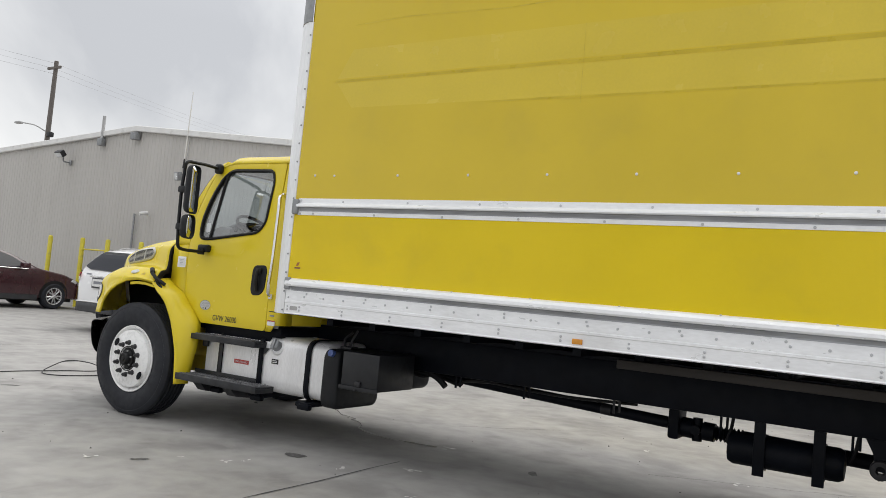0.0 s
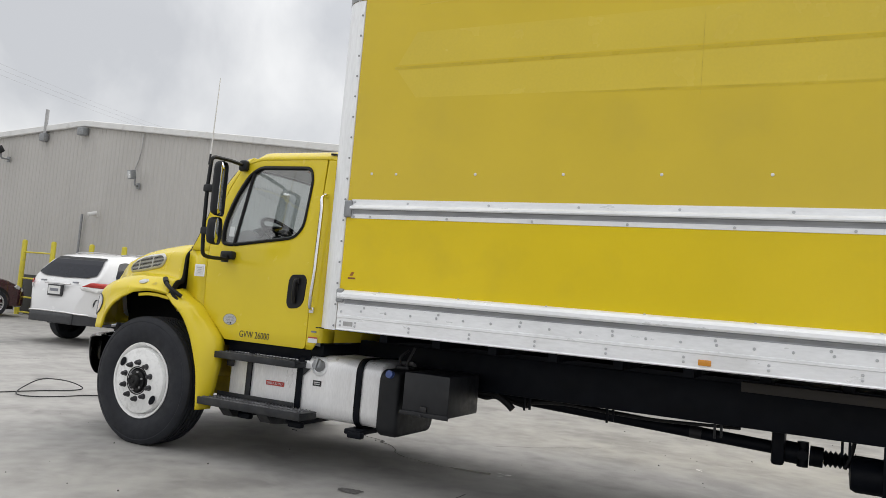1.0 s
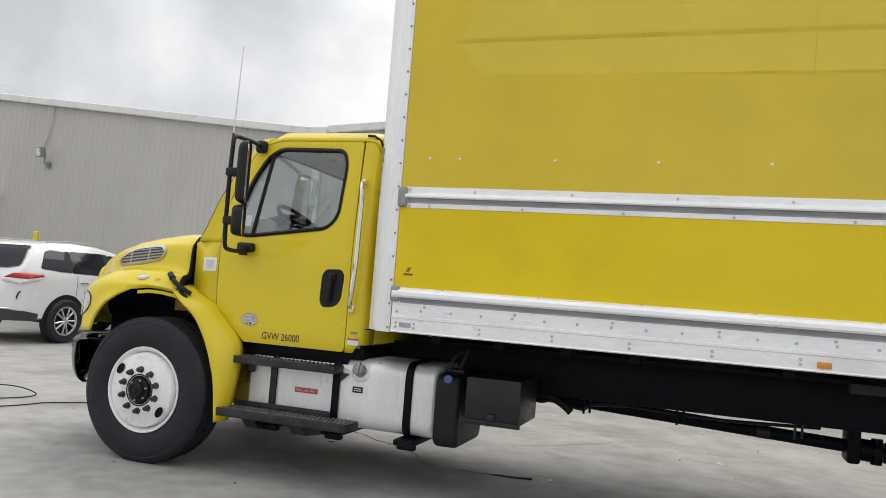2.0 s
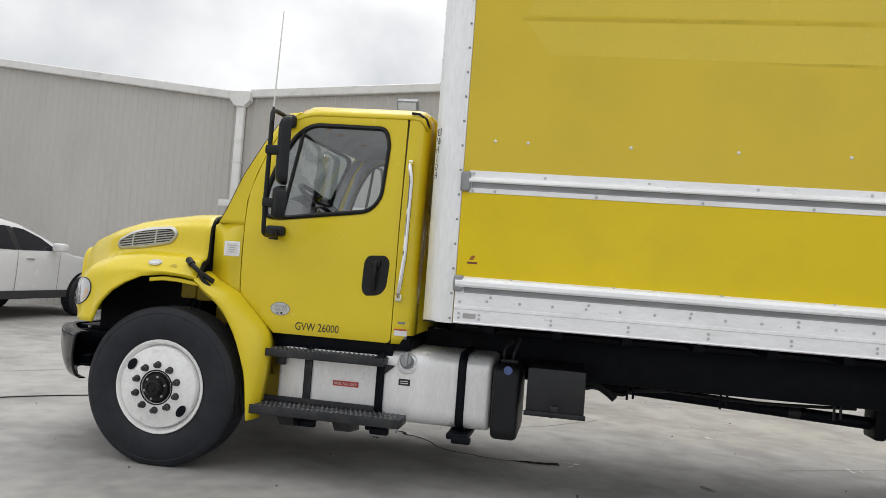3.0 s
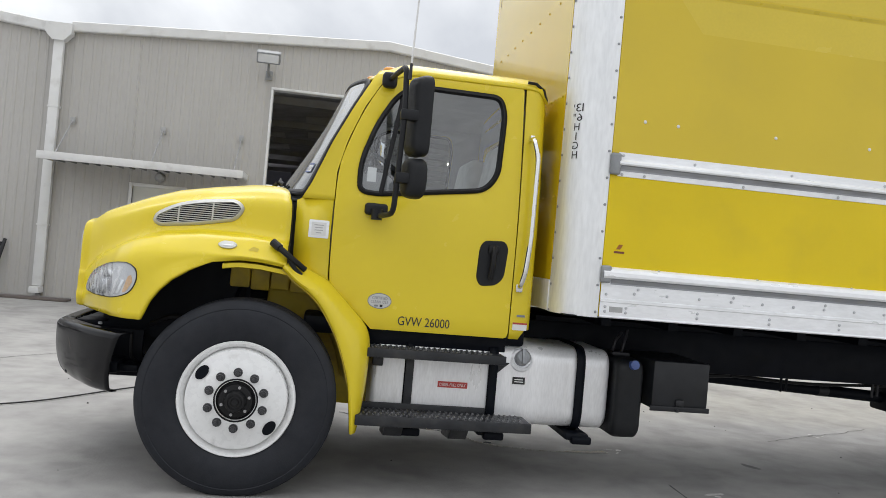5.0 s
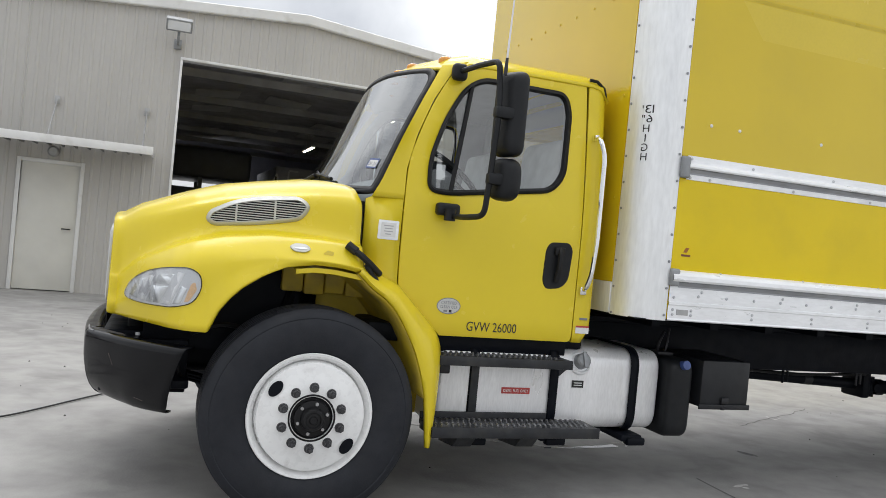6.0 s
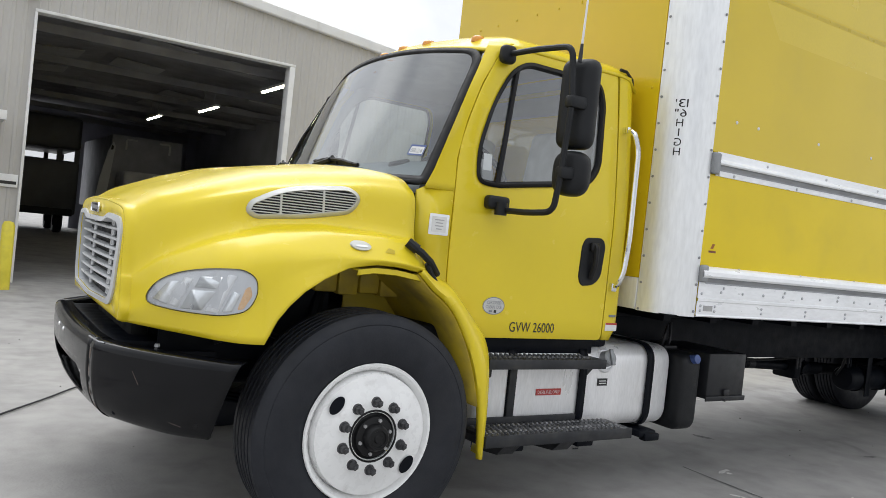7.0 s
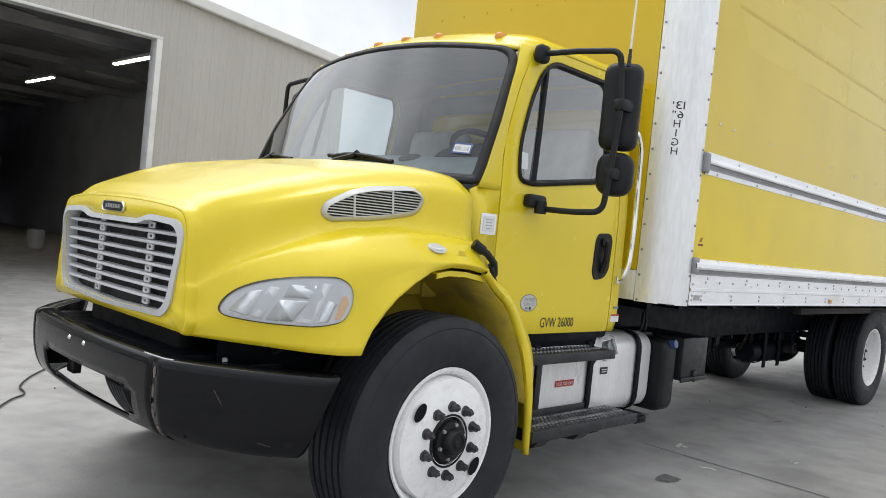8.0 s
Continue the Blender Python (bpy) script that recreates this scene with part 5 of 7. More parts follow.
for side in (0, 1):
    flip = (lambda bm: mirror(bm, CY)) if side else (lambda bm: bm)
    dr = part("cab_door", flip(sheet(B(), DOOR, (WIN,), side_place(0.0), cuts_v=ZC)), YELLOW, truck, "yellow cab door with a framed window", solid=0.03, bevel=0.004)
    wi, wj = offset2d(WIN, 0.012), offset2d(WIN, 0.024)
    g = ring_band(B(), offset2d(WIN, -0.006), wi, side_place(-0.006), side_place(-0.010))
    ring_band(g, wi, wj, side_place(-0.010), side_place(0.012))
    part("window_seal", flip(g), SEAL, dr, solid=0.004)
    pn = part("window_pane", flip(sheet(B(), wj, (), side_place(0.012), cuts_v=ZC)), GLASS, dr)
    pn.visible_shadow = False
    g = B()
    tube(g, [(0.655, cab_y(1.63) + 0.004, 1.63), (0.745, cab_y(2.23) + 0.004, 2.23)], 0.013, 8)
    part("window_divider", flip(g), SEAL, dr)
    # door handle in a dark oval recess
    hd = rounded([(1.238, 1.39), (1.26, 1.43), (1.375, 1.436), (1.398, 1.40), (1.385, 1.235), (1.345, 1.19), (1.255, 1.18), (1.232, 1.22)], 0.035, 4)
    g = sheet(B(), hd, (), side_place(-0.006))
    ring_band(g, hd, offset2d(hd, -0.004), side_place(-0.006), side_place(0.001))
    part("door_handle", flip(g), PLASTIC, dr, "black plastic pull handle")
    g = B()
    tube(g, fillet([(1.316, 0.242, 1.40), (1.316, 0.222, 1.385), (1.312, 0.215, 1.30), (1.308, 0.238, 1.22)], 0.03), 0.016, 8)
    box(g, 1.284, 1.346, 0.225, 0.243, 1.365, 1.41, 0.008)
    part("handle_grip", flip(g), SEAL, dr)
    # crease low on the door
    g = B()
    tube(g, [(0.90 + 0.05 * i, 0.2535, 1.155 + 0.0015 * i) for i in range(10)], 0.0035, 6)
    part("door_crease", flip(g), YELLOW, dr)

    # windscreen pillar and cowl side
    xs_z, xs_x = [p[1] for p in SEAM], [p[0] for p in SEAM]
    g = B()
    rr = []
    for k in range(25):
        z = 1.575 + (2.338 - 1.575) * k / 24
        sx, (wx, wy) = lerp_tab(z, xs_z, xs_x) - 0.009, shield_edge(z)
        cy_ = cab_y(z)
        rr.append([(sx + 0.006, cy_ + 0.03, z), (sx, cy_, z)] + [(sx + (wx - sx) * t, cy_ + (wy - cy_) * t ** 1.8, z) for t in (0.2, 0.4, 0.6, 0.8, 1.0)] + [(wx + 0.02, wy + 0.03, z)])
    grid(g, rr)
    part("cab_pillar", flip(g), YELLOW, truck, "yellow windscreen pillar", solid=0.008, angle=60)
    g = B()
    grid(g, [[(x + 0.012, y + 0.034, z) for x, y, z in row[1:-1]] for row in rr[:-2]])
    part("pillar_trim", flip(g), INTERIOR, truck, "grey plastic pillar trim", solid=0.004)
    cowl = [(0.214, 1.235), (0.211, 1.56), (0.26, 1.586), (0.406, 1.586), (0.404, 1.38), (0.409, 1.16), (0.424, 1.11)]
    part("cowl_side", flip(sheet(B(), cowl, (), side_place(0.0))), YELLOW, truck, "yellow cowl side panel", solid=0.02)
    part("cowl_gap", flip(box(B(), 0.13, 0.30, 0.285, 0.33, 1.20, 1.545)), SEAL, truck)
    # rear corner of the cab
    g = B()
    rr = []
    for z in [0.893, 0.95] + ZC + [2.335]:
        d = cab_y(z) - 0.25
        rr.append([(x, y + d, z + (0.055 if (z < 0.92 and x > 1.5) else 0)) for x, y in ((1.4465, 0.28), (1.4465, 0.25), (1.50, 0.25), (1.535, 0.254), (1.556, 0.266), (1.570, 0.29), (1.574, 0.33), (1.574, 0.42))])
    grid(g, rr)
    part("rear_pillar", flip(g), YELLOW, truck, "yellow rear corner of the cab", solid=0.012, angle=60)
    # grab bar
    g = B()
    tube(g, fillet([(1.487, 0.285, 2.035), (1.487, 0.215, 2.025), (1.512, 0.195, 1.93), (1.508, 0.185, 1.45), (1.492, 0.185, 1.27), (1.478, 0.205, 1.20), (1.478, 0.25, 1.185)], 0.06), 0.0145, 10)
    gb = part("grab_bar", flip(g), CHROME, truck, "polished steel grab bar beside the door")
    part("grab_bar_foot", flip(box(B(), 1.472, 1.500, 0.250, 0.30, 2.018, 2.052, 0.006)), CHROME, gb)
    part("grab_bar_foot", flip(box(B(), 1.458, 1.498, 0.226, 0.252, 1.16, 1.205, 0.006)), CHROME, gb)
    # inner lining of the door opening, dark
    lining = [(0.30, 1.30), (0.46, 1.20), (0.70, 0.95), (1.53, 0.92), (1.53, 2.30), (0.70, 2.30), (0.60, 2.15), (0.48, 1.80), (0.30, 1.60)]
    part("door_lining", flip(sheet(B(), lining, (offset2d(WIN, 0.006),), side_place(0.055), cuts_v=ZC)), INTERIOR, truck, solid=0.01)

# roof
def roof_sec(y):
    a = abs(y - CY)
    return 2.435 - 0.03 * (a / 0.80) ** 2 - (0.0 if a < 0.72 else 0.07 * ((a - 0.72) / 0.165) ** 2.2)


def wx_top(y):
    return 0.44 + 0.165 * (abs(y - CY) / 0.83) ** 2.2


ys = [CY + 0.885 * math.copysign(abs(k / 20) ** 0.75, k) for k in range(-20, 21)]
g = B()
rr = []
for i in range(19):
    s = i / 18
    row = []
    for y in ys:
        x0 = wx_top(min(max(y, CY - 0.885), CY + 0.885)) + 0.01
        x = x0 + (1.574 - x0) * s
        front = 1 - smoothstep(0.0, 0.20, x - x0)
        back = max(0.0, (x - 1.49) / 0.084)
        z = roof_sec(y)
        zw = 2.352 - 0.055 * (abs(y - CY) / 0.83) ** 2
        z = z + (min(zw, z) - z) * front ** 1.3 - 0.075 * back ** 2.2
        row.append((x, y, z))
    rr.append(row)
grid(g, rr)
roof = part("cab_roof", g, YELLOW, truck, "yellow rounded cab roof", solid=0.012, angle=60)
g = B()
grid(g, [[(min(x + 0.012, 1.54), CY + (y - CY) * 0.955, z - 0.026) for x, y, z in row] for row in rr])
part("headliner", g, INTERIOR, truck, "grey cloth headliner", angle=60)
for y in (0.58, 0.95, 1.20, 1.45, 1.82):
    x = wx_top(y) + 0.145
    z = roof_sec(y) - 0.030
    g = B()
    lathe(g, ((0.0, 0.026), (0.017, 0.022), (0.027, 0.012), (0.030, 0.0), (0.030, -0.015), (0.0, -0.015)), (x, y, z), "z", 20)
    for v in g.verts:
        v.co.x = x + (v.co.x - x) * 1.5
    part("roof_marker", g, AMBER, roof, "amber roof marker lamp")
part("corner_seal", tube(B(), [(1.452, 0.335, 2.365), (1.50, 0.335, 2.362), (1.55, 0.34, 2.33), (1.572, 0.345, 2.27)], 0.009, 6), SEAL, roof)

# windscreen
def shield(u, v, off=0.0):
    e = abs(u)
    zt, zb = 2.345 - 0.055 * e ** 2, 1.615 - 0.02 * e ** 2
    z = zb + (zt - zb) * v
    xe, ye = shield_edge(z)
    xc = 0.055 + 0.385 * (z - 1.615) / 0.73 + 0.02 * math.sin(math.pi * v)
    k = e ** 2.2
    return Vector((xc + (xe - xc) * k - off, CY + u * (CY - ye), z))


loop_o = rounded([(-1.0, 0.0), (1.0, 0.0), (1.0, 1.0), (-1.0, 1.0)], [0.02, 0.02, 0.12, 0.12], 6)


def dense(loop, k=6):
    out = []
    for i in range(len(loop)):
        a, b = loop[i], loop[(i + 1) % len(loop)]
        m = k if math.dist(a, b) > 0.4 else 1
        out += [(a[0] + (b[0] - a[0]) * j / m, a[1] + (b[1] - a[1]) * j / m) for j in range(m)]
    return out


lo = dense(loop_o, 16)
li = [(u * 0.952, 0.5 + (v - 0.5) * 0.925) for u, v in lo]
ws = part("windscreen", sheet(B(), li, (), lambda u, v: shield(u, v, 0.0), cuts_u=[-0.9 + 0.09 * i for i in range(21)], cuts_v=[0.1 * i for i in range(1, 10)]), SHIELD, truck,
          "large curved windscreen with a black rubber surround")
ws.visible_shadow = False
part("windscreen_seal", ring_band(B(), lo, li, lambda u, v: shield(u, v, 0.006), lambda u, v: shield(u, v, 0.004)), SEAL, ws, solid=0.012)
# registration sticker inside the glass
st = B()
u0, u1, v0, v1 = -0.905, -0.810, 0.178, 0.252
grid(st, [[shield(u0 + (u1 - u0) * i / 4, v, 0.004) for i in range(5)] for v in (v0, v1)])
sticker = part("windscreen_sticker", st, WHITE_LABEL, ws, "small white sticker with a blue edge and date")
st = B()
for a, b, c, d in ((u0, u1, v1 - 0.012, v1), (u0, u1, v0, v0 + 0.010), (u0, u0 + 0.006, v0, v1), (u1 - 0.006, u1, v0, v1)):
    grid(st, [[shield(a + (b - a) * i / 3, v, 0.0055) for i in range(4)] for v in (c, d)])
part("sticker_edge", st, BLUE_CAP, ws)
tm = text_mesh("08-24", 0.04, INK_GREY, 1.0)
ty = [v.co.y for v in tm.vertices]
for v in tm.vertices:
    v.co = shield(u1 - 0.012 - v.co.x * (u1 - u0 - 0.024), v0 + 0.018 + (v.co.y - min(ty)) / (max(ty) - min(ty)) * 0.03, 0.006)
part("sticker_date", None, None, ws, me=tm)
# wipers
for c in (-0.29, 0.54):
    g = B()
    tube(g, [shield(c + 0.20, 0.0, 0.03), shield(c + 0.12, 0.06, 0.06), shield(c + 0.0, 0.105, 0.05)], 0.014, 6)
    wp = part("wiper", g, PLASTIC, truck, "black windscreen wiper at rest")
    g = B()
    tube(g, [shield(c - 0.24 + 0.06 * i, 0.078 + 0.003 * i, 0.022) for i in range(9)], 0.011, 6)
    tube(g, smooth_path([shield(c - 0.20, 0.082, 0.026), shield(c - 0.10, 0.103, 0.04), shield(c, 0.110, 0.045), shield(c + 0.10, 0.108, 0.04), shield(c + 0.20, 0.094, 0.026)], 4), 0.010, 6)
    tube(g, [shield(c - 0.06, 0.084, 0.03), shield(c, 0.133, 0.05), shield(c + 0.06, 0.088, 0.03)], 0.008, 6)
    part("wiper_blade", g, SEAL, wp)
# cowl under the windscreen
g = B()
grid(g, [[(0.02 + 0.19 * (a / 0.94) ** 2, CY + s * a, 1.60), (0.10 + 0.24 * (a / 0.94) ** 2, CY + s * a, 1.635)] for s, a in [(-1, 0.94 - 0.094 * i) for i in range(10)] + [(1, 0.094 * i) for i in range(11)]])
part("cowl", g, PLASTIC, truck, solid=0.02)
part("firewall", box(B(), 0.215, 0.26, 0.66, 1.74, 0.80, 1.55), BLACK, truck)
part("cab_floor", box(B(), 0.30, 1.56, 0.32, 2.11, 0.842, 0.94, 0.02), BLACK, truck)
# added black plate that gives the shade under the cab above the step
part("floor_skirt", box(B(), 0.66, 1.45, 0.318, 0.34, 0.802, 0.90, 0.004), BLACK, truck)

# cab back with its window
bw = rounded([(0.50, 1.72), (1.92, 1.72), (1.92, 2.17), (0.50, 2.17)], 0.08, 5)
part("cab_back", sheet(B(), [(0.40, 0.95), (2.0, 0.95), (2.0, 2.36), (0.40, 2.36)], (bw,), lambda y, z: (1.572, y, z)), YELLOW, truck, "yellow back wall of the cab", solid=0.02)
bp = part("back_window", sheet(B(), bw, (), lambda y, z: (1.568, y, z)), GLASS, truck)
bp.visible_shadow = False
part("cab_lining", sheet(B(), [(0.33, 0.95), (2.07, 0.95), (2.07, 2.30), (0.33, 2.30)], (offset2d(bw, -0.004),), lambda y, z: (1.546, y, z)), INTERIOR, truck, "grey rear cab lining", solid=0.006)

# inside of the cab
g = B()
DASH = rounded([(0.31, 1.30), (0.72, 1.30), (0.745, 1.50), (0.735, 1.735), (0.66, 1.775), (0.50, 1.735), (0.31, 1.60)], [0.03, 0.05, 0.05, 0.03, 0.05, 0.08, 0.04], 4)
ends = [[g.verts.new((x, y, z)) for x, z in DASH] for y in (0.42, 1.98)]
for i in range(len(DASH)):
    g.faces.new((ends[0][i - 1], ends[0][i], ends[1][i], ends[1][i - 1]))
g.faces.new(ends[0])
g.faces.new(ends[1])
dash = part("dashboard", g, INTERIOR, truck, "grey dashboard that rises behind the windscreen")
g = B()
grid(g, [[(x, 0.70 + w * math.cos(a), 1.73 + h * math.sin(a)) for a in [math.pi * i / 12 for i in range(13)]] for x, w, h in ((0.56, 0.20, 0.03), (0.60, 0.22, 0.085), (0.66, 0.23, 0.105), (0.76, 0.235, 0.105))])
part("instrument_hood", g, PLASTIC, dash, "dark hood over the instruments", solid=0.01)
g = lathe(B(), ((0.0, 0.012), (0.05, 0.010), (0.062, 0.0), (0.062, -0.01)), (0, 0, 0), "z", 20)
g.transform(Matrix.Translation((0.52, 1.02, 1.742)) @ Matrix.Rotation(radians(-18), 4, "Y"))
part("dash_speaker", g, PLASTIC, dash)
for y in (0.70, 1.70):
    seat = part("cab_seat", box(B(), 0.86, 1.32, y - 0.25, y + 0.25, 1.18, 1.36, 0.05, 3), SEAT, truck, "grey high-backed cab seat")
    g = B()
    box(g, -0.07, 0.07, -0.25, 0.25, 0.0, 0.72, 0.05, 3)
    g.transform(Matrix.Translation((1.32, y, 1.32)) @ Matrix.Rotation(0.16, 4, "Y"))
    part("seat_back", g, SEAT, seat)
    part("seat_base", box(B(), 0.92, 1.26, y - 0.18, y + 0.18, 0.94, 1.178), BLACK, seat)
g = B()
tr = Matrix.Translation((0.79, 0.70, 1.762)) @ Matrix.Rotation(radians(-52), 4, "Y")
ring = [tr @ Vector((0, 0.215 * math.cos(a), 0.215 * math.sin(a))) for a in [2 * math.pi * i / 36 for i in range(37)]]
tube(g, ring, 0.016, 8)
for a in (0.4, 2.7, 4.7):
    tube(g, [tr @ Vector((0, 0, 0)), tr @ Vector((0, 0.21 * math.cos(a), 0.21 * math.sin(a)))], 0.014, 6)
bmesh.ops.create_uvsphere(g, u_segments=12, v_segments=8, radius=0.06, matrix=tr)
tube(g, [tr @ Vector((0, 0, 0)), tr @ Vector((-0.35, 0, 0))], 0.03, 8)
part("steering_wheel", g, PLASTIC, truck, "black steering wheel")
part("window_label", sheet(B(), [(0.575, 1.70), (0.625, 1.70), (0.625, 1.78), (0.575, 1.78)], (), side_place(0.020)), WHITE_LABEL, truck, shade=False)

# mirrors
for side in (0, 1):
    flip = (lambda bm: mirror(bm, CY)) if side else (lambda bm: bm)
    g = B()
    tube(g, fillet([(0.655, 0.285, 2.272), (0.680, 0.10, 2.275), (0.703, -0.128, 2.262), (0.712, -0.152, 2.015), (0.704, -0.137, 1.697), (0.700, -0.118, 1.520), (0.66, 0.02, 1.510), (0.655, 0.20, 1.515)], 0.05), 0.0145, 10)
    arm = part("mirror_arm", flip(g), PLASTIC, truck, "black tubular mirror arm")
    g = B()
    box(g, 0.612, 0.695, 0.255, 0.315, 2.225, 2.315, 0.025, 3)
    part("mirror_bracket", flip(g), PLASTIC, arm)
    g = B()
    box(g, 0.575, 0.70, 0.195, 0.255, 1.515, 1.58, 0.018, 3)
    rod(g, (0.64, 0.19, 1.49), (0.64, 0.19, 1.55), 0.03, n=12)
    part("mirror_bracket", flip(g), PLASTIC, arm)
    aim = Matrix.Translation((0.777, -0.112, 0)) @ Matrix.Rotation(radians(25), 4, "Z") @ Matrix.Translation((-0.80, 0.095, 0))

    def head(x0, x1, y0, y1, z0, z1, r):
        """A mirror shell that swells back from a narrow front to a flat rim round the glass."""
        ym, zm, rows_ = (y0 + y1) / 2, (z0 + z1) / 2, []
        for x, k in ((x0, 0.30), (x0 + 0.003, 0.52), (x0 + 0.010, 0.74), (x0 + 0.022, 0.89), (x0 + 0.038, 0.97), (x0 + 0.052, 1.0), (x1 - 0.005, 1.0), (x1, 0.98), (x1, 0.955), (x1 - 0.006, 0.95)):
            loop = rounded([(y0, z0), (y1, z0), (y1, z1), (y0, z1)], r, 6)
            m_ = 1 - (1 - k) * 0.42
            rows_.append([(x, ym + (u - ym) * k, zm + (v - zm) * m_) for u, v in loop + loop[:1]])
        bm = B()
        cap = grid(bm, rows_)
        bm.faces.new(cap[0][:-1])
        bm.transform(aim)
        return flip(bm)

    def pane(x, y0, y1, z0, z1, r):
        bm = sheet(B(), rounded([(y0, z0), (y1, z0), (y1, z1), (y0, z1)], r, 6), (), lambda u, v: (x, u, v))
        bm.transform(aim)
        return flip(bm)
    mh = part("mirror", head(0.768, 0.838, -0.182, -0.002, 1.816, 2.226, 0.055), PLASTIC, truck, "tall black rear-view mirror", angle=50)
    part("mirror_glass", pane(0.833, -0.178, -0.006, 1.826, 2.216, 0.05), MIRROR, mh, solid=0.002)
    ml = part("wide_mirror", head(0.762, 0.838, -0.184, -0.008, 1.602, 1.808, 0.080), PLASTIC, truck, "small black wide-angle mirror", angle=50)
    part("mirror_glass", pane(0.833, -0.180, -0.012, 1.608, 1.802, 0.076), MIRROR, ml, solid=0.002)
    for y, z in ((-0.152, 2.015), (-0.137, 1.70)):
        part("mirror_clamp", flip(box(B(), 0.690, 0.798, y - 0.024, y + 0.03, z - 0.028, z + 0.028, 0.012)), PLASTIC, arm)
g = B()
rod(g, (0.72, -0.165, 2.19), (0.722, -0.165, 2.27), 0.010, 0.007, 10)
part("antenna_base", g, STEEL_DARK, truck)
part("antenna", rod(B(), (0.722, -0.165, 2.27), (0.738, -0.165, 2.845), 0.0055, 0.003, 8), WHITE_LABEL, truck, "thin white whip antenna")

# writing on the door
def on_side(me, x, z, y, height=None):
    yy = [v.co.y for v in me.vertices]
    k = height / (max(yy) - min(yy)) if height else 1.0
    for v in me.vertices:
        v.co = Vector((x + v.co.x, y, z + (v.co.y - min(yy)) * k))
    return me


part("door_lettering", None, None, truck, "black GVW 26000 lettering", me=on_side(text_mesh("GVW 26000", 0.07, INK, 0.29), 0.812, 0.925, 0.2475, 0.05))
oval = [(0.702 + 0.066 * math.cos(a), 1.05 + 0.043 * math.sin(a)) for a in [2 * math.pi * i / 32 for i in range(32)]]
dec = part("oval_decal", sheet(B(), oval, (), side_place(-0.002)), DECAL, truck, "white oval decal with small dark print", shade=False)
part("decal_edge", ring_band(B(), oval, offset2d(oval, 0.004), side_place(-0.003)), INK_GREY, dec)
part("decal_words", None, None, dec, me=on_side(text_mesh("CERTIFIED", 0.02, INK_GREY, 0.085), 0.660, 1.058, 0.2465, 0.016))
part("decal_words", None, None, dec, me=on_side(text_mesh("CLEAN IDLE", 0.02, INK_GREY, 0.095), 0.655, 1.037, 0.2465, 0.015))
part("decal_bar", box(B(), 0.675, 0.695, 0.2462, 0.2466, 1.018, 1.028), INK_GREY, dec)
part("decal_bar", box(B(), 0.705, 0.720, 0.2462, 0.2466, 1.016, 1.030), INK, dec)
pl = rounded([(0.285, 1.365), (0.393, 1.365), (0.393, 1.462), (0.285, 1.462)], 0.006, 2)
pp = part("side_plate", sheet(B(), pl, (), side_place(-0.003)), ALU, truck, "small silver plate with a white label", shade=False)
part("plate_label", box(B(), 0.300, 0.378, 0.2445, 0.2465, 1.378, 1.450), WHITE_LABEL, pp)
for k, w in enumerate((0.030, 0.045, 0.040, 0.050)):
    part("label_bar", box(B(), 0.339 - w / 2, 0.339 + w / 2, 0.2435, 0.2443, 1.390 + 0.014 * k, 1.395 + 0.014 * k), INK_FAINT, pp)
wl_ = part("warning_label", box(B(), 1.462, 1.545, 0.2455, 0.2485, 0.945, 0.985), WHITE_LABEL, truck, "small white and red label")
part("label_band", box(B(), 1.462, 1.545, 0.2445, 0.2452, 0.978, 0.988), RED_LABEL, wl_)
part("label_band", box(B(), 1.482, 1.53, 0.2455, 0.2485, 1.02, 1.032), INK_GREY, wl_)

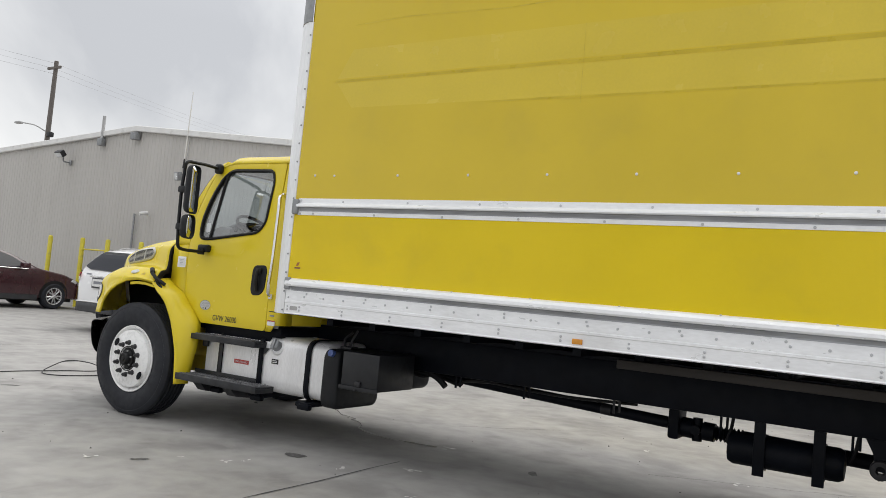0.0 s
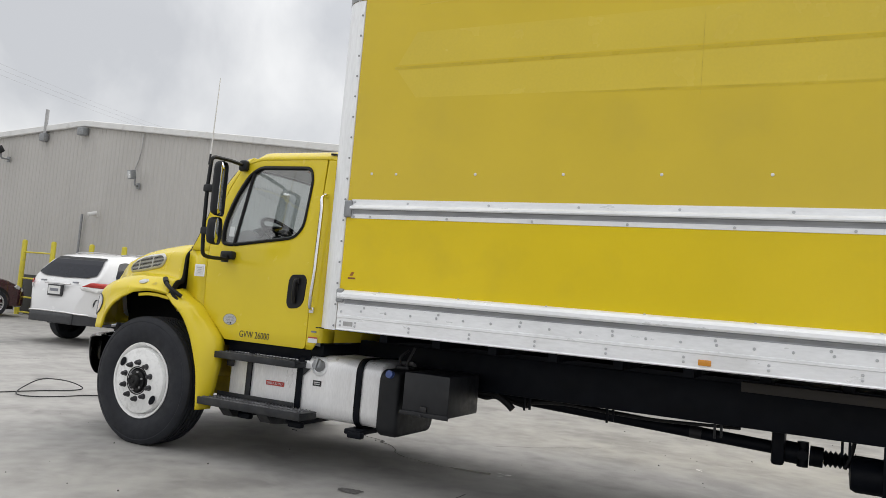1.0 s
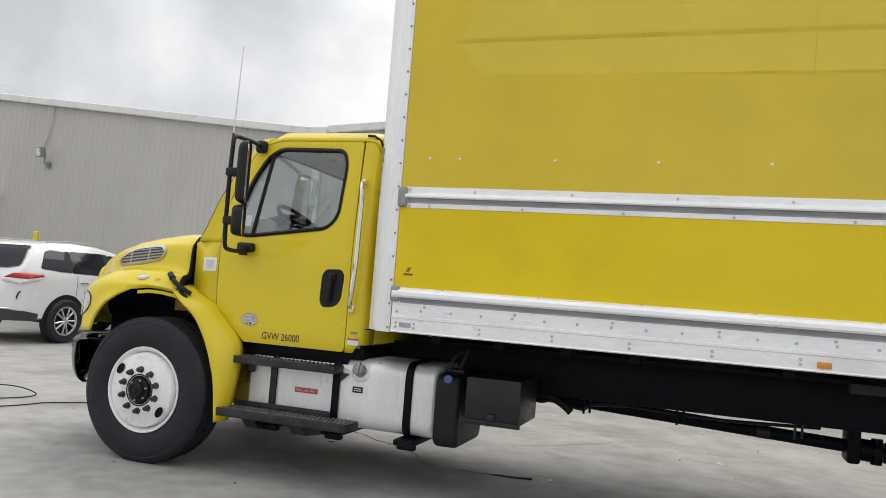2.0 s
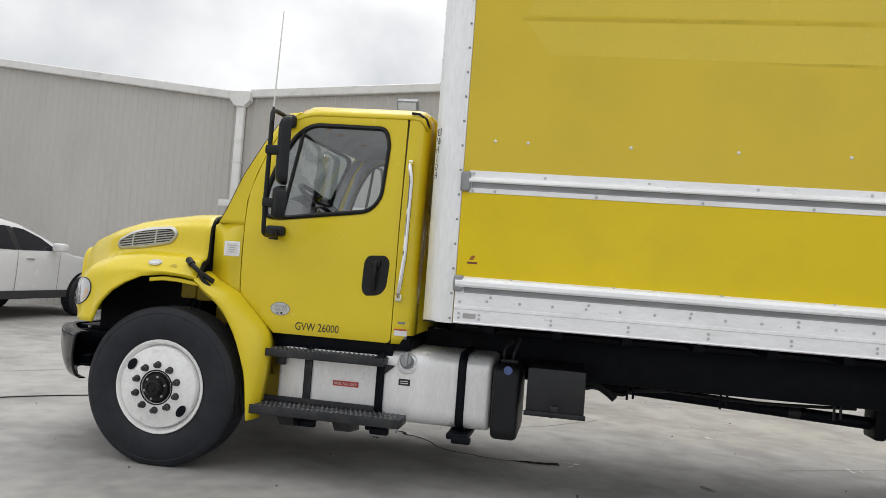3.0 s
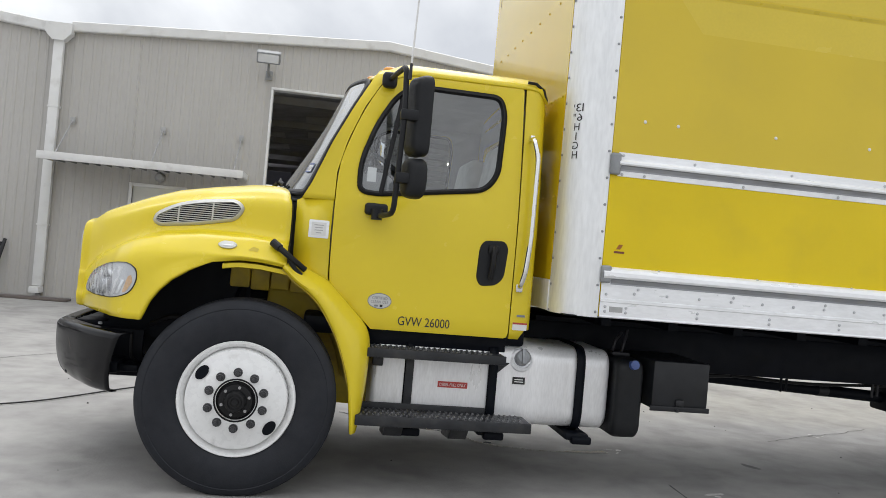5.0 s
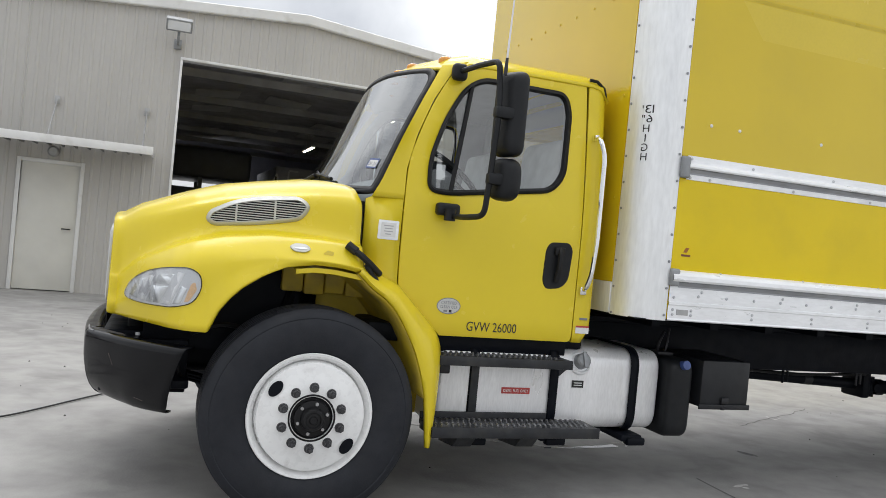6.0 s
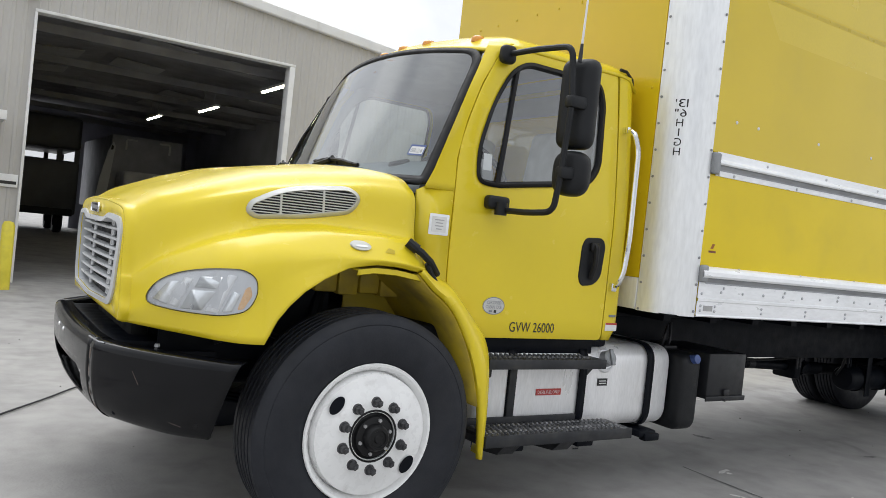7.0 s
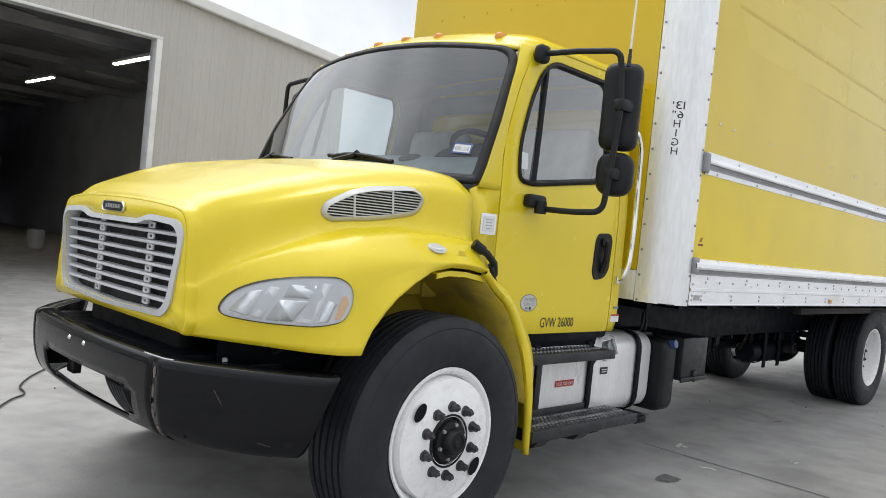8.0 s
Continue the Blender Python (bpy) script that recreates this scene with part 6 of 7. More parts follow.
# ---- wheels ----
def wheel(cx, cy, cz, face, r, dish, nm, label, turn=0.0, nuts=True, slim=1.0):
    """face -1: outer face towards -y. dish: how far the disc stands out (+) or in (-)."""
    w = thing(nm, (cx, cy, cz), "", "")
    w.parent, w.matrix_parent_inverse = truck, Matrix.Translation(-truck.location)
    tagged(w, label)
    s = -face

    def put(name, bm, m, lab="", parent=w, **k):
        for v in bm.verts:
            v.co.y *= s * slim
        if s < 0:
            bmesh.ops.reverse_faces(bm, faces=bm.faces[:])
        ob = part(name, bm, m, None, lab, **k)
        ob.parent = parent
        return ob
    prof = [(0.285, -0.105), (0.30, -0.122), (0.33, -0.138), (0.38, -0.147), (0.425, -0.146), (0.455, -0.140), (0.462, -0.137), (0.466, -0.139), (0.485, -0.134), (r - 0.008, -0.122), (r, -0.112)]
    for gx in (-0.078, -0.040, 0.0, 0.040, 0.078):
        prof += [(r + 0.002, gx - 0.007), (r - 0.012, gx - 0.005), (r - 0.012, gx + 0.005), (r + 0.002, gx + 0.007)]
    prof += [(r, 0.112), (r - 0.008, 0.122), (0.466, 0.139), (0.38, 0.147), (0.30, 0.122), (0.285, 0.105)]
    tb = lathe(B(), prof, (0, 0, 0), "y", 96)
    for v in tb.verts:                       # flat where it bears on the ground
        v.co.z = max(v.co.z, 0.001 - cz)
    put("tyre", tb, RUBBER, "worn black truck tyre", angle=28)
    d = -dish
    rim = [(0.288, -0.118), (0.300, -0.126), (0.296, -0.132), (0.286, -0.130), (0.272, -0.112), (0.262, -0.085), (0.255, d + 0.03 if d > -0.06 else d + 0.012), (0.225, d + 0.004), (0.19, d), (0.178, d - 0.006), (0.10, d - 0.008), (0.10, d + 0.03)]
    rm = put("rim", lathe(B(), rim, (0, 0, 0), "y", 64), WHEEL_WHITE, "white painted steel disc rim", solid=0.006)
    put("rim_barrel", lathe(B(), ((0.284, -0.10), (0.270, -0.06), (0.270, 0.10), (0.285, 0.12)), (0, 0, 0), "y", 48), STEEL_DARK)
    for a in (0.75 + turn, 0.75 + turn + math.pi):
        g = B()
        c, q = math.cos(a), math.sin(a)
        pts = [(0.222 + 0.027 * math.cos(t), 0.042 * math.sin(t)) for t in [2 * math.pi * i / 24 for i in range(24)]]
        o = [g.verts.new((u * c - v * q, d - 0.0055, u * q + v * c)) for u, v in pts]
        g.faces.new(o)
        put("hand_hole", g, BLACK)
    hubp = ((0.112, d + 0.02), (0.112, d - 0.010), (0.104, d - 0.012), (0.100, d + 0.004), (0.088, d - 0.004), (0.084, d - 0.022), (0.058, d - 0.026), (0.054, d - 0.050), (0.046, d - 0.060), (0.036, d - 0.061), (0.033, d - 0.056), (0.020, d - 0.057), (0.016, d - 0.064), (0.0, d - 0.064))
    put("hub", lathe(B(), hubp, (0, 0, 0), "y", 32), HUB_BLACK, "dark greasy hub cap", solid=0.0)
    for k in range(6):
        a = 2 * math.pi * k / 6 + 0.3
        g = B()
        rod(g, (0.071 * math.cos(a), d - 0.02, 0.071 * math.sin(a)), (0.071 * math.cos(a), d - 0.033, 0.071 * math.sin(a)), 0.008, n=6)
        put("hub_bolt", g, GALV)
    if nuts:
        for k in range(10):
            a = 2 * math.pi * k / 10 + math.pi / 10
            c, q = 0.143 * math.cos(a), 0.143 * math.sin(a)
            g = B()
            rod(g, (c, d - 0.006, q), (c, d - 0.016, q), 0.024, 0.021, n=12)
            rod(g, (c, d - 0.012, q), (c, d - 0.040, q), 0.0185, 0.017, n=6)
            rod(g, (c, d - 0.040, q), (c, d - 0.052, q), 0.011, 0.008, n=8)
            put("lug_nut", g, NUT)
    return w


RT = 0.508
HZ = 0.501
wheel(0.0, 0.207, HZ, -1, RT, 0.152, "front_wheel", "white steel front wheel with a worn black tyre", turn=1.75)
wheel(0.0, 2 * CY - 0.207, HZ, 1, RT, 0.152, "front_wheel", "white steel front wheel with a worn black tyre")
RX = 6.60
for y, f, dish in ((0.37, -1, -0.02), (0.65, -1, -0.02), (2 * CY - 0.37, 1, -0.02), (2 * CY - 0.65, 1, -0.02)):
    wheel(RX, y, HZ, f, RT, dish, "rear_wheel", "dual rear wheel with a black tyre and white rim", nuts=f * (y - CY) > 0.8, slim=0.88)

# ---- chassis ----
for y in (0.80, 1.51):
    g = B()
    box(g, -0.85, 9.3, y, y + 0.09, 0.70, 0.97, 0.008)
    part("frame_rail", g, BLACK, truck, "black steel frame rail")
part("subframe", box(B(), 1.75, 9.3, 0.78, 1.62, 0.972, 1.0), BLACK, truck)
for k in range(18):
    x = 2.02 + 0.42 * k
    part("cross_member", box(B(), x, x + 0.06, 0.34, 2.06, 1.001, 1.067), BLACK, truck)
part("engine", box(B(), -0.75, 0.20, 0.82, 1.58, 0.55, 1.30, 0.06, 3), BLACK, truck, "dark engine block under the hood")
part("inner_well", box(B(), -0.78, -0.02, 0.585, 0.60, 0.72, 1.30), BLACK, truck)
part("inner_well", box(B(), -0.78, 0.20, 1.80, 1.815, 0.72, 1.30), BLACK, truck)
part("front_axle", rod(B(), (0, 0.36, 0.46), (0, 2.04, 0.46), 0.06), BLACK, truck)
for y in (0.78, 1.62):
    g = B()
    for k in range(3):
        grid(g, [[(-0.62 + 0.155 * i, y0, 0.46 + 0.016 * k + 0.0015 * (i - 4) ** 2 * 4) for i in range(9)] for y0 in (y - 0.04, y + 0.04)])
    part("leaf_spring", g, BLACK, truck, solid=0.012)
g = B()
tube(g, [(-0.05, 0.50, 0.62), (-0.10, 0.56, 0.92), (-0.06, 0.60, 1.05)], 0.03, 8)
part("shock_absorber", g, BLACK, truck)
g = B()
tube(g, smooth_path([(-0.55, 0.56, 0.80), (-0.40, 0.50, 0.86), (-0.25, 0.54, 0.80), (-0.30, 0.60, 0.60)], 6), 0.014, 6)
tube(g, smooth_path([(-0.62, 0.45, 0.76), (-0.60, 0.40, 0.64), (-0.58, 0.44, 0.60)], 6), 0.01, 6)
part("brake_hose", g, SEAL, truck)
part("bumper_strut", box(B(), -0.72, -0.64, 0.28, 0.62, 0.56, 0.62, 0.01), BLACK, truck)
part("lower_strut", box(B(), -0.68, -0.55, 0.34, 0.64, 0.56, 0.60, 0.01), BLACK, truck)
# driveline
g = B()
rod(g, (2.2, CY, 0.67), (4.62, CY, 0.555), 0.042, n=16)
part("drive_shaft", g, BLACK, truck, "black drive shaft under the frame")
part("shaft_label", rod(B(), (4.05, CY, 0.5821), (4.13, CY, 0.5783), 0.044, n=16), STEEL_DARK, truck)
g = B()
box(g, 4.575, 4.655, CY - 0.11, CY + 0.11, 0.46, 0.72, 0.02)
part("centre_bearing", g, BLACK, truck)
g = B()
rod(g, (4.655, CY, 0.545), (4.735, CY, 0.54), 0.07, n=12)
rod(g, (4.76, CY - 0.08, 0.54), (4.76, CY + 0.08, 0.54), 0.035, n=12)
rod(g, (4.76, CY, 0.46), (4.76, CY, 0.62), 0.035, n=12)
rod(g, (4.80, CY, 0.538), (4.88, CY, 0.535), 0.065, n=12)
part("universal_joint", g, BLACK, truck)
g = B()
lathe(g, [(0.035 + 0.02 * (k % 2), 4.88 + 0.014 * k) for k in range(14)], (0, CY, 0.535), "x", 16)
rod(g, (5.06, CY, 0.532), (6.2, CY, 0.50), 0.05, n=14)
part("slip_shaft", g, BLACK, truck)
g = B()
lathe(g, ((0.0, 5.02), (0.09, 5.03), (0.105, 5.06), (0.105, 5.68), (0.09, 5.71), (0.0, 5.72)), (0, 0.94, 0.50), "x", 28)
at = part("air_tank", g, BLACK, truck, "black steel air tank strapped under the frame")
for x in (5.23, 5.575):
    g = B()
    box(g, x - 0.035, x + 0.035, 0.82, 0.832, 0.36, 0.90, 0.004)
    lathe(g, ((0.109, x - 0.03), (0.115, x - 0.03), (0.115, x + 0.03), (0.109, x + 0.03)), (0, 0.94, 0.50), "x", 28)
    part("tank_strap", g, BLACK, at)
for x in (5.0, 5.735):
    g = B()
    tube(g, smooth_path([(x, 0.98, 0.52), (x + 0.03, 0.95, 0.60), (x + 0.05, 0.93, 0.72)], 5), 0.012, 6)
    part("air_line", g, SEAL, at)
g = B()
bmesh.ops.create_uvsphere(g, u_segments=20, v_segments=12, radius=0.22, matrix=Matrix.Translation((RX, CY, 0.50)))
rod(g, (RX, 0.5, 0.50), (RX, 1.9, 0.50), 0.07, n=16)
rod(g, (RX - 0.4, CY, 0.50), (RX - 0.1, CY, 0.50), 0.10, 0.16, 16)
part("rear_axle", g, BLACK, truck, "black rear axle with differential")
for y in (0.80, 1.60):
    g = B()
    for k in range(4):
        grid(g, [[(RX - 0.56 + 0.14 * i, y0, 0.62 + 0.016 * k + 0.005 * (i - 4) ** 2 / 2) for i in range(9)] for y0 in (y - 0.045, y + 0.045)])
    part("leaf_spring", g, BLACK, truck, solid=0.012)
for k, x in enumerate((2.95, 3.55, 4.25, 4.98, 5.75)):
    g = B()
    rod(g, (x, 0.875, 0.60), (x, 0.875, 0.71), 0.009, n=6)
    rod(g, (x + 0.04, 0.875, 0.61), (x + 0.04, 0.875, 0.71), 0.009, n=6)
    part("u_bolt", g, STEEL_DARK if k == 2 else BLACK, truck)
g = B()
sheet(g, [(5.80, 0.74), (6.02, 0.74), (5.97, 0.60), (5.93, 0.52), (5.88, 0.52), (5.86, 0.62)], (), lambda u, v: (u, 0.82, v))
part("spring_hanger", g, BLACK, truck, "black cast spring hanger", shade=False, solid=0.08)
g = B()
lathe(g, ((0.052, -0.05), (0.058, -0.045), (0.058, 0.045), (0.052, 0.05), (0.026, 0.05), (0.026, -0.05), (0.052, -0.05)), (5.905, 0.84, 0.525), "y", 24)
part("spring_eye", g, STEEL_DARK, truck)
SILL_WOOD = mat("greasy_wooden_sill", (0.026, 0.022, 0.019), 0.75, vary=0.3, scale=4, stretch=(0.15, 1, 1))
for x0, x1 in ((4.45, 6.4), (6.41, 9.2)):
    part("wooden_sill", box(B(), x0, x1, 0.26, 0.335, 0.962, 1.018, 0.006), SILL_WOOD, truck, "greasy hardwood sill on the frame")
g = B()
tube(g, smooth_path([(2.50, 0.86, 0.70), (2.62, 0.85, 0.69), (2.74, 0.85, 0.68), (2.82, 0.85, 0.64), (2.87, 0.85, 0.60)], 5), 0.026, 8)
tube(g, smooth_path([(2.55, 0.84, 0.67), (2.66, 0.83, 0.655), (2.72, 0.83, 0.67)], 5), 0.014, 6)
part("air_hose", g, SEAL, truck, "black hoses hanging behind the battery box")
g = B()
tube(g, smooth_path([(2.6, 0.95, 0.70), (2.9, 0.98, 0.62), (3.0, 0.95, 0.66), (3.3, 0.93, 0.69)], 6), 0.018, 6)
tube(g, smooth_path([(3.2, 0.92, 0.68), (3.8, 0.95, 0.655), (4.4, 0.93, 0.68)], 6), 0.012, 6)
part("wiring_loom", g, SEAL, truck)
part("gearbox", box(B(), 1.0, 2.15, 0.92, 1.5, 0.52, 0.88, 0.08, 3), BLACK, truck)
part("far_tank", box(B(), 0.8, 2.0, 1.62, 2.05, 0.40, 0.82, 0.08, 3), BLACK, truck)

# fuel tank with straps, filler and labels
def rbox(x0, x1, y0, y1, z0, z1, r, r2):
    """A drum with rounded-rectangle section along x and rounded ends."""
    g = B()
    sec = rounded([(y0, z0), (y1, z0), (y1, z1), (y0, z1)], r, 8)
    cy_, cz_ = (y0 + y1) / 2, (z0 + z1) / 2
    rr = []
    for x, k in ((x0 + r2 * 0.0, 1 - r2 / 0.25), (x0 + r2 * 0.12, 1 - r2 / 0.5), (x0 + r2 * 0.5, 1 - r2 / 1.6), (x0 + r2, 1.0), (x1 - r2, 1.0), (x1 - r2 * 0.5, 1 - r2 / 1.6), (x1 - r2 * 0.12, 1 - r2 / 0.5), (x1, 1 - r2 / 0.25)):
        rr.append([(x, cy_ + (y - cy_) * k, cz_ + (z - cz_) * k) for y, z in sec + sec[:1]])
    vs = grid(g, rr)
    g.faces.new([v for v in vs[0][:-1]])
    g.faces.new([v for v in vs[-1][:-1]][::-1])
    return g


TY = 0.305
tank = part("fuel_tank", rbox(0.70, 2.09, TY, 0.86, 0.388, 0.855, 0.11, 0.03), TANK_ALU, truck, "brushed aluminium fuel tank", angle=60)
for x in (0.905, 1.385, 1.905):
    g = B()
    sec_o = rounded([(TY - 0.008, 0.38), (0.86, 0.38), (0.86, 0.863), (TY - 0.008, 0.863)], 0.115, 8)
    grid(g, [[(xx, y, z) for y, z in sec_o + sec_o[:1]] for xx in (x - 0.026, x + 0.026)])
    part("tank_strap", g, BLACK, tank, solid=0.006)
    part("strap_bracket", box(B(), x - 0.07, x + 0.07, 0.26, 0.75, 0.335, 0.375, 0.012), BLACK, tank)
    part("strap_foot", box(B(), x - 0.035, x + 0.085, 0.245, 0.30, 0.315, 0.36, 0.012), BLACK, tank)
g = B()
mrot = Matrix.Translation((1.55, TY + 0.004, 0.778)) @ Matrix.Rotation(radians(68), 4, "X")
for prof in (((0.0, -0.01), (0.072, -0.02), (0.070, -0.004), (0.058, 0.006), (0.053, 0.0), (0.0, 0.0)),):
    lathe(g, prof, (0, 0, 0), "z", 28)
g.transform(mrot)
part("filler_ring", g, ALU, tank)
g = B()
lathe(g, ((0.0, 0.055), (0.034, 0.053), (0.042, 0.045), (0.044, 0.0)), (0, 0, 0), "z", 20)
box(g, -0.012, 0.012, -0.045, 0.045, 0.05, 0.066, 0.004)
g.transform(mrot)
part("filler_cap", g, GREY_CAST, tank, "grey metal filler cap")
part("fuel_label", box(B(), 1.075, 1.245, TY - 0.0045, TY - 0.0015, 0.588, 0.622), RED_LABEL, tank, "red fuel label with white words")
part("fuel_words", None, None, tank, me=on_side(text_mesh("DIESEL FUEL ONLY", 0.02, WHITE_LABEL, 0.15), 1.085, 0.597, TY - 0.0062, 0.016))
part("tank_label", box(B(), 1.505, 1.578, TY - 0.0045, TY - 0.0015, 0.632, 0.672), INK, tank, "small black label with white bars")
for k in range(2):
    part("label_bar", box(B(), 1.516, 1.567, TY - 0.0062, TY - 0.005, 0.643 + 0.013 * k, 0.648 + 0.013 * k), WHITE_LABEL, tank)

# steps
STEP_BLACK = mat("dusty_step_paint", (0.022, 0.0235, 0.027), 0.45, vary=0.3, scale=12, spec=0.35, dirt=(0.06, 0.058, 0.055, 0.6), dirt_scale=9, dirt_lo=0.5, dirt_hi=0.75)


def step(x0, x1, y0, y1, z, lip, nm, label):
    t = part(nm, box(B(), x0, x1, y0, y1, z - 0.012, z, 0.004), STEP_BLACK, truck, label)
    part("step_lip", box(B(), x0, x1, y0 - 0.012, y0 - 0.001, z - lip, z + 0.004, 0.004), STEP_BLACK, t)
    if nm == "lower_step":
        part("step_back", box(B(), x0, x1 - 0.22, y1 + 0.001, y1 + 0.012, z - 0.03, z + 0.035, 0.004), STEP_BLACK, t)
    for xe in (x0 + 0.001, x1 - 0.013):
        part("step_end", box(B(), xe, xe + 0.012, y0, y1, z - lip, z - 0.013, 0.003), STEP_BLACK, t)
    n = int((x1 - x0 - 0.06) / 0.031)
    studs = B()
    for j in range(4):
        for i in range(n):
            x = x0 + 0.03 + 0.031 * i + (0.0155 if j % 2 else 0)
            y = y0 + 0.025 + (y1 - y0 - 0.05) * j / 3
            bmesh.ops.create_cone(studs, cap_ends=True, segments=6, radius1=0.0085, radius2=0.0050, depth=0.008, matrix=Matrix.Translation((x, y, z + 0.004)) @ Matrix.Rotation(0.35 if j % 2 else -0.35, 4, "Z") @ Matrix.Diagonal((0.75, 2.0, 1, 1)))
    tagged(part("step_studs", studs, TREAD, t), "", "", "", "stuff")
    return t


step(0.655, 1.425, 0.178, 0.335, 0.798, 0.046, "upper_step", "black steel step with a studded tread")
step(0.615, 1.575, 0.088, 0.285, 0.452, 0.052, "lower_step", "black steel step with a worn studded tread")
for x in (0.885, 1.365):
    g = B()
    box(g, x, x + 0.045, TY - 0.016, TY - 0.009, 0.455, 0.785, 0.003)
    sheet(g, [(x + 0.045, 0.752), (x + 0.115, 0.752), (x + 0.045, 0.69)], (), lambda u, v: (u, TY - 0.012, v)) if x > 1 else None
    part("step_upright", g, STEP_BLACK, truck)
for x in (0.78, 1.24):
    g = B()
    sheet(g, [(0.13, 0.395), (0.30, 0.395), (0.42, 0.37), (0.42, 0.30), (0.20, 0.325)], (), lambda u, v: (x, u, v))
    part("step_bracket", g, STEP_BLACK, truck, shade=False, solid=0.10)
part("conduit_box", box(B(), 0.695, 0.755, 0.27, 0.30, 0.69, 0.755, 0.008), STEEL_DARK, truck)
# fluid tank with a blue cap
dt = part("fluid_tank", rbox(2.105, 2.268, 0.225, 0.80, 0.365, 0.825, 0.08, 0.03), PLASTIC, truck, "black plastic fluid tank with a blue cap", angle=60)
g = B()
rod(g, (2.196, 0.27, 0.785), (2.196, 0.205, 0.80), 0.028, 0.026, 20)
part("blue_cap", g, BLUE_CAP, dt, "blue screw cap")
g = B()
tube(g, smooth_path([(2.15, 0.45, 0.82), (2.15, 0.43, 0.90), (2.20, 0.46, 0.96)], 5), 0.010, 6)
tube(g, smooth_path([(2.20, 0.45, 0.82), (2.21, 0.44, 0.88), (2.24, 0.47, 0.98)], 5), 0.010, 6)
box(g, 2.13, 2.24, 0.40, 0.50, 0.822, 0.845, 0.006)
part("tank_fittings", g, STEEL_DARK, dt)
bx = part("battery_box", box(B(), 2.315, 2.662, 0.212, 0.70, 0.555, 0.832, 0.012), BOX_BLACK, truck, "black steel battery box")
part("box_lid_lip", box(B(), 2.305, 2.672, 0.202, 0.211, 0.545, 0.575, 0.003), BOX_BLACK, bx)
g = B()
box(g, 2.46, 2.51, 0.196, 0.213, 0.578, 0.615, 0.004)
rod(g, (2.47, 0.20, 0.545), (2.47, 0.20, 0.56), 0.012, n=8)
part("box_latch", g, STEEL_DARK, bx)

# ---- cargo box ----
X0, X1, ZB, ZT = 1.655, 9.55, 1.055, 3.86
R = 0.195
cargo = part("cargo_box", box(B(), X0 + 0.21, X1, 0.004, 2 * CY - 0.004, 1.078, ZT - 0.02), YELLOW_BOX, truck, "long yellow cargo box with aluminium rails")
# side panels, one sheet above and one below the rub rail
for z0, z1, skin in ((1.343, 1.846, YELLOW_BOX), (1.970, ZT - 0.12, YELLOW_UP)):
    part("side_panel", box(B(), 1.868, X1, 0.0, 0.0035, z0, z1), skin, cargo, shade=False)


def extrude(profile, x0, x1):
    g = B()
    grid(g, [[(x, y, z) for y, z in profile] for x in (x0, x1)])
    return g


low_prof = ((0.004, 1.350), (-0.006, 1.349), (-0.024, 1.338), (-0.034, 1.320), (-0.036, 1.300), (-0.030, 1.288), (-0.012, 1.284), (-0.004, 1.264), (-0.006, 1.250), (-0.006, 1.178), (-0.011, 1.174), (-0.011, 1.160), (-0.006, 1.156), (-0.006, 1.086), (-0.010, 1.078), (-0.004, 1.072), (0.01, 1.072))
mid_prof = ((0.004, 1.975), (-0.005, 1.974), (-0.005, 1.936), (-0.020, 1.931), (-0.030, 1.922), (-0.032, 1.911), (-0.027, 1.903), (-0.010, 1.900), (-0.003, 1.882), (-0.005, 1.868), (-0.005, 1.844), (0.004, 1.842))
lr = part("lower_rail", extrude(low_prof, 1.869, X1), ALU, cargo, "extruded aluminium lower side rail", angle=20)
mr = part("rub_rail", extrude(mid_prof, 1.905, X1), ALU, cargo, "extruded aluminium rub rail", angle=20)
# dark strips paint the shade that falls under each rail's lip
part("rail_groove", extrude(((-0.0285, 1.9020), (-0.0108, 1.8990), (-0.0042, 1.8815), (-0.0060, 1.8720)), 1.92, X1), ALU_SHADE, mr, "painted shade in the groove under the rail's lip", angle=20)
part("rail_groove", extrude(((-0.0312, 1.2870), (-0.0128, 1.2830), (-0.0050, 1.2635), (-0.0070, 1.2545)), 1.92, X1), ALU_SHADE, lr, "painted shade in the groove under the rail's lip", angle=20)
for z, h in ((1.910, 0.062), (1.311, 0.05)):
    part("rail_end", box(B(), 1.856, 1.915, -0.030, -0.001, z - h, z + h * 0.9, 0.012, 3), GREY_CAST, cargo)

bolt_b = B()
lathe(bolt_b, ((0.0085, 0.0), (0.0085, -0.003), (0.006, -0.006), (0.0, -0.007)), (0, 0, 0), "y", 8)
bolt_me = finish(bolt_b, "bolt", BOLT_GREY)
rivet_b = B()
lathe(rivet_b, ((0.010, 0.0), (0.009, -0.003), (0.005, -0.005), (0.0, -0.006)), (0, 0, 0), "y", 8)
rivet_me = finish(rivet_b, "rivet", WHITE_LABEL)
head_b = B()
lathe(head_b, ((0.008, 0.0), (0.007, -0.004), (0.0, -0.006)), (0, 0, 0), "y", 6)
head_me = finish(head_b, "screw", GREY_CAST)


def studs_at(name, me, parent, places, rz=0.0):
    for x, y, z in places:
        o = new(name, me)
        o.parent = parent
        o.location, o.rotation_euler = (x, y, z), (0, 0, rz)


